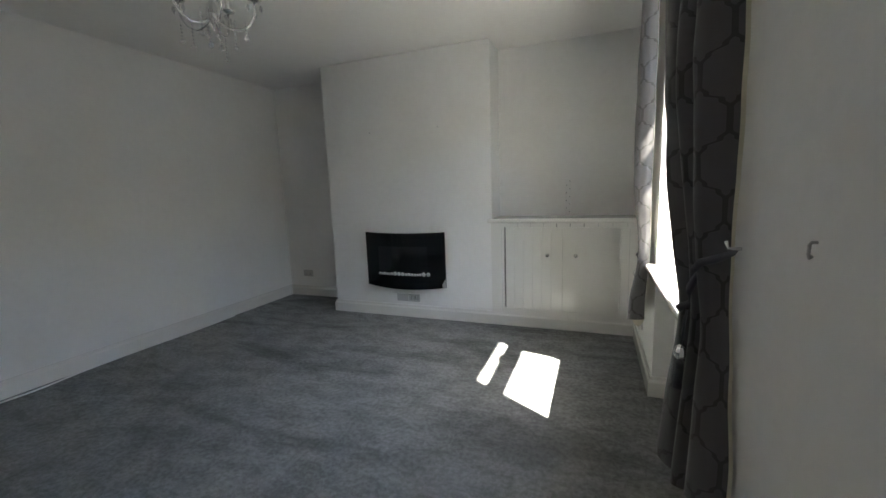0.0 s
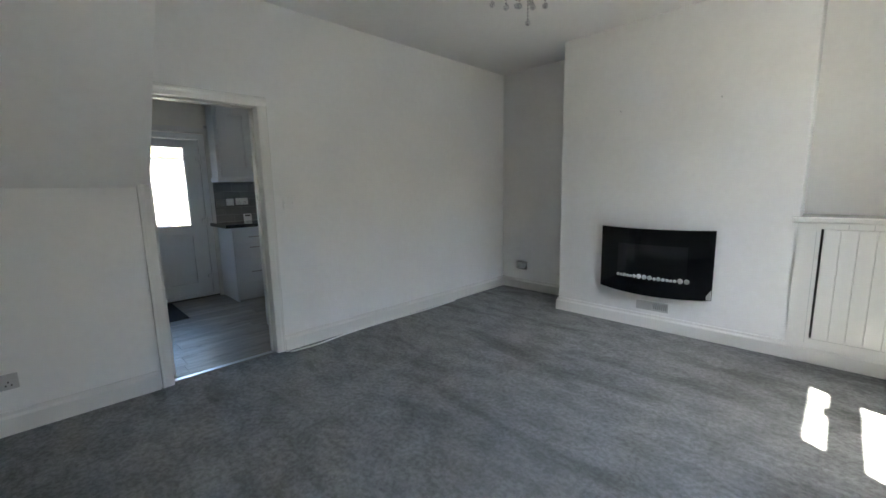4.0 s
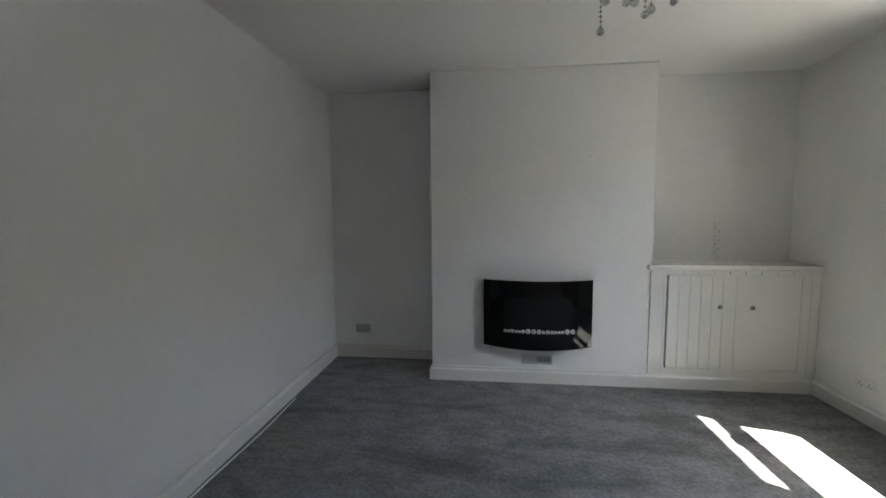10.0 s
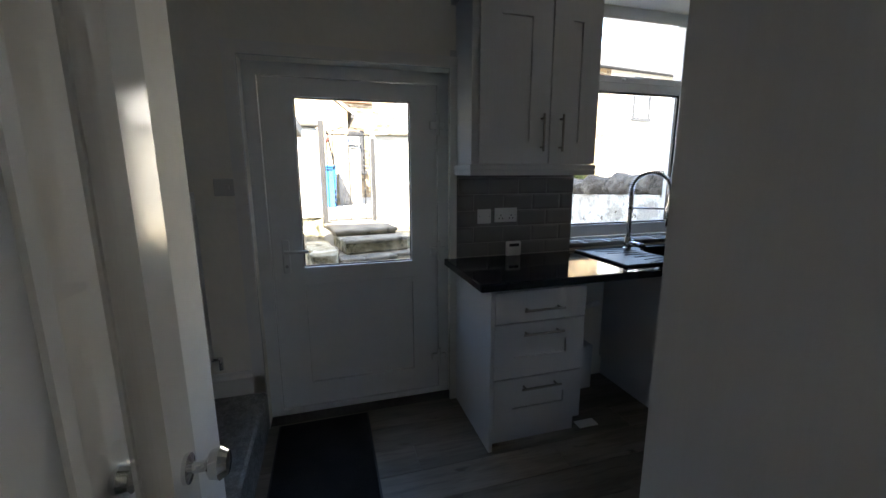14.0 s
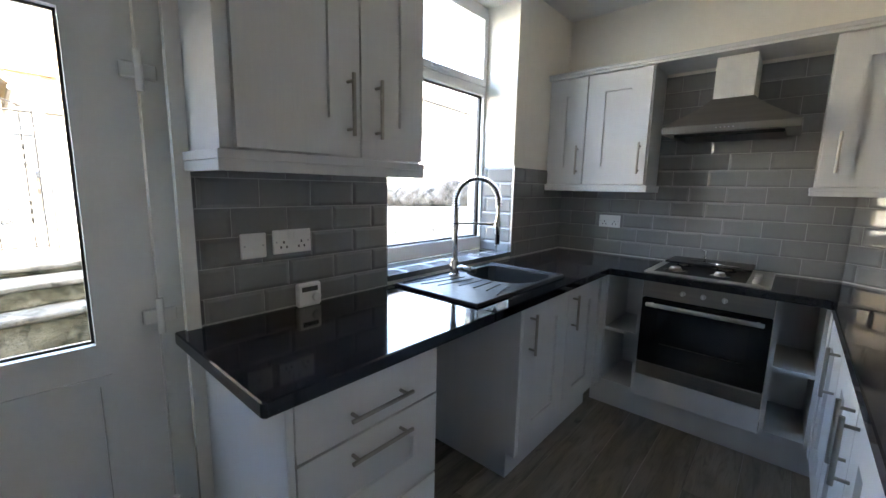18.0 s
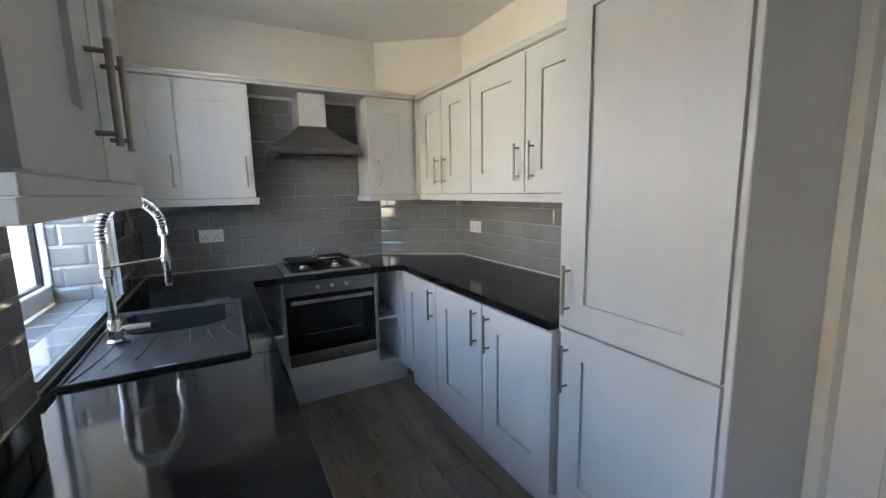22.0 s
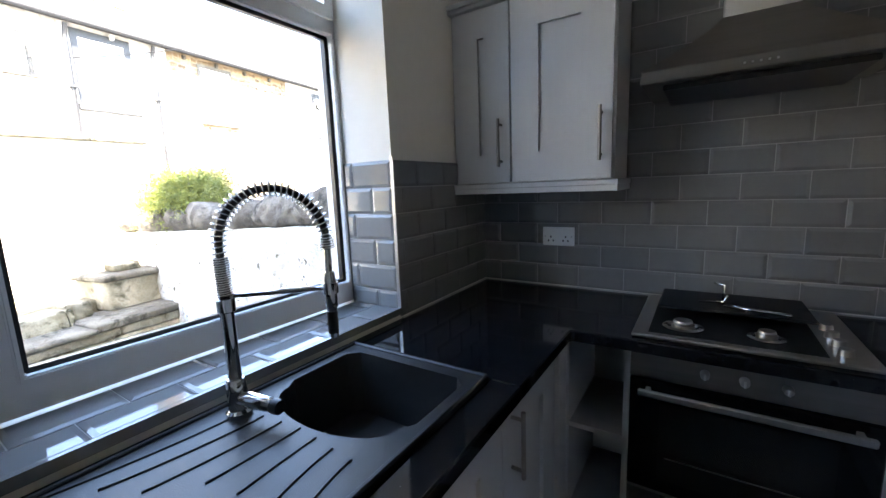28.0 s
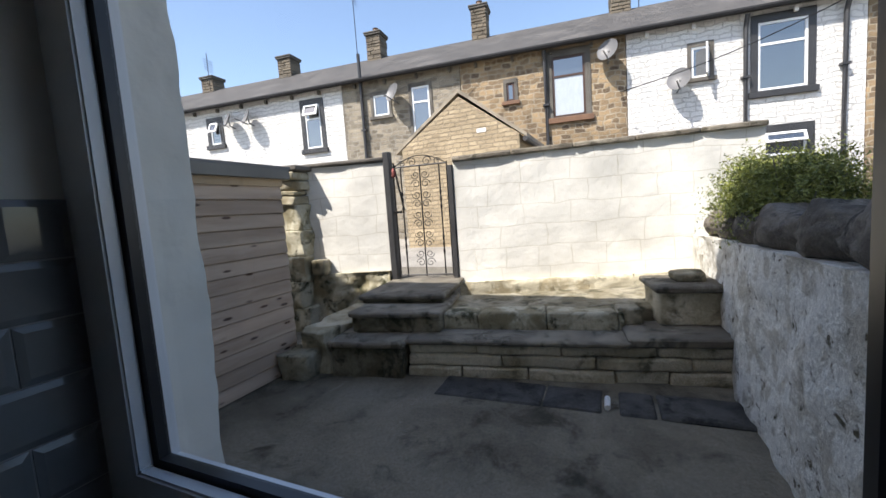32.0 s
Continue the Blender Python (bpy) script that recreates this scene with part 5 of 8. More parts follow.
wall_unit("wall_cabinet", "tall pale grey wall cabinet beside the kitchen window", 1.60, 2.325, 1.455, 2.29, -5.95, 0.258, 1, "y", [(1.632, 2.032, 1.982), (2.032, 2.325, 2.095)], pelmet=0.058, ends=(1.60,))
t = thing("boxed_duct", (-5.85, 1.95, 2.325), "painted boxed-in duct above the tall wall cabinet", "boxing")
part("panel", box(-5.95, 1.63, 2.325, -5.74, 2.26, 2.53, 0.004), CAB, t)
wall_unit("wall_cabinet", "pale grey two-door wall cabinet in the window corner", -5.95, -5.28, 1.405, 2.105, 4.15, 0.265, -1, "x", [(-5.935, -5.676, -5.717), (-5.676, -5.285, -5.325)], cornice=False, ends=(-5.28,))
wall_unit("wall_cabinet", "narrow pale grey wall cabinet beside the hood", -4.51, -4.12, 1.405, 2.105, 4.15, 0.265, -1, "x", [(-4.507, -4.155, -4.448)], cornice=False, ends=(-4.51,))
for u0, u1, ds in ((2.13, 3.14, [(2.13, 2.637, 2.572), (2.637, 3.145, 2.685)]), (3.14, 3.885, [(3.145, 3.522, 3.467), (3.522, 3.88, 3.572)])):
    wall_unit("wall_cabinet", "pale grey two-door wall cabinet over the long worktop", u0, u1, 1.405, 2.105, -3.79, 0.29, -1, "y", ds, cornice=False, group="wall cabinets on the inner wall")
bm = box(-5.95, 3.85, 2.105, -4.06, 4.15, 2.122, 0.003)
box(-5.95, 3.845, 2.122, -4.05, 3.90, 2.142, 0.003, bm)
box(-4.135, 2.13, 2.107, -4.10, 3.85, 2.14, 0.003, bm)
tagged(part("cabinet_cornice", bm, CAB), "continuous pale grey cornice over the wall cabinets", "cornice")
lt = thing("under_cabinet_lights", (-4.0, 3.6, 1.36), "row of small white lights under the wall cabinets", "cabinet lights")
for y in (3.20, 3.42, 3.62, 3.80):
    part("light_puck", lathe([(0.0, 0), (0.025, 0), (0.025, -0.012), (0.0, -0.012)], (-4.02, y, 1.40), "z", 14), SOCKET, lt, smooth=40)

f1 = thing("corner_post", (-4.10, 3.88, 1.405), "pale grey corner post between the wall cabinets", "cabinet trim")
part("post", box(-4.128, 3.862, 1.36, -4.072, 3.91, 2.106, 0.002), CAB, f1)
for xa, xb in ((-4.390, -4.348), (-5.432, -5.392)):
    f1 = thing("corner_post", ((xa + xb) / 2, 3.66, 0.14), "pale grey corner post beside the open shelves", "cabinet trim", "corner posts of the base units")
    part("post", box(xa, 3.602, 0.14, xb, 3.69, 0.868, 0.002), CAB, f1)

# worktop with a sink cut-out
wt = thing("worktop", (-5.66, 2.8, 0.87), "glossy black speckled worktop round three sides", "worktop")


def edge_slab(outline, z0, z1):
    return prism(outline, "z", z0, z1, 0.004)


part("window_run", edge_slab([(-5.95, 1.53), (-5.362, 1.53), (-5.355, 1.538), (-5.355, 2.398), (-5.95, 2.398)], 0.87, 0.91), WORKTOP, wt)
part("front_strip", edge_slab([(-5.442, 2.398), (-5.355, 2.398), (-5.355, 3.165), (-5.442, 3.165)], 0.87, 0.91), WORKTOP, wt)
part("back_strip", edge_slab([(-5.95, 2.398), (-5.915, 2.398), (-5.915, 3.165), (-5.95, 3.165)], 0.87, 0.91), WORKTOP, wt)
part("hob_run", edge_slab([(-5.95, 3.165), (-5.355, 3.165), (-5.355, 3.592), (-5.347, 3.60), (-4.425, 3.60), (-4.40, 3.575), (-4.40, 3.50), (-3.79, 3.50), (-3.79, 3.735), (-4.336, 4.15), (-5.95, 4.15)], 0.87, 0.91), WORKTOP, wt)
part("inner_run", edge_slab([(-4.40, 2.13), (-3.79, 2.13), (-3.79, 3.50), (-4.40, 3.50)], 0.87, 0.91), WORKTOP, wt)

# sink
s = thing("kitchen_sink", (-5.69, 2.8, 0.91), "black composite sink with a ribbed drainer", "sink")
COMPOSITE = material("black_composite", (0.02, 0.021, 0.023), 0.38, vary=0.3, scale=40, bump=0.1, bump_scale=400)
x0, x1, y0, y1, zt = -5.915, -5.442, 2.398, 3.165, 0.918
bx0, bx1, by0, by1 = -5.875, -5.478, 2.785, 3.118
out = []
for k in range(25):
    a = math.pi * k / 24
    out.append((bx0 + 0.02 + (bx1 - bx0 - 0.04) * (1 - math.cos(a)) / 2, by0 + 0.09 - 0.09 * math.sin(a)))
hole = out + [(bx1, by0 + 0.12), (bx1, by1 - 0.03), (bx1 - 0.03, by1), (bx0 + 0.03, by1), (bx0, by1 - 0.03), (bx0, by0 + 0.12)]
bm = bmesh.new()
def loop(points, z):
    return [bm.verts.new((x, y, z)) for x, y in points]
rim = [(x0, y0), (x1, y0), (x1, y1), (x0, y1)]
top, inner = loop(rim, zt), loop(hole, zt)
edges = [bm.edges.new((r[i], r[(i + 1) % len(r)])) for r in (top, inner) for i in range(len(r))]
bmesh.ops.triangle_fill(bm, use_beauty=True, use_dissolve=False, edges=edges)
low = loop([((x - (bx0 + bx1) / 2) * 0.94 + (bx0 + bx1) / 2, (y - (by0 + by1) / 2) * 0.94 + (by0 + by1) / 2) for x, y in hole], 0.735)
n = len(hole)
for i in range(n):
    bm.faces.new((inner[i], inner[(i + 1) % n], low[(i + 1) % n], low[i]))
bm.faces.new(low)
base = loop(rim, 0.905)
for i in range(4):
    bm.faces.new((top[i], base[i], base[(i + 1) % 4], top[(i + 1) % 4]))
bmesh.ops.recalc_face_normals(bm, faces=bm.faces)
part("bowl_and_drainer", bm, COMPOSITE, s)
bm = box(x0, y0, zt - 0.002, x1, y0 + 0.012, zt + 0.006, 0.003)
box(x1 - 0.012, y0, zt - 0.002, x1, y1, zt + 0.006, 0.003, bm)
box(x0, y1 - 0.012, zt - 0.002, x1, y1, zt + 0.006, 0.003, bm)
box(x0, y0, zt - 0.002, x0 + 0.012, y1, zt + 0.006, 0.003, bm)
part("rim", bm, COMPOSITE, s)
for k in range(7):
    xa, xb, yb = -5.845 + 0.055 * k, -5.905 + 0.072 * k, (2.405, 2.50, 2.53, 2.59, 2.61, 2.62, 2.60)[k]
    pts = [(xa + (xb - xa) * (q / 10) ** 1.7, 2.775 - 0.02 * abs(k - 3) * 0.3 + (yb - 2.775) * q / 10, zt + 0.0004) for q in range(11)]
    part("drainer_groove", tube(pts, 0.0028, 6), COMPOSITE, s, smooth=True)
part("badge", box(-5.70, 2.405, zt, -5.645, 2.425, zt + 0.0015), SOCKET, s, "small pale maker's badge")
part("waste", lathe([(0.0, 0.004), (0.03, 0.004), (0.042, 0.001), (0.0, 0.0)], (-5.69, 2.98, 0.735), sides=20), CHROME, s, "chrome waste", smooth=40)


def spring_tap():
    x, y = -5.845, 2.742
    t = thing("kitchen_tap", (x, y, 0.918), "tall chrome spring-neck kitchen tap", "tap")
    part("base", lathe([(0.0, 0), (0.027, 0), (0.027, 0.01), (0.021, 0.016), (0.021, 0.075), (0.017, 0.085), (0.0, 0.085)], (x, y, 0.918), sides=20), CHROME, t, smooth=40)
    part("column", lathe([(0.014, 0.08), (0.014, 0.235), (0.019, 0.238), (0.019, 0.265), (0.012, 0.27), (0.0, 0.27)], (x, y, 0.918), sides=16), CHROME, t, smooth=40)
    # handle on the side
    a, d = Vector((x + 0.012, y, 0.962)), Vector((0.97, 0.22, -0.06)).normalized()
    lever = part("lever", tube([a + d * k for k in (0.0, 0.012, 0.03, 0.06, 0.085, 0.09)], 0.017, 14, radii=[0.011, 0.015, 0.0175, 0.0165, 0.015, 0.012]), CHROME, t, smooth=40)
    part("lever_tip", tube([a + d * k for k in (0.088, 0.095, 0.108, 0.113)], 0.016, 14, radii=[0.0155, 0.0168, 0.016, 0.011]), BLACK, lever, "black lever tip", smooth=40)
    # hose arch toward the bowl
    dx, dy = 0.155, 0.15
    z1, zc, ze = 1.19, 1.297, 1.205
    pts = [(x, y, z1 + (zc - z1) * k / 6) for k in range(7)]
    R = math.hypot(dx, dy) / 2
    for k in range(1, 25):
        a = math.pi * k / 24
        s_ = (1 - math.cos(a)) / 2
        pts.append((x + dx * s_, y + dy * s_, zc + R * 1.05 * math.sin(a)))
    pts += [(x + dx, y + dy, zc - (zc - ze - 0.07) * k / 4) for k in range(1, 5)]
    part("hose", tube(pts, 0.0085, 10), BLACK, t, "black rubber hose", smooth=True)
    # spring
    P = [Vector(p) for p in pts]
    L = [0.0]
    for a, b in zip(P, P[1:]):
        L.append(L[-1] + (b - a).length)
    turns = 52
    coil = []
    side = Vector((-dy, dx, 0)).normalized()
    for k in range(turns * 9 + 1):
        q = k / (turns * 9)
        s_ = L[-1] * float(np.interp(q, (0, 0.32, 0.90, 1.0), (0, 0.17, 0.94, 1.0)))
        j = max(0, min(len(L) - 2, int(np.searchsorted(L, s_)) - 1))
        f = (s_ - L[j]) / max(1e-6, L[j + 1] - L[j])
        p = P[j].lerp(P[j + 1], f)
        d = (P[j + 1] - P[j]).normalized()
        o = d.cross(side)
        a = 2 * math.pi * k / 9
        coil.append(p + 0.0165 * (math.cos(a) * side + math.sin(a) * o))
    part("spring", tube(coil, 0.0021, 5), CHROME, t, "chrome coil spring", smooth=True)
    ex, ey = x + dx, y + dy
    part("spray_pipe", tube([(ex, ey, ze + 0.075), (ex, ey, ze - 0.01)], 0.008, 10), CHROME, t, smooth=40)
    part("spray_head", lathe([(0.0, 0.03), (0.012, 0.03), (0.014, 0.0), (0.014, -0.05), (0.011, -0.055), (0.011, -0.12), (0.0, -0.122)], (ex, ey, ze - 0.01), sides=16), CHROME, t, smooth=40)
    part("spray_grip", lathe([(0.0122, 0.0), (0.0125, -0.05), (0.0, -0.05)], (ex, ey, ze - 0.07), sides=12), BLACK, t, smooth=40)
    part("holder_arm", tube([(x, y, 1.188), (ex, ey, 1.188)], 0.0055, 8), CHROME, t, smooth=40)
    part("holder_clip", lathe([(0.013, -0.012), (0.018, -0.012), (0.018, 0.012), (0.013, 0.012)], (ex, ey, 1.188), sides=14), CHROME, t, smooth=40)


spring_tap()

# hob
h = thing("gas_hob", (-4.89, 3.9, 0.91), "stainless steel four-burner gas hob with loose pan supports", "hob")
part("tray", box(-5.175, 3.63, 0.910, -4.61, 4.11, 0.922, 0.004), HOBSTEEL, h)
part("well", box(-5.13, 3.66, 0.9215, -4.71, 4.08, 0.9235), PANIRON, h)
for x, y, r in ((-5.04, 3.745, 0.045), (-4.83, 3.745, 0.036), (-5.04, 3.97, 0.033), (-4.83, 3.97, 0.045)):
    b = part("burner", lathe([(0.0, 0), (r * 0.72, 0), (r * 0.72, 0.012), (r * 0.6, 0.018), (0.0, 0.018)], (x, y, 0.9236), sides=20), OVENSTEEL, h, smooth=40)
    part("drip_ring", lathe([(r * 0.9, 0), (r * 1.25, 0.0), (r * 1.28, 0.003), (r * 1.0, 0.006), (r * 0.88, 0.002)], (x, y, 0.9236), sides=24), CHROME, b, "chrome drip ring", smooth=40)
    part("burner_cap", lathe([(0.0, 0), (r * 0.6, 0), (r * 0.56, 0.006), (0.0, 0.008)], (x, y, 0.9416), sides=20), STEEL, b, smooth=40)
part("support_plate", box(-5.12, 3.84, 0.952, -4.70, 4.09, 0.962, 0.005), PANIRON, h, "black pan support lying on the hob")
for pts in (((-4.93, 3.90, 0.966), (-4.76, 3.86, 0.966)), ((-4.92, 3.91, 0.966), (-4.76, 3.868, 0.966)), ((-4.93, 3.93, 0.962), (-4.93, 3.93, 1.03), (-4.96, 3.94, 1.035)), ((-5.0, 3.93, 0.966), (-4.93, 3.915, 0.975), (-4.92, 3.91, 1.0))):
    part("loose_wire", tube(pts, 0.004, 6), CHROME, h, smooth=True)
for y in (3.70, 3.77, 3.84, 3.91):
    k = part("control_knob", lathe([(0.0, 0), (0.017, 0), (0.015, 0.018), (0.0, 0.02)], (-4.672, y, 0.922), sides=16), STEEL, h, smooth=40)

# hood
hd = thing("cooker_hood", (-4.89, 4.0, 1.69), "stainless steel chimney cooker hood above the hob", "cooker hood")
part("lip", box(-5.19, 3.755, 1.685, -4.59, 4.145, 1.725, 0.003), HOODSTEEL, hd)
bm = bmesh.new()
rings = []
for k in range(7):
    q = k / 6
    f = 1 - (1 - q) ** 1.25
    xa, xb, ya, z = -5.19 + 0.205 * f, -4.59 - 0.205 * f, 3.755 + 0.135 * f, 1.725 + 0.15 * q
    rings.append([bm.verts.new(p) for p in ((xa, ya, z), (xb, ya, z), (xb, 4.145, z), (xa, 4.145, z))])
for lo, hi in zip(rings, rings[1:]):
    for i in range(4):
        bm.faces.new((lo[i], lo[(i + 1) % 4], hi[(i + 1) % 4], hi[i]))
bm.faces.new(rings[-1])
bmesh.ops.recalc_face_normals(bm, faces=bm.faces)
part("canopy", bm, HOODSTEEL, hd, smooth=30)
part("chimney", box(-4.98, 3.89, 1.875, -4.80, 4.145, 2.09, 0.002), PALESTEEL, hd, "pale steel chimney cover")
part("filter", box(-5.13, 3.79, 1.668, -4.65, 4.12, 1.685, 0.003), BLACK, hd)
for i in range(5):
    part("button", box(-4.932 + i * 0.018, 3.753, 1.702, -4.926 + i * 0.018, 3.756, 1.708, 0.001), GREYSOCK, hd)

# sockets and thermostat
socket("fused_switch", (-5.94, 1.775, 1.155), "+x", 0.086, 0.086, SOCKET, "white fused switch on the grey tiles", 1)
socket("wall_socket", (-5.94, 1.915, 1.16), "+x", 0.146, 0.086, SOCKET, "white double socket on the grey tiles", 2, 2)
socket("wall_socket", (-5.56, 4.14, 1.15), "-y", 0.146, 0.086, SOCKET, "white double socket beside the hob", 2, 2)
socket("wall_socket", (-3.80, 3.54, 1.15), "-x", 0.146, 0.086, SOCKET, "white double socket over the long worktop", 2, 2)
socket("light_switch", (-5.95, 0.42, 1.345), "+x", 0.146, 0.086, GREYSOCK, "wide switch beside the back door", 2)
socket("wall_socket", (-5.95, 1.60, 1.98 + 0.05), "+x", 0.07, 0.07, GREYSOCK, "small blank plate above the back door", 0)
th = thing("thermostat", (-5.92, 1.965, 0.91), "white room thermostat leaning on the worktop", "thermostat")
part("body", box(-5.925, 1.912, 0.911, -5.90, 2.008, 1.0, 0.006), SOCKET, th)
part("display", box(-5.9005, 1.928, 0.969, -5.8985, 1.992, 0.987), BLACK, th)
part("dial", lathe([(0.018, 0), (0.017, 0.008), (0.015, 0.010), (0.0, 0.010)], (-5.90, 1.985, 0.945), "x", 20), SOCKET, th, smooth=40)

# back door
bd = thing("door_2", (-6.09, 1.04, 0), "white half-glazed plastic back door, shut", "door", kind="structure")
part("door_frame", wall("x", -6.14, -6.05, 0.50, 1.585, -0.004, 1.97, [(0.565, 1.52, 0.03, 1.905)]), UPVC, bd)
leaf = part("leaf", wall("x", -6.125, -6.065, 0.568, 1.517, 0.033, 1.902, [(0.72, 1.375, 0.87, 1.825), (0.72, 1.375, 0.16, 0.77)]), UPVC, bd)
part("lower_panel", box(-6.105, 0.72, 0.16, -6.085, 1.375, 0.77), UPVC, leaf)
for z0, z1 in ((0.87, 1.825), (0.16, 0.77)):
    part("bead", wall("x", -6.085, -6.060, 0.705, 1.39, z0 - 0.015, z1 + 0.015, [(0.735, 1.36, z0 + 0.015, z1 - 0.015)]), UPVC, leaf)
part("gasket", wall("x", -6.10, -6.088, 0.73, 1.365, 0.88, 1.815, [(0.742, 1.353, 0.892, 1.803)]), BLACK, leaf)
pn = part("pane", box(-6.098, 0.72, 0.87, -6.09, 1.375, 1.825), GLASS, leaf)
pn.visible_shadow = False
bm = box(-6.065, 0.625, 0.86, -6.055, 0.665, 1.05, 0.004)
tube([(-6.06, 0.645, 0.985), (-6.02, 0.645, 0.985), (-6.015, 0.66, 0.985), (-6.015, 0.765, 0.985)], 0.009, 8, bm)
part("door_handle", bm, UPVC, leaf, "white lever handle", smooth=40)
part("key_cylinder", lathe([(0.009, 0), (0.009, 0.012), (0.0, 0.012)], (-6.056, 0.645, 0.90), "x", 10), STEEL, leaf, smooth=40)
for z in (0.22, 0.92, 1.66):
    b = part("hinge", box(-6.066, 1.475, z, -6.04, 1.565, z + 0.045, 0.004), UPVC, bd)
    part("hinge_pin", tube([(-6.045, 1.52, z - 0.035), (-6.045, 1.52, z + 0.08)], 0.011, 10), UPVC, b, smooth=40)
struct("trim_back_door", wall("x", -5.95, -5.93, 0.44, 1.60, 0.0, 2.03, [(0.50, 1.56, -0.1, 1.97)]), GLOSSW, "white painted trim round the back door", "trim")
mt = thing("door_mat", (-5.5, 0.8, 0), "charcoal rectangular door mat inside the back door", "mat")
part("mat_body", box(-5.92, 0.56, 0.0, -5.15, 1.035, 0.012, 0.004), MAT_M, mt)
part("edge", box(-5.93, 0.55, 0.0, -5.14, 1.045, 0.006, 0.002), BLACK, mt)
mt = thing("papers", (-5.62, 2.2, 0), "small folded leaflet on the floor by the drawer unit", "leaflet")
part("sheet", box(-5.50, 2.17, 0.0, -5.44, 2.29, 0.006, 0.001), SOCKET, mt)

# stairs and landing
st = thing("staircase", (-4.6, 0.05, 0), "carpeted stair rising from a low landing", "staircase")
part("landing", box(-5.95, -0.40, 0.0, -4.95, 0.50, 0.225, 0.012), CARPET, st, "carpeted landing step")
for i in range(6):
    part("tread", box(-4.95 + i * 0.2, -0.40, 0.0 if i < 3 else 0.2 * i, -4.75 + i * 0.2, 0.44, 0.225 + 0.2 * (i + 1), 0.01), CARPET, st)
radiator("radiator", "white ribbed radiator above the carpeted landing", "y", -0.36, 0.265, -5.95, 1, 0.44, 1.32)
pl = thing("pendant_light", (-4.75, 2.9, KCZ), "small chrome ceiling light fitting", "ceiling light")
part("base", lathe([(0.0, 0), (0.045, 0), (0.045, -0.012), (0.02, -0.02), (0.0, -0.02)], (-4.35, 2.95, KCZ), sides=20), SOCKET, pl, smooth=40)
part("spot", lathe([(0.0, -0.02), (0.02, -0.02), (0.028, -0.055), (0.0, -0.055)], (-4.35, 2.95, KCZ), sides=16), CHROME, pl, smooth=40)

# back yard
GZ = 0.15
struct("ground", box(-120, -120, -0.5, -6.36, 120, GZ - 0.002), YARDFLOOR, "stained concrete yard and back lane", "ground")


def rough_block(name, corners, z0, z1, mat, parent, cuts=3, amp=0.012, label="", lift=None):
    """A stone block on a plan outline, with uneven faces."""
    bm = prism(corners, "z", z0, z1, 0.012)
    bmesh.ops.subdivide_edges(bm, edges=bm.edges[:], cuts=cuts, use_grid_fill=True)
    for v in bm.verts:
        d = noise.noise_vector(v.co * 5.0)
        v.co += Vector((d.x, d.y, d.z * 0.5)) * amp
        if lift:
            v.co.z += lift(v.co.x, v.co.y)
    return part(name, bm, mat, parent, label, smooth=45)


def frame_at(origin, angle):
    """A plan frame: u runs along, w runs back from the house."""
    c, s = math.cos(radians(angle)), math.sin(radians(angle))
    return lambda u, w: (origin[0] - s * u - c * w, origin[1] + c * u - s * w)


# terraced planter and steps
F = frame_at((-8.53, 1.64), 9.5)
pl = thing("stone_planter", (*F(0.8, 0.2), GZ), "two-tier stone planter with a dark capping slab", "planter")
rng = random.Random(3)
for row, (z0, z1) in enumerate(((GZ - 0.02, 0.23), (0.23, 0.325), (0.325, 0.405))):
    u = 0.0
    while u < 2.33:
        L = rng.uniform(0.35, 0.75)
        u1 = min(2.36, u + L)
        j = rng.uniform(-0.012, 0.012) - 0.01 * (2 - row)
        rough_block("stone", [F(u + 0.004, j), F(u1 - 0.004, j), F(u1 - 0.004, 0.30), F(u + 0.004, 0.30)], z0 + 0.003, z1 - 0.003, PLANTER, pl, 4, 0.022)
        u = u1
rough_block("capping_slab", [F(-0.02, -0.045), F(1.66, -0.045), F(1.66, 0.26), F(-0.02, 0.26)], 0.405, 0.445, STEPSTONE, pl, 4, 0.008, "dark flat capping slab")
u = 0.02
while u < 1.62:
    u1 = min(1.66, u + rng.uniform(0.3, 0.6))
    rough_block("upper_stone", [F(u + 0.004, 0.27), F(u1 - 0.004, 0.27), F(u1 - 0.004, 0.50), F(u + 0.004, 0.50)], 0.35, 0.575, MOSSFOOT, pl, 5, 0.03)
    u = u1
rough_block("soil", [F(0.0, 0.50), F(2.3, 0.50), F(2.3, 1.4), F(0.0, 1.0)], 0.2, 0.56, MOSSY, pl, 8, 0.06, "mossy earth behind the stones")
rough_block("corner_slab", [F(1.64, -0.03), F(2.36, -0.03), F(2.36, 0.42), F(1.64, 0.42)], 0.405, 0.47, STEPSTONE, pl, 3, 0.01)
rough_block("corner_block", [F(1.92, 0.30), F(2.36, 0.30), F(2.36, 0.75), F(1.92, 0.75)], 0.47, 0.72, PLANTER, pl, 4, 0.02)
rough_block("corner_cap", [F(1.88, 0.26), F(2.38, 0.26), F(2.38, 0.78), F(1.88, 0.78)], 0.72, 0.77, STEPSTONE, pl, 3, 0.01)
rough_block("loose_stone", [F(1.62, 0.30), F(1.80, 0.30), F(1.80, 0.46), F(1.62, 0.46)], 0.47, 0.60, MOSSY, pl, 3, 0.035)
rough_block("loose_stone", [F(2.05, 0.45), F(2.3, 0.45), F(2.3, 0.6), F(2.05, 0.6)], 0.77, 0.84, MOSSY, pl, 3, 0.04)

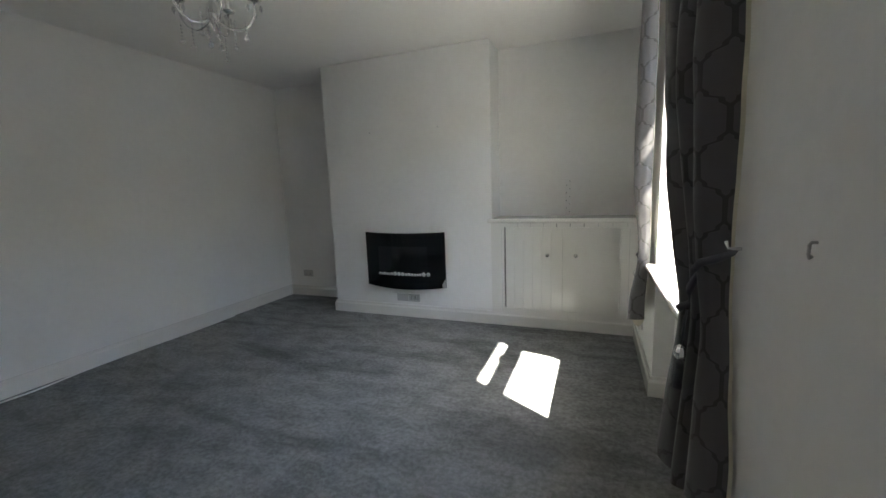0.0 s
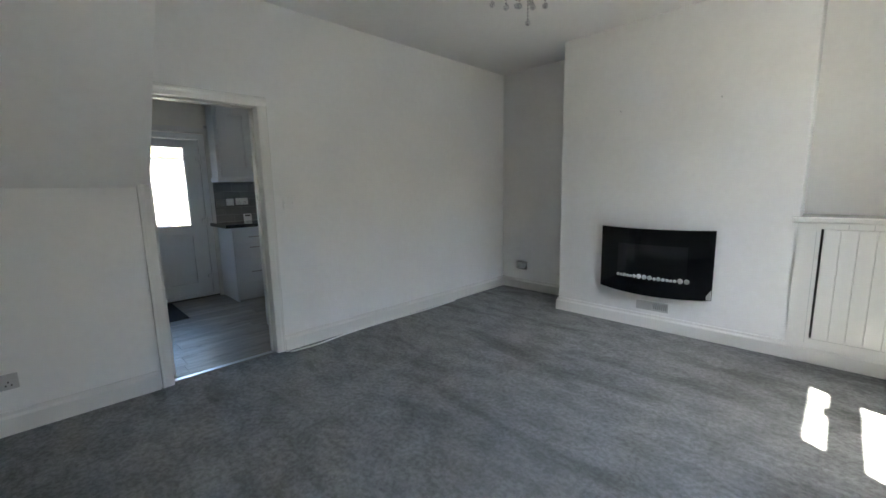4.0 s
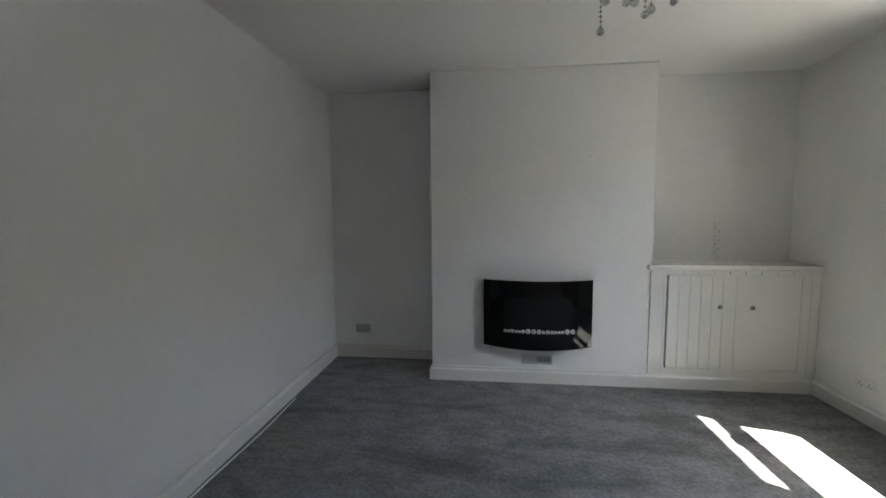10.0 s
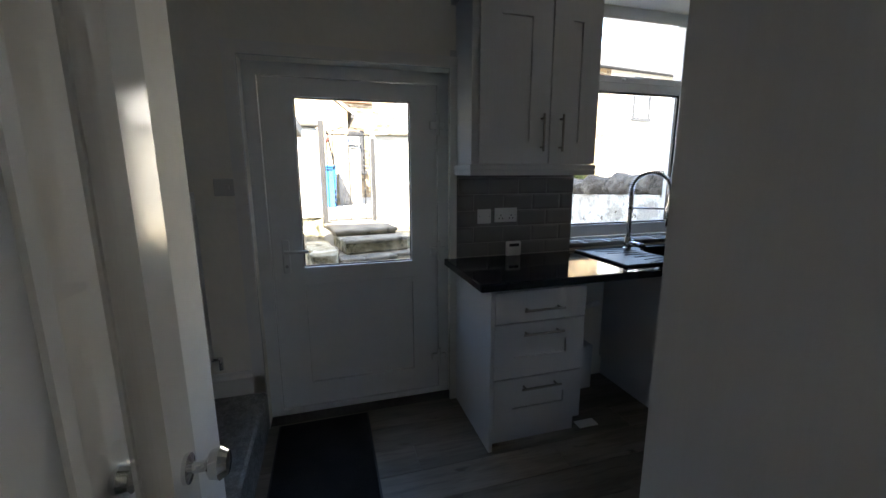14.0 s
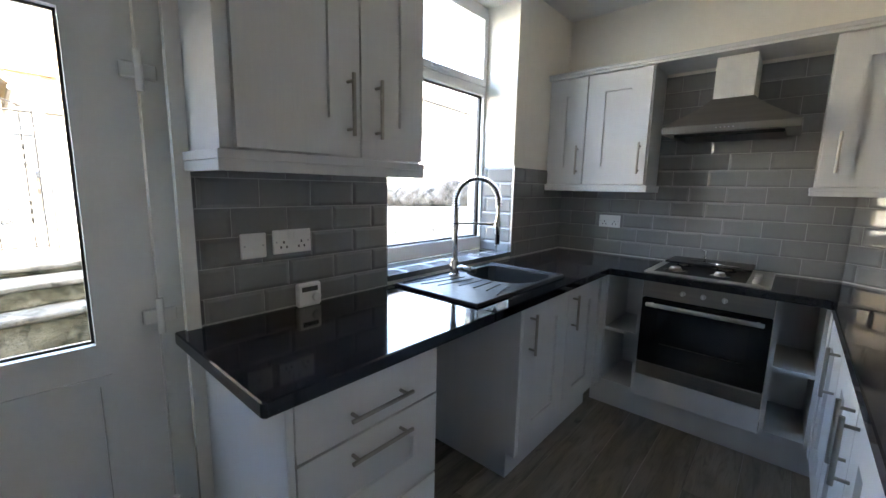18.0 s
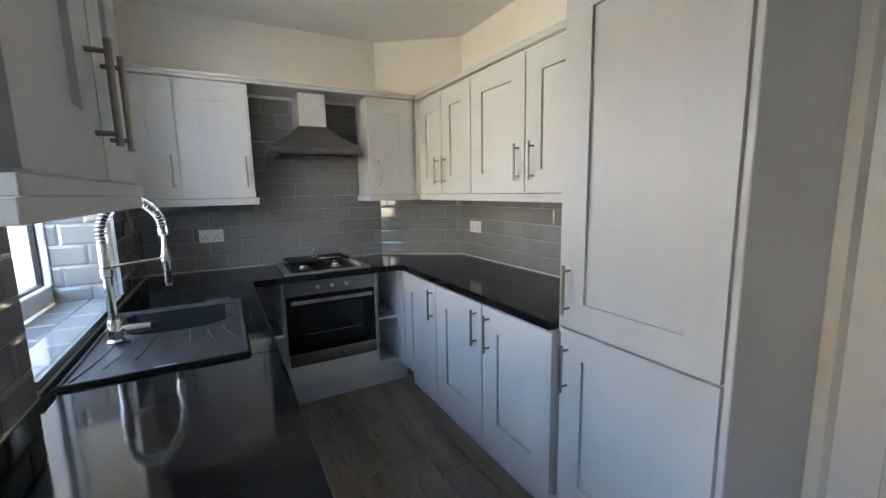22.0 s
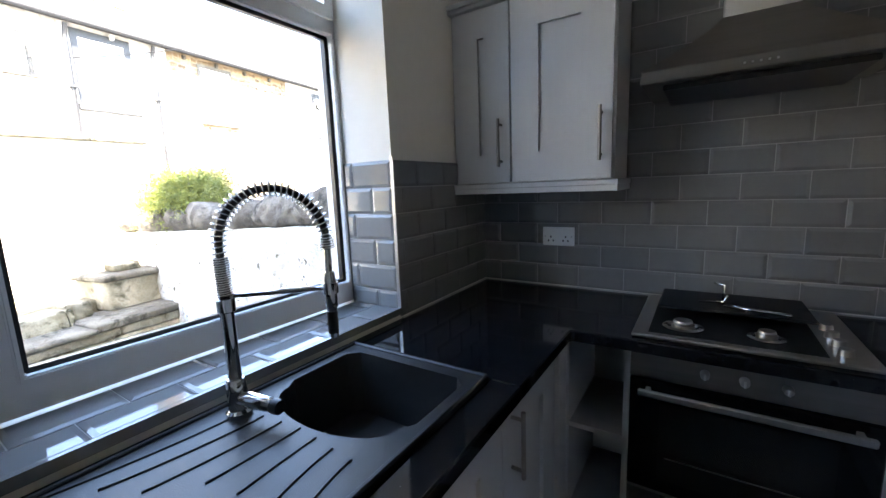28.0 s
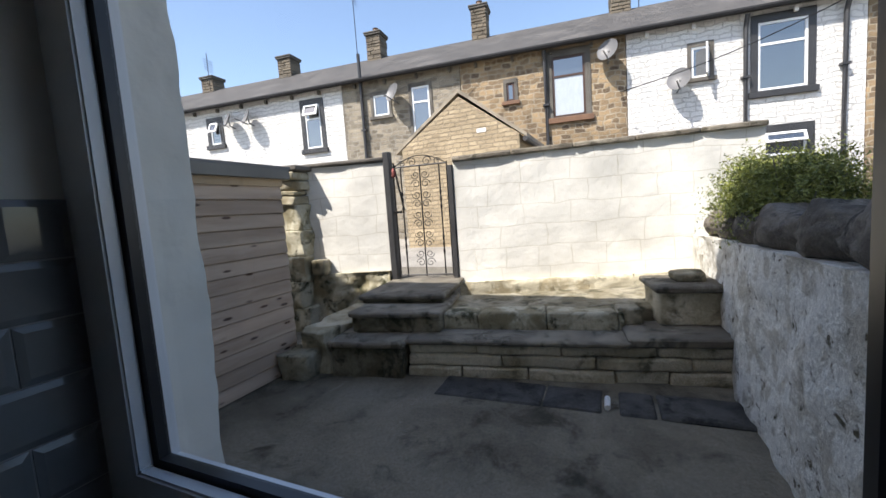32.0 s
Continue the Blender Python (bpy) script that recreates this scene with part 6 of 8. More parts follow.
st = thing("yard_steps", (*F(-0.3, 0.2), GZ), "worn stone steps up to the yard gate", "steps")
for i, (u0, u1, w0, w1, z) in enumerate(((-0.66, 0.0, -0.12, 0.6, 0.44), (-0.58, 0.26, 0.12, 0.9, 0.62), (-0.62, 0.22, 0.44, 1.5, 0.70))):
    z0 = (GZ - 0.02, 0.44, 0.62)[i]
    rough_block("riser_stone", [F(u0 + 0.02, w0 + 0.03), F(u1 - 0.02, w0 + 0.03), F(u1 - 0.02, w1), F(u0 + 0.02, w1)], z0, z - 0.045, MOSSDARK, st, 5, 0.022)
    rough_block("tread", [F(u0, w0), F(u1, w0), F(u1, w1), F(u0, w1)], z - 0.045, z, STEPSTONE, st, 5, 0.014, "worn stone tread")
rough_block("side_kerb", [F(-0.97, -0.05), F(-0.68, -0.05), F(-0.62, 0.95), F(-0.95, 0.95)], GZ - 0.02, 0.5, MOSSY, st, 6, 0.06)
rough_block("side_stone", [F(-1.05, -0.22), F(-0.80, -0.22), F(-0.78, 0.1), F(-1.05, 0.1)], GZ - 0.02, 0.36, MOSSY, st, 3, 0.04)

# gate wall
G = frame_at((-9.85, 1.60), 18.5)
gw = thing("gate_wall", (*G(1.3, 0.1), GZ), "whitewashed yard wall with a dark coping", "wall")
def wavy_wall(name, fr, u0, u1, w0, w1, z0, z1, z1b, mat, parent, amp=0.014, nu=36, nz=22):
    bm = bmesh.new()
    rows = []
    for j in range(nz + 1):
        row = []
        for i in range(nu + 1):
            u = u0 + (u1 - u0) * i / nu
            top = z1 + (z1b - z1) * i / nu
            z = z0 + (top - z0) * j / nz
            x, y = fr(u, w0)
            p = Vector((x, y, z))
            k = 0.25 if j in (0, nz) or i in (0, nu) else 1.0
            dd = fr(0, 1)
            n0 = Vector((dd[0] - fr(0, 0)[0], dd[1] - fr(0, 0)[1], 0))
            p -= n0 * (noise.noise(p * 2.2) * amp * 1.4 + noise.noise(p * 9.0) * amp * 0.6 + noise.noise(p * 21.0) * amp * 0.3) * k
            row.append(bm.verts.new(p))
        rows.append(row)
    for a, b in zip(rows, rows[1:]):
        for i in range(nu):
            bm.faces.new((a[i], a[i + 1], b[i + 1], b[i]))
    back = [[bm.verts.new((*fr(u, w1), z)) for u, z in ((u0, z0), (u1, z0), (u1, z1b), (u0, z1))]]
    q = back[0]
    bm.faces.new(q[::-1])
    bm.faces.new([q[0], q[3]] + [r[0] for r in rows[::-1]])
    bm.faces.new([q[2], q[1]] + [r[-1] for r in rows])
    bm.faces.new([q[3], q[2]] + rows[-1][::-1])
    bmesh.ops.recalc_face_normals(bm, faces=bm.faces)
    return part(name, bm, mat, parent, smooth=50)
wavy_wall("rendered_face", G, 0.0, 3.13, 0.0, 0.2, 0.652, 1.96, 2.065, WHITEBLOCK, gw)
wavy_wall("wall_foot", G, 0.0, 3.13, -0.05, 0.22, GZ, 0.652, 0.652, FOOTWASH, gw, 0.03)
for i in range(5):
    a, b = i * 0.63, (i + 1) * 0.63 - 0.008
    rough_block("coping", [G(a, -0.04), G(b, -0.04), G(b, 0.24), G(a, 0.24)], 1.955, 2.01, STEPSTONE, gw, 3, 0.010, lift=lambda x, y: 0.0335 * ((x + 9.85) * -math.sin(radians(18.5)) + (y - 1.60) * math.cos(radians(18.5))))
# left of the gate
GL = frame_at((-9.72, 0.755), 14.0)
gl = thing("gate_wall", (*GL(-0.5, 0.1), GZ), "short whitewashed wall beside the gate on a rubble foot", "wall")
wavy_wall("rendered_face", GL, -1.3, 0.05, 0.0, 0.2, 0.80, 2.05, 2.03, WHITEBLOCK, gl, nu=16)
rough_block("coping", [GL(-1.3, -0.03), GL(0.06, -0.03), GL(0.06, 0.23), GL(-1.3, 0.23)], 2.045, 2.09, CAPSTONE, gl, 3, 0.006)
wavy_wall("rubble_foot", GL, -1.3, 0.04, -0.06, 0.2, GZ - 0.02, 0.80, 0.80, MOSSFOOT, gl, 0.055, 40, 26)
rough_block("foot_stone", [GL(-0.86, -0.16), GL(-0.70, -0.16), GL(-0.70, 0.0), GL(-0.86, 0.0)], 0.80, 0.98, MOSSY, gl, 4, 0.035)
# rubble pillar behind the shed
rp = thing("rubble_pillar", (-9.5, -0.4, GZ), "broken dry-stone pillar behind the shed", "pillar")
z = GZ - 0.02
rng = random.Random(5)
while z < 2.0:
    h = rng.uniform(0.05, 0.12) if z > 1.45 else 0.3
    j = [rng.uniform(-0.05, 0.05) for _ in range(4)]
    rough_block("rubble_stone", [(-9.28 + j[0], -0.8), (-9.30 + j[1], -0.10 + j[2] * 0.8), (-9.7, -0.12 + j[3] * 0.8), (-9.7, -0.8)], z, z + h - (0.008 if z > 1.45 else 0.0), MOSSY if z > 1.45 else MOSSFOOT, rp, 4 if z > 1.45 else 6, 0.045)
    z += h
rough_block("cap_stone", [(-9.24, -0.85), (-9.26, -0.03), (-9.75, -0.05), (-9.75, -0.85)], z, z + 0.06, CAPSTONE, rp, 3, 0.015)


def iron_gate():
    y0, y1 = 0.86, 1.55
    def X(y):
        return -9.75 - 0.16 * (y - y0)
    t = thing("iron_gate", (X(1.17), 1.17, 0.70), "black wrought-iron yard gate with scrolls, shut", "gate")
    z0, z1 = 0.72, 2.03
    part("post", box(X(y0) - 0.045, y0 - 0.05, 0.66, X(y0) + 0.04, y0 + 0.03, 2.14, 0.008), BLACKPAINT, t, "dark flaking gate post")
    part("post", box(X(y1) - 0.035, y1 - 0.01, 0.66, X(y1) + 0.035, y1 + 0.045, 1.93, 0.006), BLACKPAINT, t, "flaking black gate post")
    a, b = y0 + 0.055, y1 - 0.025
    at = lambda s: a + (b - a) * s
    for z in (z0 + 0.02, z1 - 0.07):
        part("rail", tube([(X(a), a, z), (X(b), b, z)], 0.010, 6), RUSTIRON, t)
    for i, s in enumerate((0.0, 0.14, 0.5, 0.86, 1.0)):
        y = at(s)
        top = z1 - 0.07 if i not in (0, 4) else z1 - 0.05
        q = part("bar", tube([(X(y), y, z0), (X(y), y, top)], 0.008, 6), RUSTIRON, t)
        if i in (1, 3):
            for zz in (1.0, 1.08, 1.16, 1.50, 1.58, 1.66):
                part("bar_knop", lathe([(0.006, -0.05), (0.014, 0), (0.006, 0.05)], (X(y), y, zz), "z", 8), RUSTIRON, q, smooth=True)
    yc = at(0.5)
    def scroll(cy, cz, r, turn, flip):
        pts = []
        for k in range(22):
            w = turn * k / 21
            q = r * (1 - 0.78 * k / 21)
            y = cy + flip * q * math.cos(w)
            pts.append((X(y), y, cz + q * math.sin(w)))
        part("scroll", tube(pts, 0.0045, 5), RUSTIRON, t, smooth=True)
    for cz in (0.88, 1.10, 1.32, 1.54, 1.76):
        for s in (-1, 1):
            scroll(yc + s * 0.055, cz, 0.052, 8.5, s)
            scroll(yc + s * 0.055, cz + 0.10, 0.048, -8.5, s)
    arch = [at(k / 12) for k in range(13)]
    part("arch", tube([(X(y), y, z1 - 0.07 + 0.11 * math.sin(math.pi * k / 12)) for k, y in enumerate(arch)], 0.006, 6), RUSTIRON, t, smooth=True)
    for s in (-1, 1):
        scroll(yc + s * 0.085, z1 - 0.03, 0.055, 9, s)
        scroll(yc + s * 0.20, z1 - 0.04, 0.04, 9, s)
    part("slanted_brace", tube([(X(a) + 0.01, a + 0.01, z1 - 0.02), (X(a + 0.1) + 0.01, a + 0.1, z1 - 0.55)], 0.011, 6), RUSTIRON, t)
    part("latch", box(X(a) - 0.01, a - 0.02, 1.45, X(a) + 0.02, a + 0.07, 1.475, 0.003), RUSTIRON, t)
    bm = bmesh.new()
    bmesh.ops.create_icosphere(bm, subdivisions=2, radius=0.03)
    for v in bm.verts:
        v.co = Vector((v.co.x * 0.5, v.co.y * 0.7, v.co.z * 1.6)) + noise.noise_vector(v.co * 40) * 0.02
        v.co += Vector((X(a) + 0.02, a + 0.01, 1.90))
    part("rag", bm, RAGRED, t, "faded red rag tied to the gate", smooth=True)


iron_gate()

# side wall
S = lambda u, w: (-6.36 - u, 3.86 + 0.01 * u + w)
sw = thing("side_wall", (-8.4, 4.1, GZ), "rough flaking whitewashed stone wall along the yard", "wall")
wavy_wall("rendered_face", lambda u, w: S(u, w), 4.21, 0.0, 0.0, 0.45, GZ - 0.05, 1.03, 1.22, FLAKEWASH, sw, 0.024, 130, 48)
rng = random.Random(9)
u = 0.2
while u < 3.4:
    L = rng.uniform(0.65, 0.95)
    bm = bmesh.new()
    bmesh.ops.create_icosphere(bm, subdivisions=4, radius=1.0)
    for v in bm.verts:
        v.co = Vector((v.co.x * L * 0.52, v.co.y * 0.21, max(-0.6, min(0.82, v.co.z)) * 0.15))
        v.co += noise.noise_vector(v.co * 5 + Vector((u, 0, 0))) * 0.045 + noise.noise_vector(v.co * 15 + Vector((u, 0, 0))) * 0.022 + noise.noise_vector(v.co * 40 + Vector((u, 0, 0))) * 0.008
    cx, cy = S(u + L / 2, 0.22)
    bmesh.ops.translate(bm, verts=bm.verts, vec=(cx, cy, 1.22 - 0.045 * u + 0.07))
    part("coping_boulder", bm, BOULDER, sw, "dark rounded coping stone", smooth=True)
    u += L * 0.62


def hedge(name, label, c, size, sprigs, seed):
    """A loose bush: many leafy sprigs that fan out from the middle, of uneven length."""
    rng = random.Random(seed)
    t = thing(name, (c[0], c[1], c[2] - size[2] * 0.7), label, "bush")
    bm = bmesh.new()
    for _ in range(sprigs):
        p = Vector((rng.uniform(-1, 1), rng.uniform(-1, 1), rng.uniform(-0.75, 1)))
        p = p.normalized() * rng.uniform(0.25, 0.75)
        base = Vector((c[0] + p.x * size[0], c[1] + p.y * size[1], c[2] + p.z * size[2]))
        way = (Vector((p.x * size[0], p.y * size[1], p.z * size[2])).normalized() + Vector((rng.gauss(0, 0.35), rng.gauss(0, 0.35), rng.gauss(0.45, 0.35)))).normalized()
        L = rng.uniform(0.10, 0.24) * (1 + 0.5 * noise.noise(p * 3 + Vector((seed, 0, 0))))
        for k in range(24):
            s = k / 23
            q = base + way * (L * s) + Vector((rng.gauss(0, 0.014), rng.gauss(0, 0.014), rng.gauss(0, 0.012) - 0.03 * s * s))
            r = rng.uniform(0.004, 0.0085)
            n = (way * 0.4 + Vector((rng.gauss(0, 1), rng.gauss(0, 1), rng.gauss(0.4, 0.8)))).normalized()
            a = n.orthogonal().normalized()
            b = n.cross(a)
            th = rng.uniform(0, 6.28)
            a, b = a * math.cos(th) + b * math.sin(th), b * math.cos(th) - a * math.sin(th)
            vs = [bm.verts.new(q + a * i * r * 1.9 + b * w * r + n * h * r) for i, w, h in ((-1, 0, 0), (0, -0.7, 0.25), (1, 0, 0), (0, 0.7, 0.25))]
            bm.faces.new((vs[0], vs[1], vs[2])), bm.faces.new((vs[0], vs[2], vs[3]))
    crown = part("crown", bm, LEAFVAR, t)
    crown["kind"] = "stuff"
    for k in range(16):
        a = k * 0.7
        p1 = (c[0] + size[0] * 0.7 * math.cos(a), c[1] + size[1] * 0.7 * math.sin(a), c[2] + size[2] * (0.3 + 0.5 * (k % 3) / 2))
        part("twig", tube([(c[0] + 0.1 * math.cos(a), c[1], c[2] - size[2] * 0.9), p1], 0.008, 5, radii=[0.012, 0.003]), GREYWOOD, t)


hedge("privet_bush", "small-leaved green bush growing over the wall", (-9.15, 4.22, 1.36), (0.74, 0.40, 0.32), 2100, 2)
hedge("privet_bush", "trailing green bush at the wall top", (-9.9, 4.3, 1.2), (0.45, 0.33, 0.26), 500, 8)

# shed
sh = thing("garden_shed", (-7.6, 0.0, GZ), "new pale softwood shed with horizontal boards", "shed")
part("carcass", box(-8.38, -1.0, GZ, -6.9, 0.58, 1.76), WOODNEW, sh)
nb = 14
for i in range(nb):
    z0 = GZ + 0.01 + i * (1.74 - GZ) / nb
    part("board", prism([(0.58, z0), (0.608, z0), (0.596, z0 + (1.74 - GZ) / nb - 0.012), (0.588, z0 + (1.74 - GZ) / nb - 0.004), (0.58, z0 + (1.74 - GZ) / nb - 0.004)], "x", -8.40, -6.88), SHEDBOARD, sh)
    part("end_board", prism([(-8.38, z0), (-8.404, z0), (-8.396, z0 + (1.74 - GZ) / nb - 0.004), (-8.38, z0 + (1.74 - GZ) / nb - 0.004)], "y", -1.0, 0.60), SHEDBOARD, sh)
part("top_rail", box(-8.41, 0.58, 1.74, -6.86, 0.615, 1.80), WOODNEW, sh, "bright new timber rail")
part("fascia", box(-8.46, 0.56, 1.80, -6.80, 0.66, 1.885, 0.004), GREYWOOD, sh, "grey weathered roof fascia")
part("roof", prism([(-1.1, 2.12), (0.66, 1.885), (0.66, 1.905), (-1.1, 2.14)], "x", -8.47, -6.79), ROOF, sh)

# drain trench and slabs
dr = thing("drain_cover", (-8.3, 2.7, GZ), "dark stone drain slabs along the planter foot", "drain")
D = frame_at((-8.33, 1.98), 2.0)
for u0, u1, z in ((0.0, 0.75, 0.004), (0.76, 1.12, 0.002), (1.22, 1.42, 0.006), (1.44, 1.95, 0.012)):
    rough_block("slab", [D(u0, -0.07), D(u1, -0.07), D(u1, 0.24), D(u0, 0.24)], GZ - 0.02, GZ + z + 0.006, TRENCH, dr, 3, 0.006)
rng = random.Random(6)
for i in range(10):
    rough_block("pebble", [D(1.12 + 0.02 * (i % 5), 0.03 * (i // 5)), D(1.14 + 0.02 * (i % 5), 0.03 * (i // 5)), D(1.14 + 0.02 * (i % 5), 0.02 + 0.03 * (i // 5)), D(1.12 + 0.02 * (i % 5), 0.02 + 0.03 * (i // 5))], GZ, GZ + 0.02, STONE, dr, 1, 0.004)
part("pale_pipe", tube([D(1.15, 0.1) + (GZ + 0.02,), D(1.15, -0.03) + (GZ + 0.02,)], 0.018, 8), SOCKET, dr, smooth=40)

# things beyond the gate
bn = thing("wheelie_bin", (-13.4, 0.86, 0.66), "blue wheelie bin in the back lane", "bin")
bmx = prism([(-13.65, 0.60), (-13.15, 0.60), (-13.15, 1.12), (-13.65, 1.12)], "z", 0.66, 1.55, 0.02)
for v in bmx.verts:
    k = 0.86 + 0.14 * (v.co.z - 0.66) / 0.89
    v.co.x, v.co.y = -13.4 + (v.co.x + 13.4) * k, 0.86 + (v.co.y - 0.86) * k
part("body", bmx, BLUEBIN, bn)
part("lid", box(-13.68, 0.58, 1.55, -13.12, 1.14, 1.61, 0.02), BLUEBIN, bn)
for y in (0.61, 1.07):
    part("wheel", lathe([(0.0, 0), (0.1, 0), (0.1, 0.04), (0.0, 0.04)], (-13.62, y, 0.76), "y", 16), TYRE, bn, smooth=40)
part("axle", tube([(-13.62, 0.62, 0.76), (-13.62, 1.1, 0.76)], 0.012, 8), STEEL, bn)
struct("back_lane", box(-16.8, -30, GZ - 0.01, -10.9, 40, 0.66), CONCRETE, "raised cobbled back lane", "lane")
yg = thing("yard_door", (-13.72, 1.45, 0.66), "weathered grey plank yard door across the lane", "gate")
for i in range(5):
    part("plank", box(-13.74, 1.18 + i * 0.108, 0.665, -13.71, 1.283 + i * 0.108, 2.0 - 0.02 * (i % 2), 0.004), GREYWOOD, yg)
for z in (0.9, 1.75):
    part("ledge", box(-13.77, 1.18, z, -13.74, 1.72, z + 0.1, 0.004), GREYWOOD, yg)

# honey-stone outbuilding with a gable
og = thing("outbuilding", (-15.5, 0.15, 0.66), "honey-coloured stone outbuilding with a gable end", "outbuilding")
part("walls", prism([(-1.2, 0.6), (1.45, 0.6), (1.45, 2.86), (0.22, 3.78), (-1.2, 2.86)], "x", -18.2, -13.8), ORANGEBRICK, og)
part("verge", prism([(-1.35, 2.78), (0.22, 3.86), (1.6, 2.78), (1.6, 2.86), (0.22, 3.94), (-1.35, 2.86)], "x", -18.3, -13.794), VERGESTONE, og, "stone verge and slates")
part("gutter", tube([(-13.72, 1.58, 2.74), (-18.2, 1.58, 2.74)], 0.05, 8), BLACKPAINT, og, smooth=40)
part("wall_plate", box(-13.805, 0.58, 2.99, -13.79, 0.78, 3.07, 0.004), SOCKET, og, "small white wall plate")

# terrace across the lane, in its own skewed frame
TH = Matrix.Translation((-18.7, 1.4, 0)) @ Matrix.Rotation(radians(7.35), 4, "Z")


def far(bm):
    bm.transform(TH)
    return bm


EAVE = 6.1
spans = [(-40, -16.6, WHITESTONE, "white painted"), (-16.6, -7.12, WHITESTONE, "white painted"), (-7.12, -2.81, GREYSTONE, "grey-brown"), (-2.81, 2.11, BROWNSTONE, "brown"), (2.11, 7.61, WHITESTONE, "white painted"), (7.61, 12.5, BROWNSTONE, "brown"), (12.5, 40, WHITESTONE, "white painted")]
wins = {1: [(-13.27, -12.47, 4.54, 5.74, "black"), (-8.89, -7.91, 3.91, 5.82, "black"), (-11.9, -10.9, 1.2, 2.6, "black")],
        2: [(-6.03, -5.26, 4.77, 5.69, "grey"), (-4.61, -3.79, 3.98, 5.76, "grey")],
        3: [(-1.44, -1.00, 4.63, 5.40, "brown"), (-0.12, 1.14, 3.88, 6.0, "brown"), (-0.1, 0.9, 1.4, 2.9, "black")],
        4: [(3.65, 4.29, 4.52, 5.56, "open"), (5.14, 6.56, 3.88, 5.98, "black"), (5.24, 6.56, 2.15, 3.12, "black")],
        5: [(8.6, 9.9, 3.9, 5.9, "grey")], 0: [(-20.2, -19.0, 3.9, 5.8, "black"), (-25, -23.9, 3.9, 5.8, "black")], 6: [(14, 15.2, 3.9, 5.9, "black")]}
RISE, DEEP = 2.0, 3.5
for i, (a, b, mat, word) in enumerate(spans):
    hs = thing("terraced_house", TH @ Vector((-3.5, (a + b) / 2, 0.6)), word + " stone terraced house with a slate roof", "house", "terrace across the back lane")
    holes = [(w[0], w[1], w[2], w[3]) for w in wins[i]]
    part("wall", far(wall("x", -0.3, 0.0, a + 0.01, b - 0.01, 0.5, EAVE, holes)), mat, hs)
    # solid black block added in place of the unlit rooms
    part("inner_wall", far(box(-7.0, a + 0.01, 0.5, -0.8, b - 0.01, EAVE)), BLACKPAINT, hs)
    rf = part("roof", far(prism([(0.22, EAVE - 0.05), (-DEEP, EAVE + RISE), (-7.2, EAVE - 0.05), (-7.2, EAVE + 0.05), (-DEEP, EAVE + RISE + 0.12), (0.22, EAVE + 0.05)], "y", a, b)), ROOFFAR, hs, "grey slate roof")
    part("gutter", far(tube([(0.28, a, EAVE - 0.02), (0.28, b, EAVE - 0.02)], 0.075, 8)), GUTTER, hs, smooth=40)
    k = a + 0.5
    while k < b and i in (1, 2, 3, 4, 5):
        part("gutter_bracket", far(box(0.0, k, EAVE - 0.2, 0.12, k + 0.08, EAVE - 0.06)), SOCKET if i == 4 else CAPSTONE, hs)
        k += 1.15
    for (u0, u1, z0, z1, style) in wins[i]:
        sm = {"black": BLACKPAINT, "brown": CAPSTONE, "grey": CAPSTONE, "open": CAPSTONE}[style]
        t = 0.2 if style == "black" or (style == "brown" and z1 - z0 > 1) else 0.12
        w = part("window", far(wall("x", -0.06, 0.03, u0, u1, z0, z1, [(u0 + t * 0.8, u1 - t * 0.8, z0 + t * 0.8, z1 - t)])), sm, hs, "painted stone surround")
        iu0, iu1, iz0, iz1 = u0 + t * 0.8, u1 - t * 0.8, z0 + t * 0.8, z1 - t
        part("sill", far(box(-0.05, u0 - 0.06, z0 - 0.02, 0.1, u1 + 0.06, z0 + t * 0.7, 0.01)), BROWNLINTEL if style == "brown" else sm, w)
        tr = iz1 - (iz1 - iz0) * 0.32
        big = (iz1 - iz0) > 0.9
        fm = RUSTWOOD if style == "brown" else UPVC
        part("frame", far(wall("x", -0.05, 0.0, iu0, iu1, iz0, iz1, [(iu0 + 0.06, iu1 - 0.06, iz0 + 0.06, tr - 0.03), (iu0 + 0.06, iu1 - 0.06, tr + 0.03, iz1 - 0.06)] if big else [(iu0 + 0.06, iu1 - 0.06, iz0 + 0.06, iz1 - 0.06)])), fm, w)
        part("pane", far(box(-0.035, iu0 + 0.05, iz0 + 0.05, -0.025, iu1 - 0.05, iz1 - 0.05)), SKYGLASS, w)
        if style == "brown" and big:
            part("net_curtain", far(box(-0.024, iu0 + 0.06, iz0 + 0.06, -0.02, iu1 - 0.06, tr - 0.03)), NETCURTAIN, w, "pale net curtain")
        if style == "black" and (i, u0) != (4, 5.14):
            # top-hung sash pushed open
            lo = tr + 0.05 if big else (iz0 + iz1) / 2
            bm = wall("y", 0.0, 0.05, iu0 + 0.04, iu1 - 0.04, lo, iz1 - 0.03, [(iu0 + 0.10, iu1 - 0.10, lo + 0.06, iz1 - 0.09)])
            swing = Matrix.Translation((0.02, 0, iz1 - 0.03)) @ Matrix.Rotation(radians(-24), 4, "Y") @ Matrix.Translation((0, 0, 0.03 - iz1)) @ Matrix(((0, 1, 0, 0), (1, 0, 0, 0), (0, 0, 1, 0), (0, 0, 0, 1)))
            bm.transform(swing)
            bmesh.ops.recalc_face_normals(bm, faces=bm.faces)
            sash = part("open_sash", far(bm), UPVC, w)
            bm = box(iu0 + 0.09, 0.02, lo + 0.05, iu1 - 0.09, 0.03, iz1 - 0.08)
            bm.transform(swing)
            bmesh.ops.recalc_face_normals(bm, faces=bm.faces)
            part("pane", far(bm), SKYGLASS, sash)
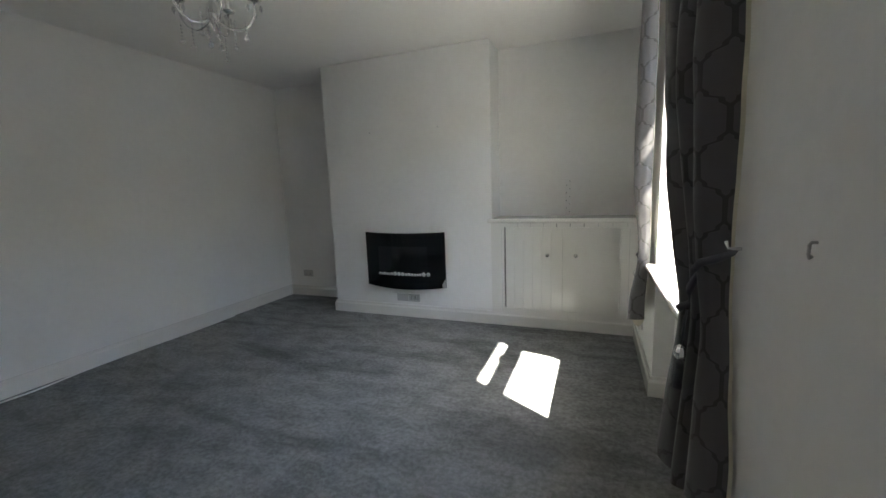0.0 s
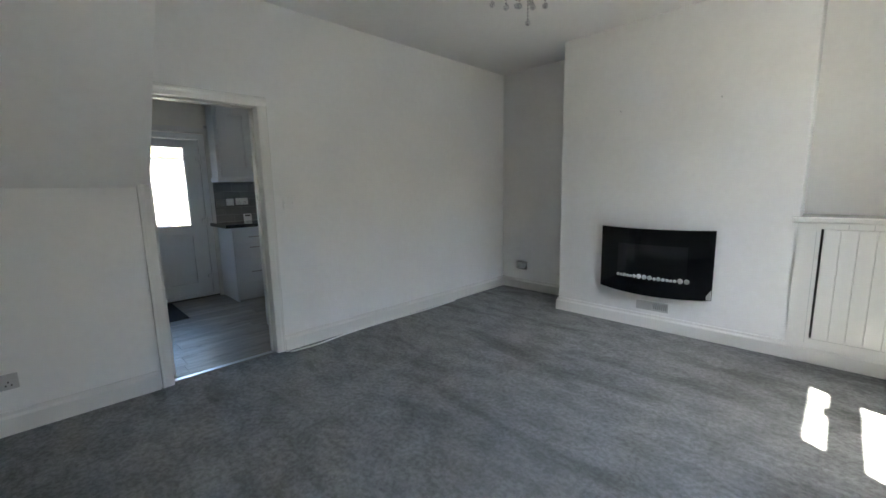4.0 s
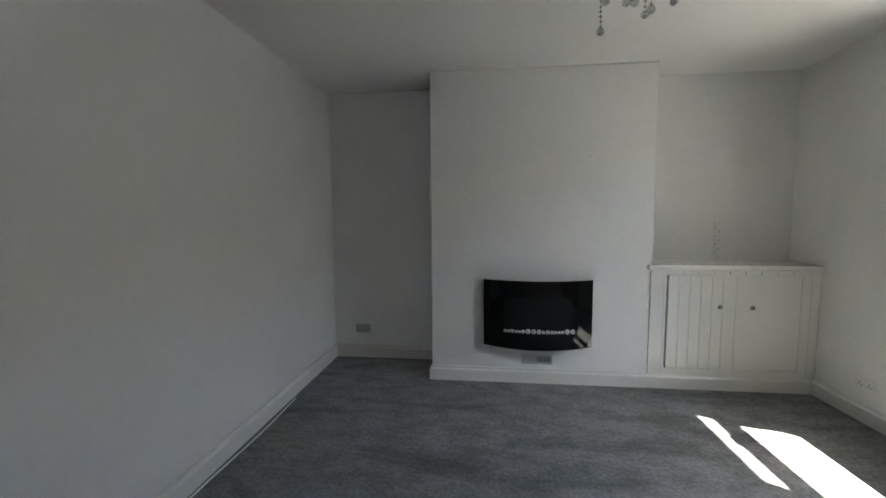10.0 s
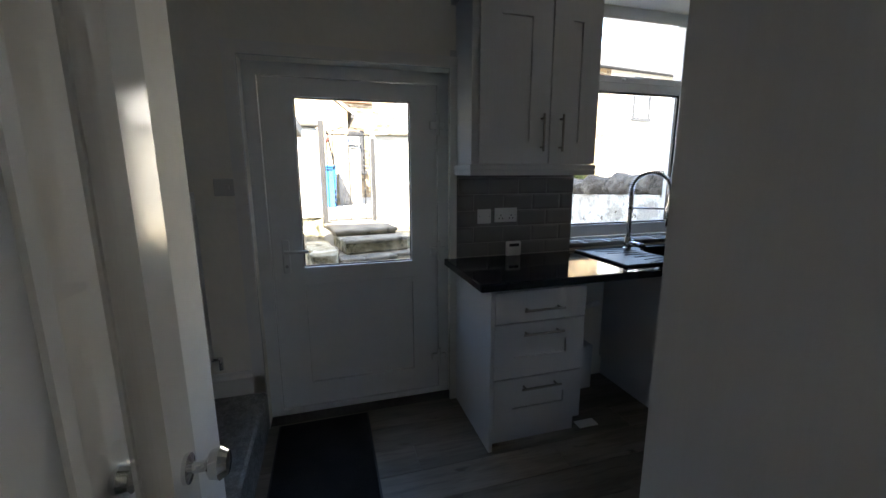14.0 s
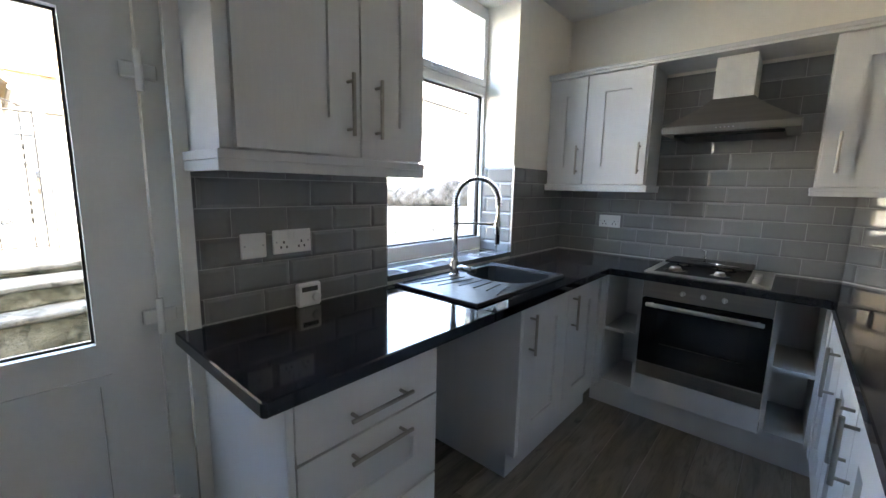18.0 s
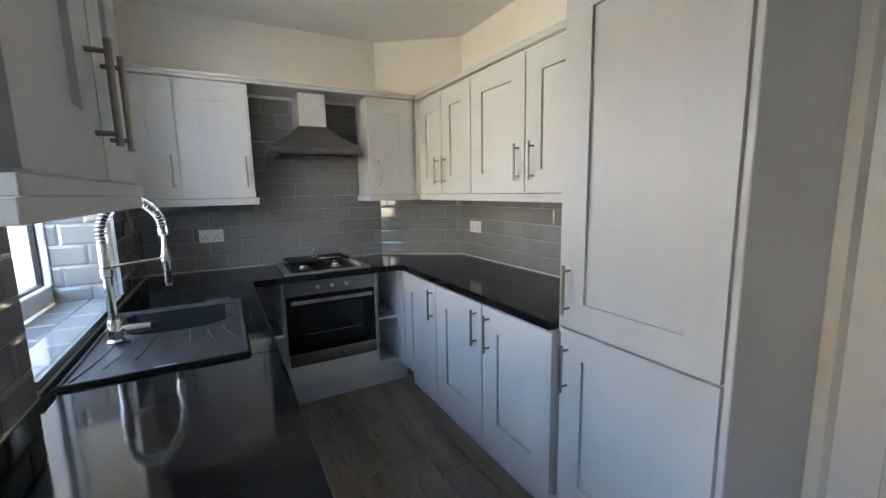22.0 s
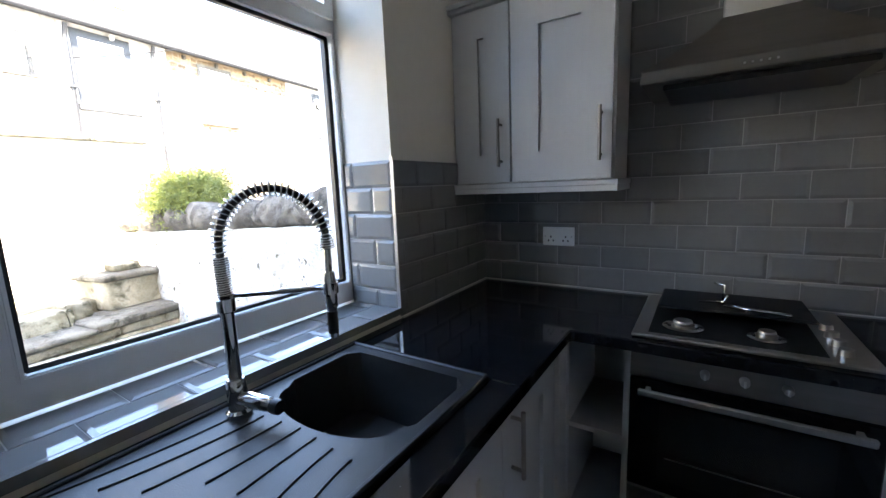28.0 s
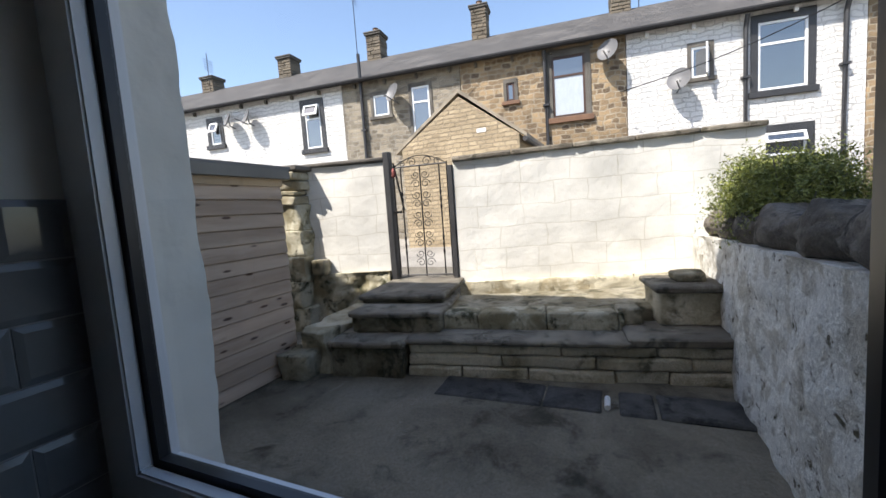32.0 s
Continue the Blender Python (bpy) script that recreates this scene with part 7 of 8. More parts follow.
        if style == "open":
            part("open_sash", far(prism([(0.0, u1 - 0.16), (0.4, u1 - 0.3), (0.42, u1 - 0.26), (0.02, u1 - 0.12)], "z", iz0 + 0.03, iz1 - 0.02)), UPVC, w)
rng = random.Random(21)
for u, z, hh, w, pots in ((-16.2, 7.5, 1.3, 0.72, 0), (-11.7, 7.7, 1.3, 0.70, 0), (-7.2, 7.8, 1.4, 0.66, 1), (-2.65, 7.85, 1.5, 0.62, 1), (2.45, 7.95, 1.5, 0.68, 1), (8.0, 7.95, 1.5, 0.75, 1)):
    ch = thing("chimney_stack", TH @ Vector((-3.5, u, z)), "square stone chimney stack on the terrace ridge", "chimney", "chimneys on the terrace")
    part("core", far(box(-3.83, u - w / 2 + 0.04, z - 0.6, -3.17, u + w / 2 - 0.04, z + hh - 0.15)), CHIMSTONE, ch)
    top, zc = z + hh - 0.15, z - 0.1
    while zc < top - 0.02:
        h = min(rng.uniform(0.10, 0.17), top - zc)
        cut = rng.uniform(-0.18, 0.18)
        for a, b in ((-w / 2, cut), (cut, w / 2)):
            j = rng.uniform(-0.012, 0.012)
            part("stone", far(box(-3.87 - j, u + a + 0.006 + j, zc + 0.006, -3.13 + j, u + b - 0.006 + j, zc + h - 0.006, 0.015)), CHIMSTONE, ch)
        zc += h
    for k in range(2):
        part("crown", far(box(-3.92 - 0.02 * k, u - w / 2 - 0.05 - 0.02 * k, top + 0.075 * k, -3.08 + 0.02 * k, u + w / 2 + 0.05 + 0.02 * k, top + 0.07 + 0.075 * k, 0.02)), CAPSTONE, ch)
    part("lead_flashing", far(box(-3.90, u - w / 2 - 0.03, z - 0.5, -3.10, u + w / 2 + 0.03, z - 0.06, 0.01)), ROOF, ch)
    for k in range(pots):
        part("pot", far(lathe([(0.12, 0), (0.13, 0.02), (0.10, 0.2), (0.13, 0.24), (0.0, 0.24)], (-3.5, u, z + hh), "z", 12)), BROWNLINTEL, ch, smooth=40)
for u, z0 in ((-6.32, 2.6), (-0.16, 2.6), (5.0, 1.0), (7.13, 1.0)):
    dp = thing("downpipe", TH @ Vector((0.08, u, z0)), "black rainwater downpipe on the terrace", "downpipe", "downpipes on the terrace")
    part("pipe", far(tube([(0.1, u, z0), (0.1, u, EAVE - 0.4), (0.22, u, EAVE - 0.1)] if u > -6 else [(0.1, u, z0), (0.1, u, EAVE + 0.9)], 0.06, 8)), BLACKPAINT, dp, smooth=40)
    part("clip", far(box(0.0, u - 0.09, 4.4, 0.17, u + 0.09, 4.46)), BLACKPAINT, dp)
for u, z in ((1.62, 5.63), (3.40, 4.55), (-5.03, 5.45), (-11.0, 5.45), (-11.9, 5.45)):
    ds = thing("satellite_dish", TH @ Vector((0.2, u, z)), "grey satellite dish on the terrace wall", "satellite dish", "dishes on the terrace")
    bm = bmesh.new()
    rings = []
    for r, d in ((0.0, 0.0), (0.15, 0.02), (0.3, 0.07), (0.36, 0.1)):
        rings.append([bm.verts.new((0.28 + d, 0.84 * r * math.cos(a), 0.84 * r * math.sin(a) * 1.08)) for a in np.linspace(0, 2 * math.pi, 21)[:-1]] if r else [bm.verts.new((0.28, 0, 0))])
    for k in range(20):
        bm.faces.new((rings[0][0], rings[1][k], rings[1][(k + 1) % 20]))
        for p, q in ((1, 2), (2, 3)):
            bm.faces.new((rings[p][k], rings[q][k], rings[q][(k + 1) % 20], rings[p][(k + 1) % 20]))
    bmesh.ops.rotate(bm, verts=bm.verts, cent=(0.28, 0, 0), matrix=Matrix.Rotation(radians(-25), 3, "Y") @ Matrix.Rotation(radians(-30), 3, "Z"))
    bmesh.ops.translate(bm, verts=bm.verts, vec=(0, u, z))
    part("dish", far(bm), DISHGREY, ds, smooth=True)
    part("mount_arm", far(tube([(0.0, u, z - 0.25), (0.25, u, z - 0.2), (0.3, u, z)], 0.025, 6)), DISHGREY, ds)
    part("feed_arm", far(tube([(0.3, u, z - 0.25), (0.75, u - 0.2, z - 0.1)], 0.02, 6)), DISHGREY, ds)
for u, h in ((-7.9, 3.0), (-15.9, 0.9), (3.0, 2.2)):
    an = thing("aerial", TH @ Vector((-3.3, u, 9.0)), "thin television aerial on a chimney", "aerial", "aerials on the terrace")
    part("mast", far(tube([(-3.0, u, 8.0), (-3.0, u, 8.9 + h)], 0.016, 6)), RUSTIRON, an)
    for k in range(5):
        part("rod", far(tube([(-3.3, u, 8.8 + h * 0.7 - 0.12 * k), (-2.7, u + 0.1, 8.8 + h * 0.7 - 0.12 * k)], 0.012, 5)), RUSTIRON, an)
for p0, p1 in ((((-10.0, -16.0, 7.6)), (-18.6, 3.0, 9.6)), ((-18.4, 3.3, 4.4), (-14.0, 9.5, 5.6))):
    cbl = thing("overhead_cable", p0, "thin sagging overhead cable", "cable", "overhead cables")
    a, b = Vector(p0), Vector(p1)
    part("wire", tube([a.lerp(b, k / 14) - Vector((0, 0, 0.4 * math.sin(math.pi * k / 14))) for k in range(15)], 0.012, 5), RUSTIRON, cbl)

# rough render round the kitchen window, outdoors
struct("outer_window_sill", prism([(-6.262, 0.932), (-6.262, 0.937), (-6.302, 0.934), (-6.37, 0.80), (-6.395, 0.79), (-6.395, 0.735), (-6.364, 0.742), (-6.303, 0.742), (-6.303, 0.932)], "y", 2.43, 3.50), STEPSTONE, "dark sloping stone window sill", "window sill")
for name, y0, y1 in (("render_edge_south", 2.345, 2.437), ("render_edge_north", 3.515, 3.55)):
    bm = box(-6.374, y0, 0.80, -6.268, y1, 2.5)
    bmesh.ops.subdivide_edges(bm, edges=[e for e in bm.edges if abs(e.verts[0].co.z - e.verts[1].co.z) > 1], cuts=60, use_grid_fill=True)
    bmesh.ops.subdivide_edges(bm, edges=[e for e in bm.edges if abs(e.verts[0].co.x - e.verts[1].co.x) > 0.1], cuts=5, use_grid_fill=True)
    for v in bm.verts:
        if v.co.x < -6.30:
            v.co += noise.noise_vector(v.co * 9) * 0.010 + noise.noise_vector(v.co * 30) * 0.005
    struct(name, bm, WHITEWASH, "rough whitewashed render round the kitchen window", "render edge", smooth=50)

# street in front
RZ = -1.15
struct("street", box(1.12, -120, -1.2, 120, 120, RZ), TARMAC, "grey tarmac street in front of the house", "road")
for x0, x1 in ((1.12, 3.0), (9.8, 11.5)):
    struct("pavement", box(x0, -60, RZ - 0.1, x1, 60, RZ + 0.12, 0.01), CONCRETE, "flagged concrete pavement with a kerb", "pavement")
XF, SE = 11.5, 4.5
for i, (a, b) in enumerate(((-20, -4.5), (-4.5, 1.5), (1.5, 7.2), (7.2, 13.6), (13.6, 19), (19, 30))):
    hs = thing("street_house", (XF + 3, (a + b) / 2, RZ), "buff coursed-stone terraced house across the street", "house", "terrace across the street")
    m = (a + b) / 2
    ws = [(6.95, 8.146, 0.17, 1.91), (6.95, 8.065, 2.62, 4.04), (9.92, 10.495, 2.66, 4.075)] if i == 3 else [(m - 0.6, m + 0.6, 0.17, 1.91), (m - 0.6, m + 0.6, 2.62, 4.04)]
    if i == 3:
        ws[0], ws[1] = (7.3, 8.146, 0.17, 1.91), (7.3, 8.065, 2.62, 4.04)
    door = (9.89, 10.64, RZ + 0.15, 1.44) if i == 3 else (b - 1.6, b - 0.8, RZ + 0.15, 1.44)
    part("wall", wall("x", XF, XF + 0.3, a, b, RZ, SE, ws + [door]), STREETSTONE, hs)
    # no rooms are built: a black block gives the dark inside
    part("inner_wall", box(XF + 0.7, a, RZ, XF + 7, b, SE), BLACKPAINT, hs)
    part("roof", prism([(XF - 0.25, SE - 0.05), (XF + 3.2, SE + 1.75), (XF + 7, SE - 0.05), (XF + 7, SE + 0.06), (XF + 3.2, SE + 1.87), (XF - 0.25, SE + 0.06)], "y", a, b), ROOFFAR, hs, "grey slate roof")
    part("gutter", tube([(XF - 0.3, a, SE - 0.02), (XF - 0.3, b, SE - 0.02)], 0.06, 8), BLACKPAINT, hs, smooth=40)
    for u0, u1, z0, z1 in ws:
        w = part("window", wall("x", XF + 0.1, XF + 0.18, u0, u1, z0, z1, [(u0 + 0.07, u1 - 0.07, z0 + 0.07, z1 - (z1 - z0) * 0.33), (u0 + 0.07, u1 - 0.07, z1 - (z1 - z0) * 0.33 + 0.06, z1 - 0.07)]), UPVC, hs, "white window frame")
        part("pane", box(XF + 0.135, u0 + 0.05, z0 + 0.05, XF + 0.145, u1 - 0.05, z1 - 0.05), SKYGLASS, w)
        part("sill", box(XF - 0.08, u0 - 0.25, z0 - 0.14, XF + 0.15, u1 + 0.25, z0, 0.01), CAPSTONE, w, "dark stone sill")
        part("lintel", box(XF - 0.012, u0 - 0.2, z1, XF + 0.1, u1 + 0.2, z1 + 0.2, 0.006), CAPSTONE, w, "dark stone lintel")
    d = part("front_door", box(XF + 0.1, door[0], door[2], XF + 0.16, door[1], 1.0, 0.005), UPVC, hs, "white panelled front door")
    part("fanlight", box(XF + 0.11, door[0] + 0.04, 1.06, XF + 0.13, door[1] - 0.04, 1.40), SKYGLASS, d)
    part("door_frame", wall("x", XF + 0.08, XF + 0.17, door[0], door[1], door[2], door[3], [(door[0] + 0.05, door[1] - 0.05, door[2], 1.0), (door[0] + 0.05, door[1] - 0.05, 1.05, 1.39)]), UPVC, d)
    yc = (door[0] + door[1]) / 2
    part("half_moon_light", prism([(yc + 0.2 * math.cos(k), 0.62 + 0.17 * math.sin(k)) for k in np.linspace(0, math.pi, 11)], "x", XF + 0.092, XF + 0.1), SKYGLASS, d)
    part("lintel", box(XF - 0.012, door[0] - 0.2, 1.44, XF + 0.1, door[1] + 0.2, 1.64, 0.006), STREETSTONE, d)
    if i == 3:
        part("wall_vent", lathe([(0.0, 0), (0.09, 0), (0.09, -0.02), (0.0, -0.02)], (XF, 8.664, 1.82), "x", 14), BLACKPAINT, hs, "dark round wall vent", smooth=40)
        part("quoin_edge", box(XF - 0.01, 11.0, RZ, XF + 0.1, 11.2, SE), STONE, hs)
for y, up in ((13.9, -0.6), (9.5, 0.5), (-4.5, 0.0), (1.5, 0.0), (19.0, 0.0)):
    ch = thing("chimney_stack", (XF + 3.2, y, SE + 1.5), "stone chimney stack across the street", "chimney", "chimneys across the street")
    part("stack", box(XF + 2.7, y - 0.4, SE + 1.2, XF + 3.7, y + 0.4, SE + 2.9 + up, 0.02), STREETSTONE, ch)
    part("crown", box(XF + 2.62, y - 0.48, SE + 2.9 + up, XF + 3.78, y + 0.48, SE + 3.05 + up, 0.02), CAPSTONE, ch)
    for k in (-0.18, 0.18):
        part("pot", lathe([(0.12, 0), (0.09, 0.35), (0.12, 0.38), (0.0, 0.38)], (XF + 3.2, y + k, SE + 3.05 + up), "z", 10), BROWNLINTEL, ch, smooth=40)
sg = thing("sale_sign", (10.2, 10.05, RZ), "white agent's board with a blue disc on a post", "sign")
part("post", box(10.17, 9.95, RZ, 10.23, 10.02, 2.0, 0.005), UPVC, sg)
part("board", box(10.14, 9.9, 1.0, 10.17, 10.42, 2.0, 0.004), UPVC, sg)
part("disc", lathe([(0.0, 0), (0.21, 0), (0.21, -0.006), (0.0, -0.006)], (10.14, 10.16, 1.66), "x", 24), SIGNBLUE, sg, smooth=40)
part("text_bar", box(10.133, 10.0, 1.14, 10.14, 10.32, 1.2), SIGNBLUE, sg)
part("text_bar", box(10.131, 10.03, 1.63, 10.134, 10.29, 1.67), UPVC, sg)


def car(loc, turn, label):
    """A small hatchback; drawn with its nose toward +y, then turned."""
    t = thing("parked_car", loc, label, "car", "cars parked in the street")
    M = Matrix.Translation(loc) @ Matrix.Rotation(radians(turn), 4, "Z")
    def put(bm):
        bm.transform(M)
        return bm
    hw = 0.86
    lower = [(-1.98, 0.35), (-1.98, 0.75), (-1.93, 0.95), (-0.9, 0.99), (0.75, 0.99), (1.45, 0.90), (1.85, 0.75), (1.98, 0.55), (1.95, 0.3), (1.62, 0.25)]
    for c in (1.28, -1.28):
        k = [(c + 0.35 * math.cos(a), 0.28 + 0.35 * math.sin(a)) for a in np.linspace(0, math.pi, 9)]
        if c > 0:
            lower += k
        else:
            lower += [(0.9, 0.22), (-0.9, 0.22)] + k
    lower += [(-1.66, 0.25)]
    bm = prism(lower, "x", -hw, hw)
    for v in bm.verts:
        s = 1 - 0.10 * max(0, abs(v.co.y) - 1.4) - 0.04 * max(0, v.co.z - 0.6)
        v.co.x *= s
    bmesh.ops.triangulate(bm, faces=[f for f in bm.faces if len(f.verts) > 4])
    part("body", put(bm), PALEBLUE, t)
    cab = [(-1.9, 0.97), (-1.72, 1.30), (-1.4, 1.44), (-0.2, 1.47), (0.25, 1.38), (1.02, 0.97)]
    bm = prism(cab, "x", -hw + 0.06, hw - 0.06)
    for v in bm.verts:
        v.co.x *= 1 - 0.32 * max(0, v.co.z - 0.95)
    part("roof_and_pillars", put(bm), PALEBLUE, t)
    for s in (-1, 1):
        bm = prism([(-1.55, 1.02), (-1.45, 1.33), (-0.45, 1.38), (-0.45, 1.02)], "x", s * (hw - 0.07), s * (hw - 0.05))
        merge(bm, prism([(-0.38, 1.02), (-0.38, 1.38), (0.1, 1.34), (0.72, 1.02)], "x", s * (hw - 0.07), s * (hw - 0.05)))
        for v in bm.verts:
            v.co.x *= 1 - 0.32 * max(0, v.co.z - 0.95)
            v.co.x += s * 0.004
        part("side_window", put(bm), SKYGLASS, t)
        part("wing_mirror", put(box(s * 0.86 if s > 0 else s * 1.02, 0.55, 0.98, s * 1.02 if s > 0 else s * 0.86, 0.68, 1.10, 0.03)), PALEBLUE, t)
        for y in (1.28, -1.28):
            w = part("wheel", put(lathe([(0.0, -0.09), (0.27, -0.09), (0.3, -0.06), (0.3, 0.06), (0.27, 0.09), (0.0, 0.09)], (s * 0.76, y, 0.30), "x", 24)), TYRE, t, smooth=40)
            part("hub_cap", put(lathe([(0.0, 0), (0.19, 0), (0.18, s * 0.012), (0.0, s * 0.02)], (s * 0.85, y, 0.30), "x", 16)), STEEL, w, smooth=40)
        part("headlight", put(box(s * 0.42 - 0.14, 1.78, 0.66, s * 0.62 + 0.06, 1.93, 0.78, 0.03)), CRYSTAL, t, "clear headlight")
        part("tail_light", put(box(s * 0.66 - 0.09, -2.0, 0.80, s * 0.66 + 0.09, -1.93, 1.10, 0.02)), REDLENS, t, "red tail light")
    bm = prism([(0.28, 1.365), (0.98, 1.0), (0.99, 1.02), (0.29, 1.385)], "x", -0.66, 0.66)
    part("windscreen", put(bm), SKYGLASS, t)
    bm = prism([(-1.88, 1.02), (-1.72, 1.30), (-1.74, 1.31), (-1.90, 1.03)], "x", -0.62, 0.62)
    part("rear_window", put(bm), SKYGLASS, t)
    part("bumper", put(box(-0.8, 1.90, 0.3, 0.8, 2.02, 0.5, 0.04)), BLACK, t)
    part("number_plate", put(box(-0.26, 2.015, 0.42, 0.26, 2.03, 0.53, 0.003)), SOCKET, t)


car((8.2, 5.2, RZ), 0, "pale silver-blue hatchback parked by the kerb")
car((9.0, 9.3, RZ), 180, "pale blue hatchback parked nose to nose")

# wall tiles, each with bevelled faces
TILE_MESH = {}


def tile_mesh(w, h):
    key = (round(w, 3), round(h, 3))
    if key not in TILE_MESH:
        bm = bmesh.new()
        e, t = min(0.011, w * 0.3, h * 0.3), 0.0078
        rings = []
        for inset, d in ((0, 0), (0, 0.0042), (e, t)):
            rings.append([bm.verts.new(p) for p in ((inset, inset, d), (w - inset, inset, d), (w - inset, h - inset, d), (inset, h - inset, d))])
        for a, b in zip(rings, rings[1:]):
            for i in range(4):
                bm.faces.new((a[i], a[(i + 1) % 4], b[(i + 1) % 4], b[i]))
        bm.faces.new(rings[-1])
        me = bpy.data.meshes.new("tile")
        bm.to_mesh(me)
        bm.free()
        me.materials.append(TILE)
        TILE_MESH[key] = me
    return TILE_MESH[key]


def tile_field(wall_ob, origin, along, up, length, rows, out, shift=0.0, w=0.1925, h=0.0972, skip=()):
    """Rows of half-bonded tiles from origin; skip: boxes (u0, u1, v0, v1) left free."""
    o, a, u, n = (Vector(v) for v in (origin, along, up, out))
    a.normalize()
    m = Matrix((a, u, n)).transposed().to_4x4()
    g = 0.003
    bm = bmesh.new()
    for p in ((0, 0), (length, 0), (length, rows * h), (0, rows * h)):
        bm.verts.new(o + a * p[0] + u * p[1] + n * 0.0035)
    bm.faces.new(bm.verts[:])
    part("grout", bm, GROUT, wall_ob)
    for r in range(rows):
        x = -((shift + (r % 2) * w / 2) % w)
        while x < length - 0.004:
            x0, x1 = max(0, x), min(length, x + w)
            x += w
            if x1 - x0 < 0.012:
                continue
            if any(x0 < s[1] and x1 > s[0] and r * h < s[3] - 1e-4 and (r + 1) * h > s[2] + 1e-4 for s in skip):
                continue
            t = new("tile", tile_mesh(x1 - x0 - g, h - g))
            t.parent = wall_ob
            t.matrix_basis = Matrix.Translation(o + a * (x0 + g / 2) + u * (r * h + g / 2) + n * 0.001) @ m


UP, TZ = (0, 0, 1), 0.918
tile_field(WALL_KW, (-5.95, 2.38, 0.8985), (0, -1, 0), UP, 0.81, 6, (1, 0, 0), 0.005, h=0.0965)
tile_field(WALL_KW, (-5.95, 4.15, TZ), (0, -1, 0), UP, 0.715, 6, (1, 0, 0), 0.1)
tile_field(WALL_KN, (-4.336, 4.15, TZ), (-1, 0, 0), UP, 1.614, 5, (0, -1, 0), 0.02)
tile_field(WALL_KN, (-4.51, 4.15, TZ + 5 * 0.0972), (-1, 0, 0), UP, 0.77, 7, (0, -1, 0), 0.094)
tile_field(WALL_KE, (-3.79, 2.13, TZ), (0, 1, 0), UP, 1.605, 5, (-1, 0, 0), 0.08)
dg = Vector((-4.336 + 3.79, 4.15 - 3.735, 0))
tile_field(WALL_KD, (-3.79, 3.735, TZ), tuple(dg), UP, dg.length, 5, tuple(Vector((-dg.y, dg.x, 0)).normalized() * (1 if Vector((-dg.y, dg.x, 0)).dot(Vector((-1, -1, 0))) > 0 else -1)), 0.138)
tile_field(WALL_KW, (-5.95, 3.435, TZ + 0.0972), (-1, 0, 0), UP, 0.24, 5, (0, -1, 0), 0.0)
tile_field(WALL_KW, (-6.19, 2.38, TZ + 0.0972), (1, 0, 0), UP, 0.24, 5, (0, 1, 0), 0.1)
tile_field(WALL_KW, (-5.95, 3.435, 0.9445), (-1, 0, 0), UP, 0.24, 1, (0, -1, 0), 0.096, h=TZ + 0.0972 - 0.9445)
tile_field(WALL_KW, (-6.19, 2.38, 0.9445), (1, 0, 0), UP, 0.24, 1, (0, 1, 0), 0.0, h=TZ + 0.0972 - 0.9445)
# silicone bead between worktop and tiles
bead = [(-5.946, 3.44), (-5.946, 4.146), (-4.334, 4.146), (-3.794, 3.735), (-3.794, 2.13)]
for (xa, ya), (xb, yb) in [((-5.946, 1.57), (-5.946, 2.375))] + list(zip(bead, bead[1:])):
    d = Vector((xb - xa, yb - ya, 0)).normalized()
    q = Vector((d.y, -d.x, 0)) * 0.009
    struct("worktop_sealant", prism([(xa, ya), (xb, yb), (xb + q.x, yb + q.y), (xa + q.x, ya + q.y)], "z", 0.9105, 0.9155), GROUT, "pale sealant line between worktop and tiles", "sealant")
bm = box(-6.19, 2.38, 0.93, -5.952, 3.435, 0.942)
struct("tiled_sill", bm, GROUT, "tiled kitchen window sill", "window sill")
tile_field(bpy.data.objects["tiled_sill"], (-5.95, 2.38, 0.942), (0, 1, 0), (-1, 0, 0), 1.055, 2, (0, 0, 1), 0.05, h=0.118)
bm = box(-5.949, 2.38, 0.930, -5.938, 3.435, 0.955)
struct("sill_front_trim", bm, TILE, "narrow grey tile strip below the window", "trim")
struct("tile_edge_trim", box(-5.951, 3.428, 0.95, -5.938, 3.4315, 1.512), STEEL, "metal tile edge trim", "trim")

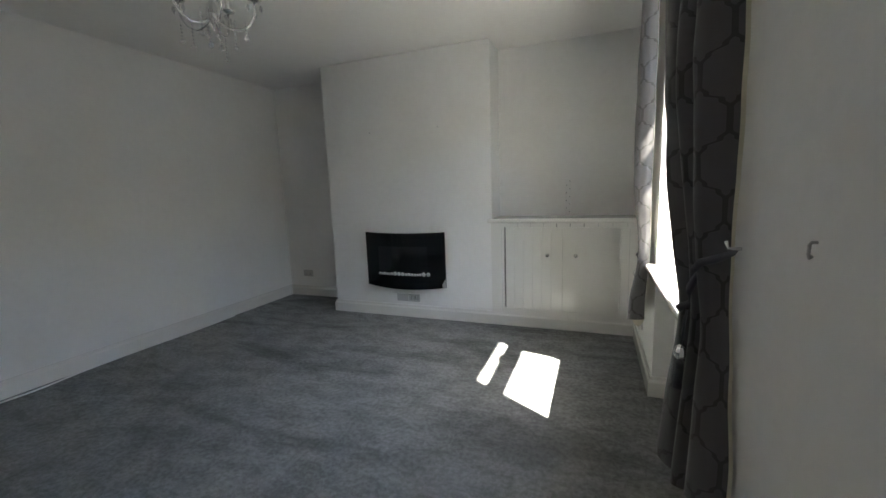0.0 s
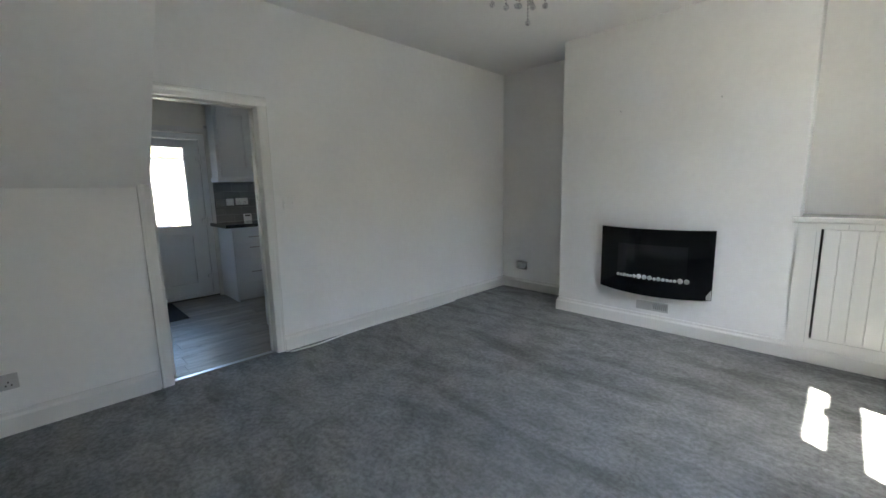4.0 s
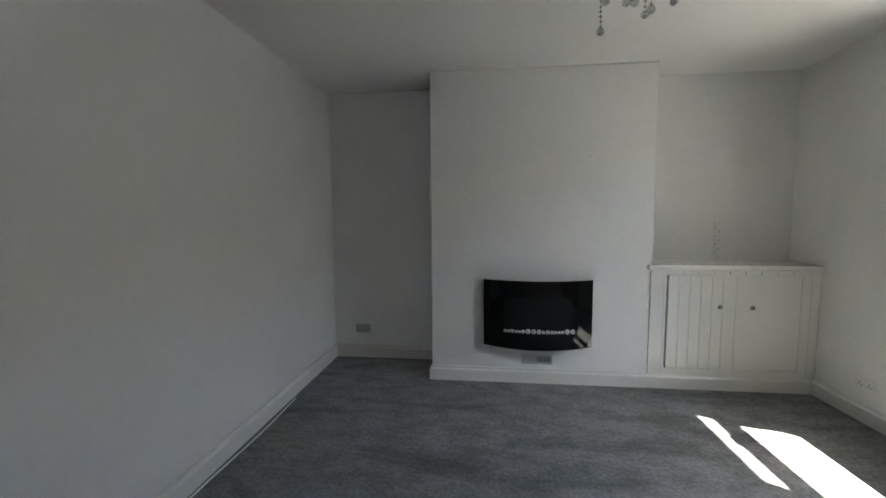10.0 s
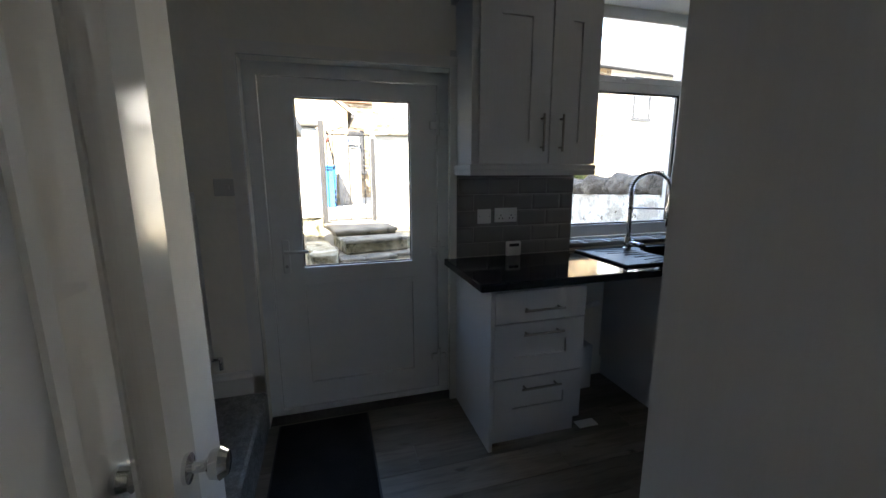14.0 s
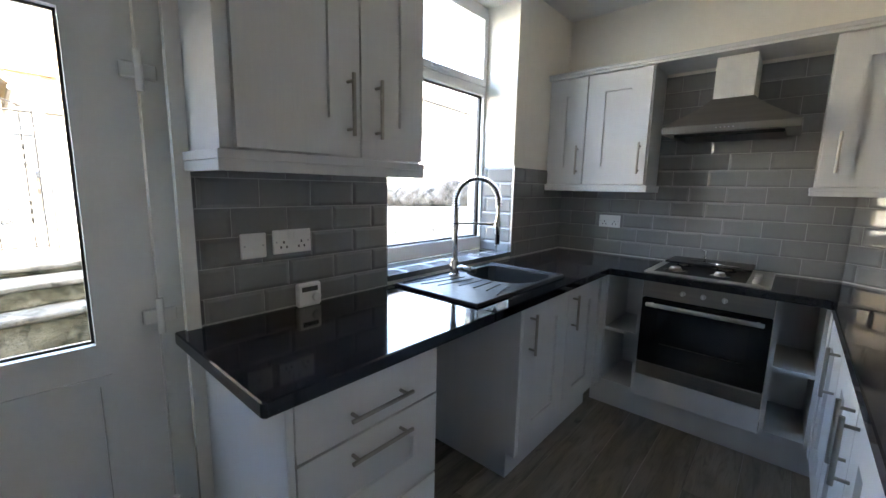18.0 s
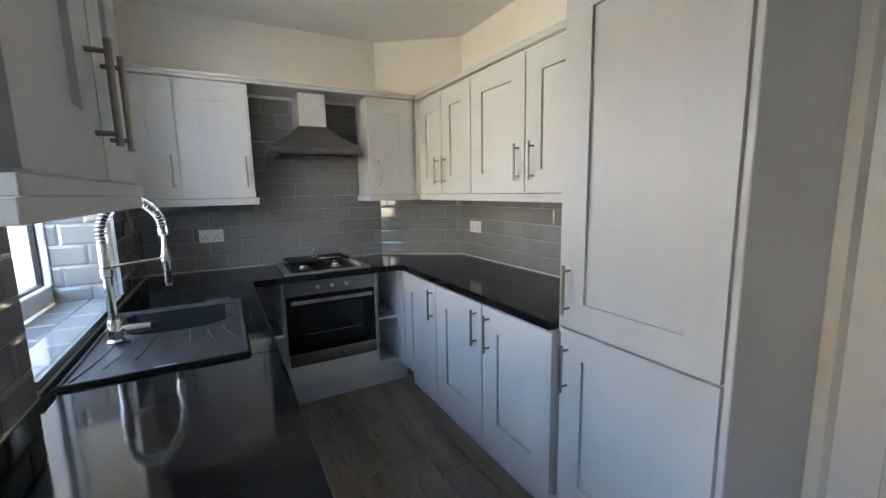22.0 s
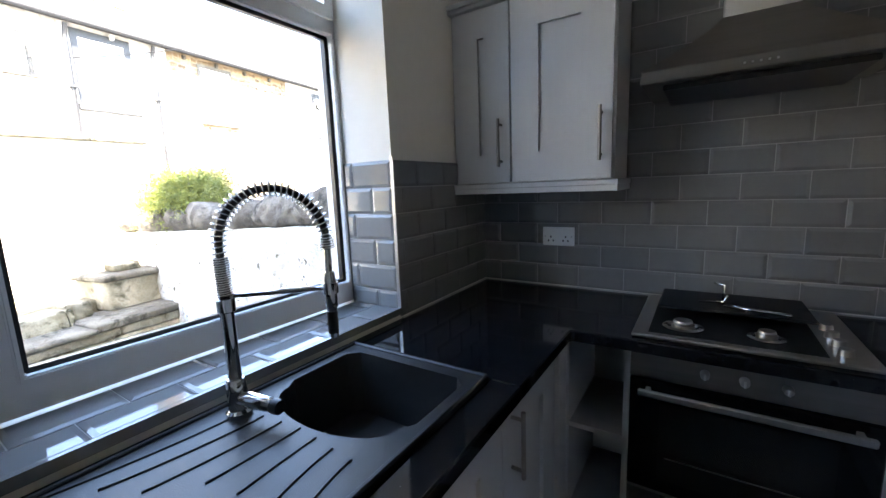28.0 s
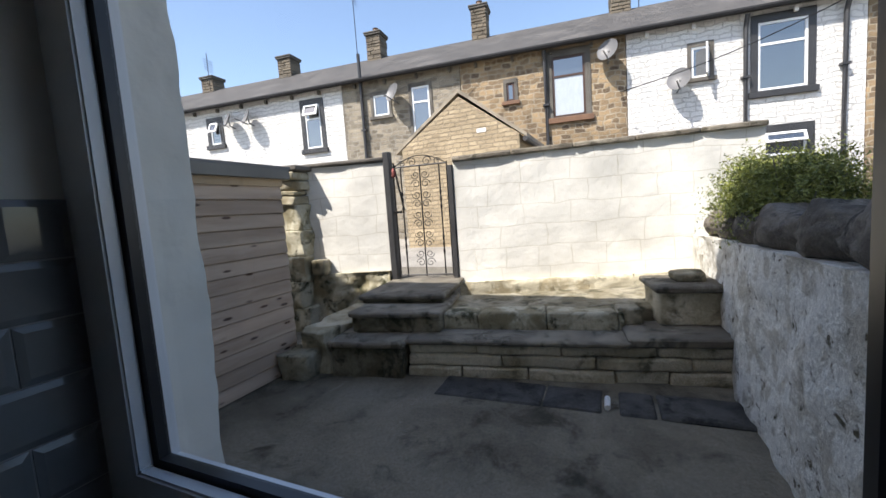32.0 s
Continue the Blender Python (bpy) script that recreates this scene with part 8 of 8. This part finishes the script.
# floor planks
def oak_plank():
    """Washed grey-brown oak: long uneven grain, darker streaks and knots, each board a little different."""
    m = material("grey_oak_plank", (0.19, 0.165, 0.135), 0.38)
    n, l = m.node_tree.nodes, m.node_tree.links
    b = n["Principled BSDF"]
    co, info, off = n.new("ShaderNodeTexCoord"), n.new("ShaderNodeObjectInfo"), n.new("ShaderNodeVectorMath")
    off.operation = "MULTIPLY_ADD"
    off.inputs[1].default_value = (13.0, 29.0, 7.0)
    l.new(info.outputs["Random"], off.inputs[0]), l.new(co.outputs["Object"], off.inputs[2])

    def cloud(stretch, scale, detail, warp):
        mp, t = n.new("ShaderNodeMapping"), n.new("ShaderNodeTexNoise")
        mp.inputs["Scale"].default_value = stretch
        t.inputs["Scale"].default_value, t.inputs["Detail"].default_value, t.inputs["Distortion"].default_value = scale, detail, warp
        l.new(off.outputs[0], mp.inputs[0]), l.new(mp.outputs[0], t.inputs["Vector"])
        return t.outputs[0]

    def over(colour, value, lo, hi, dark):
        r, x = n.new("ShaderNodeMapRange"), n.new("ShaderNodeMix")
        r.inputs[1].default_value, r.inputs[2].default_value = lo, hi
        x.data_type, x.blend_type = "RGBA", "MULTIPLY"
        x.inputs[7].default_value = (*dark, 1)
        l.new(value, r.inputs[0]), l.new(r.outputs[0], x.inputs[0])
        if isinstance(colour, tuple):
            x.inputs[6].default_value = (*colour, 1)
        else:
            l.new(colour, x.inputs[6])
        return x.outputs[2]

    broad, grain, pores = cloud((5, 1, 1), 1.7, 3, 0.6), cloud((9, 1.0, 1), 3.0, 6, 1.4), cloud((60, 2.2, 1), 6.0, 4, 0.2)
    c = over((0.26, 0.229, 0.187), broad, 0.36, 0.68, (0.62, 0.61, 0.60))
    c = over(c, grain, 0.48, 0.75, (0.62, 0.58, 0.54))
    c = over(c, pores, 0.52, 0.75, (0.72, 0.70, 0.68))
    c = over(c, cloud((3, 1.2, 1), 5.0, 2, 0.3), 0.68, 0.76, (0.45, 0.40, 0.36))
    hsv, mr = n.new("ShaderNodeHueSaturation"), n.new("ShaderNodeMapRange")
    mr.inputs[3].default_value, mr.inputs[4].default_value = 0.80, 1.12
    l.new(info.outputs["Random"], mr.inputs[0]), l.new(mr.outputs[0], hsv.inputs["Value"]), l.new(c, hsv.inputs["Color"])
    l.new(hsv.outputs[0], b.inputs["Base Color"])
    bp = n.new("ShaderNodeBump")
    bp.inputs["Strength"].default_value, bp.inputs["Distance"].default_value = 0.15, 0.006
    l.new(pores, bp.inputs["Height"]), l.new(bp.outputs[0], b.inputs["Normal"])
    return m


def floor_planks():
    rng = random.Random(7)
    pw, pl = 0.19, 1.22
    meshes = {}
    x = -5.95
    k = 0
    while x < -3.58:
        w = min(pw, -3.58 - x)
        y = -0.4 - rng.random() * pl
        while y < 4.15:
            y0, y1 = max(y, -0.4), min(y + pl, 4.15)
            y += pl
            if y1 - y0 < 0.02:
                continue
            key = (round(w, 3), round(y1 - y0, 3))
            if key not in meshes:
                bm = box(0, 0, -0.006, w - 0.0012, y1 - y0 - 0.0012, 0.0, 0.0012)
                me = bpy.data.meshes.new("plank")
                bm.to_mesh(me)
                bm.free()
                me.materials.append(PLANK)
                meshes[key] = me
            p = new("plank", meshes[key])
            p.parent = FLOOR_K
            p.location = (x, y0, 0.0)
        x += pw


PLANK = oak_plank()
floor_planks()
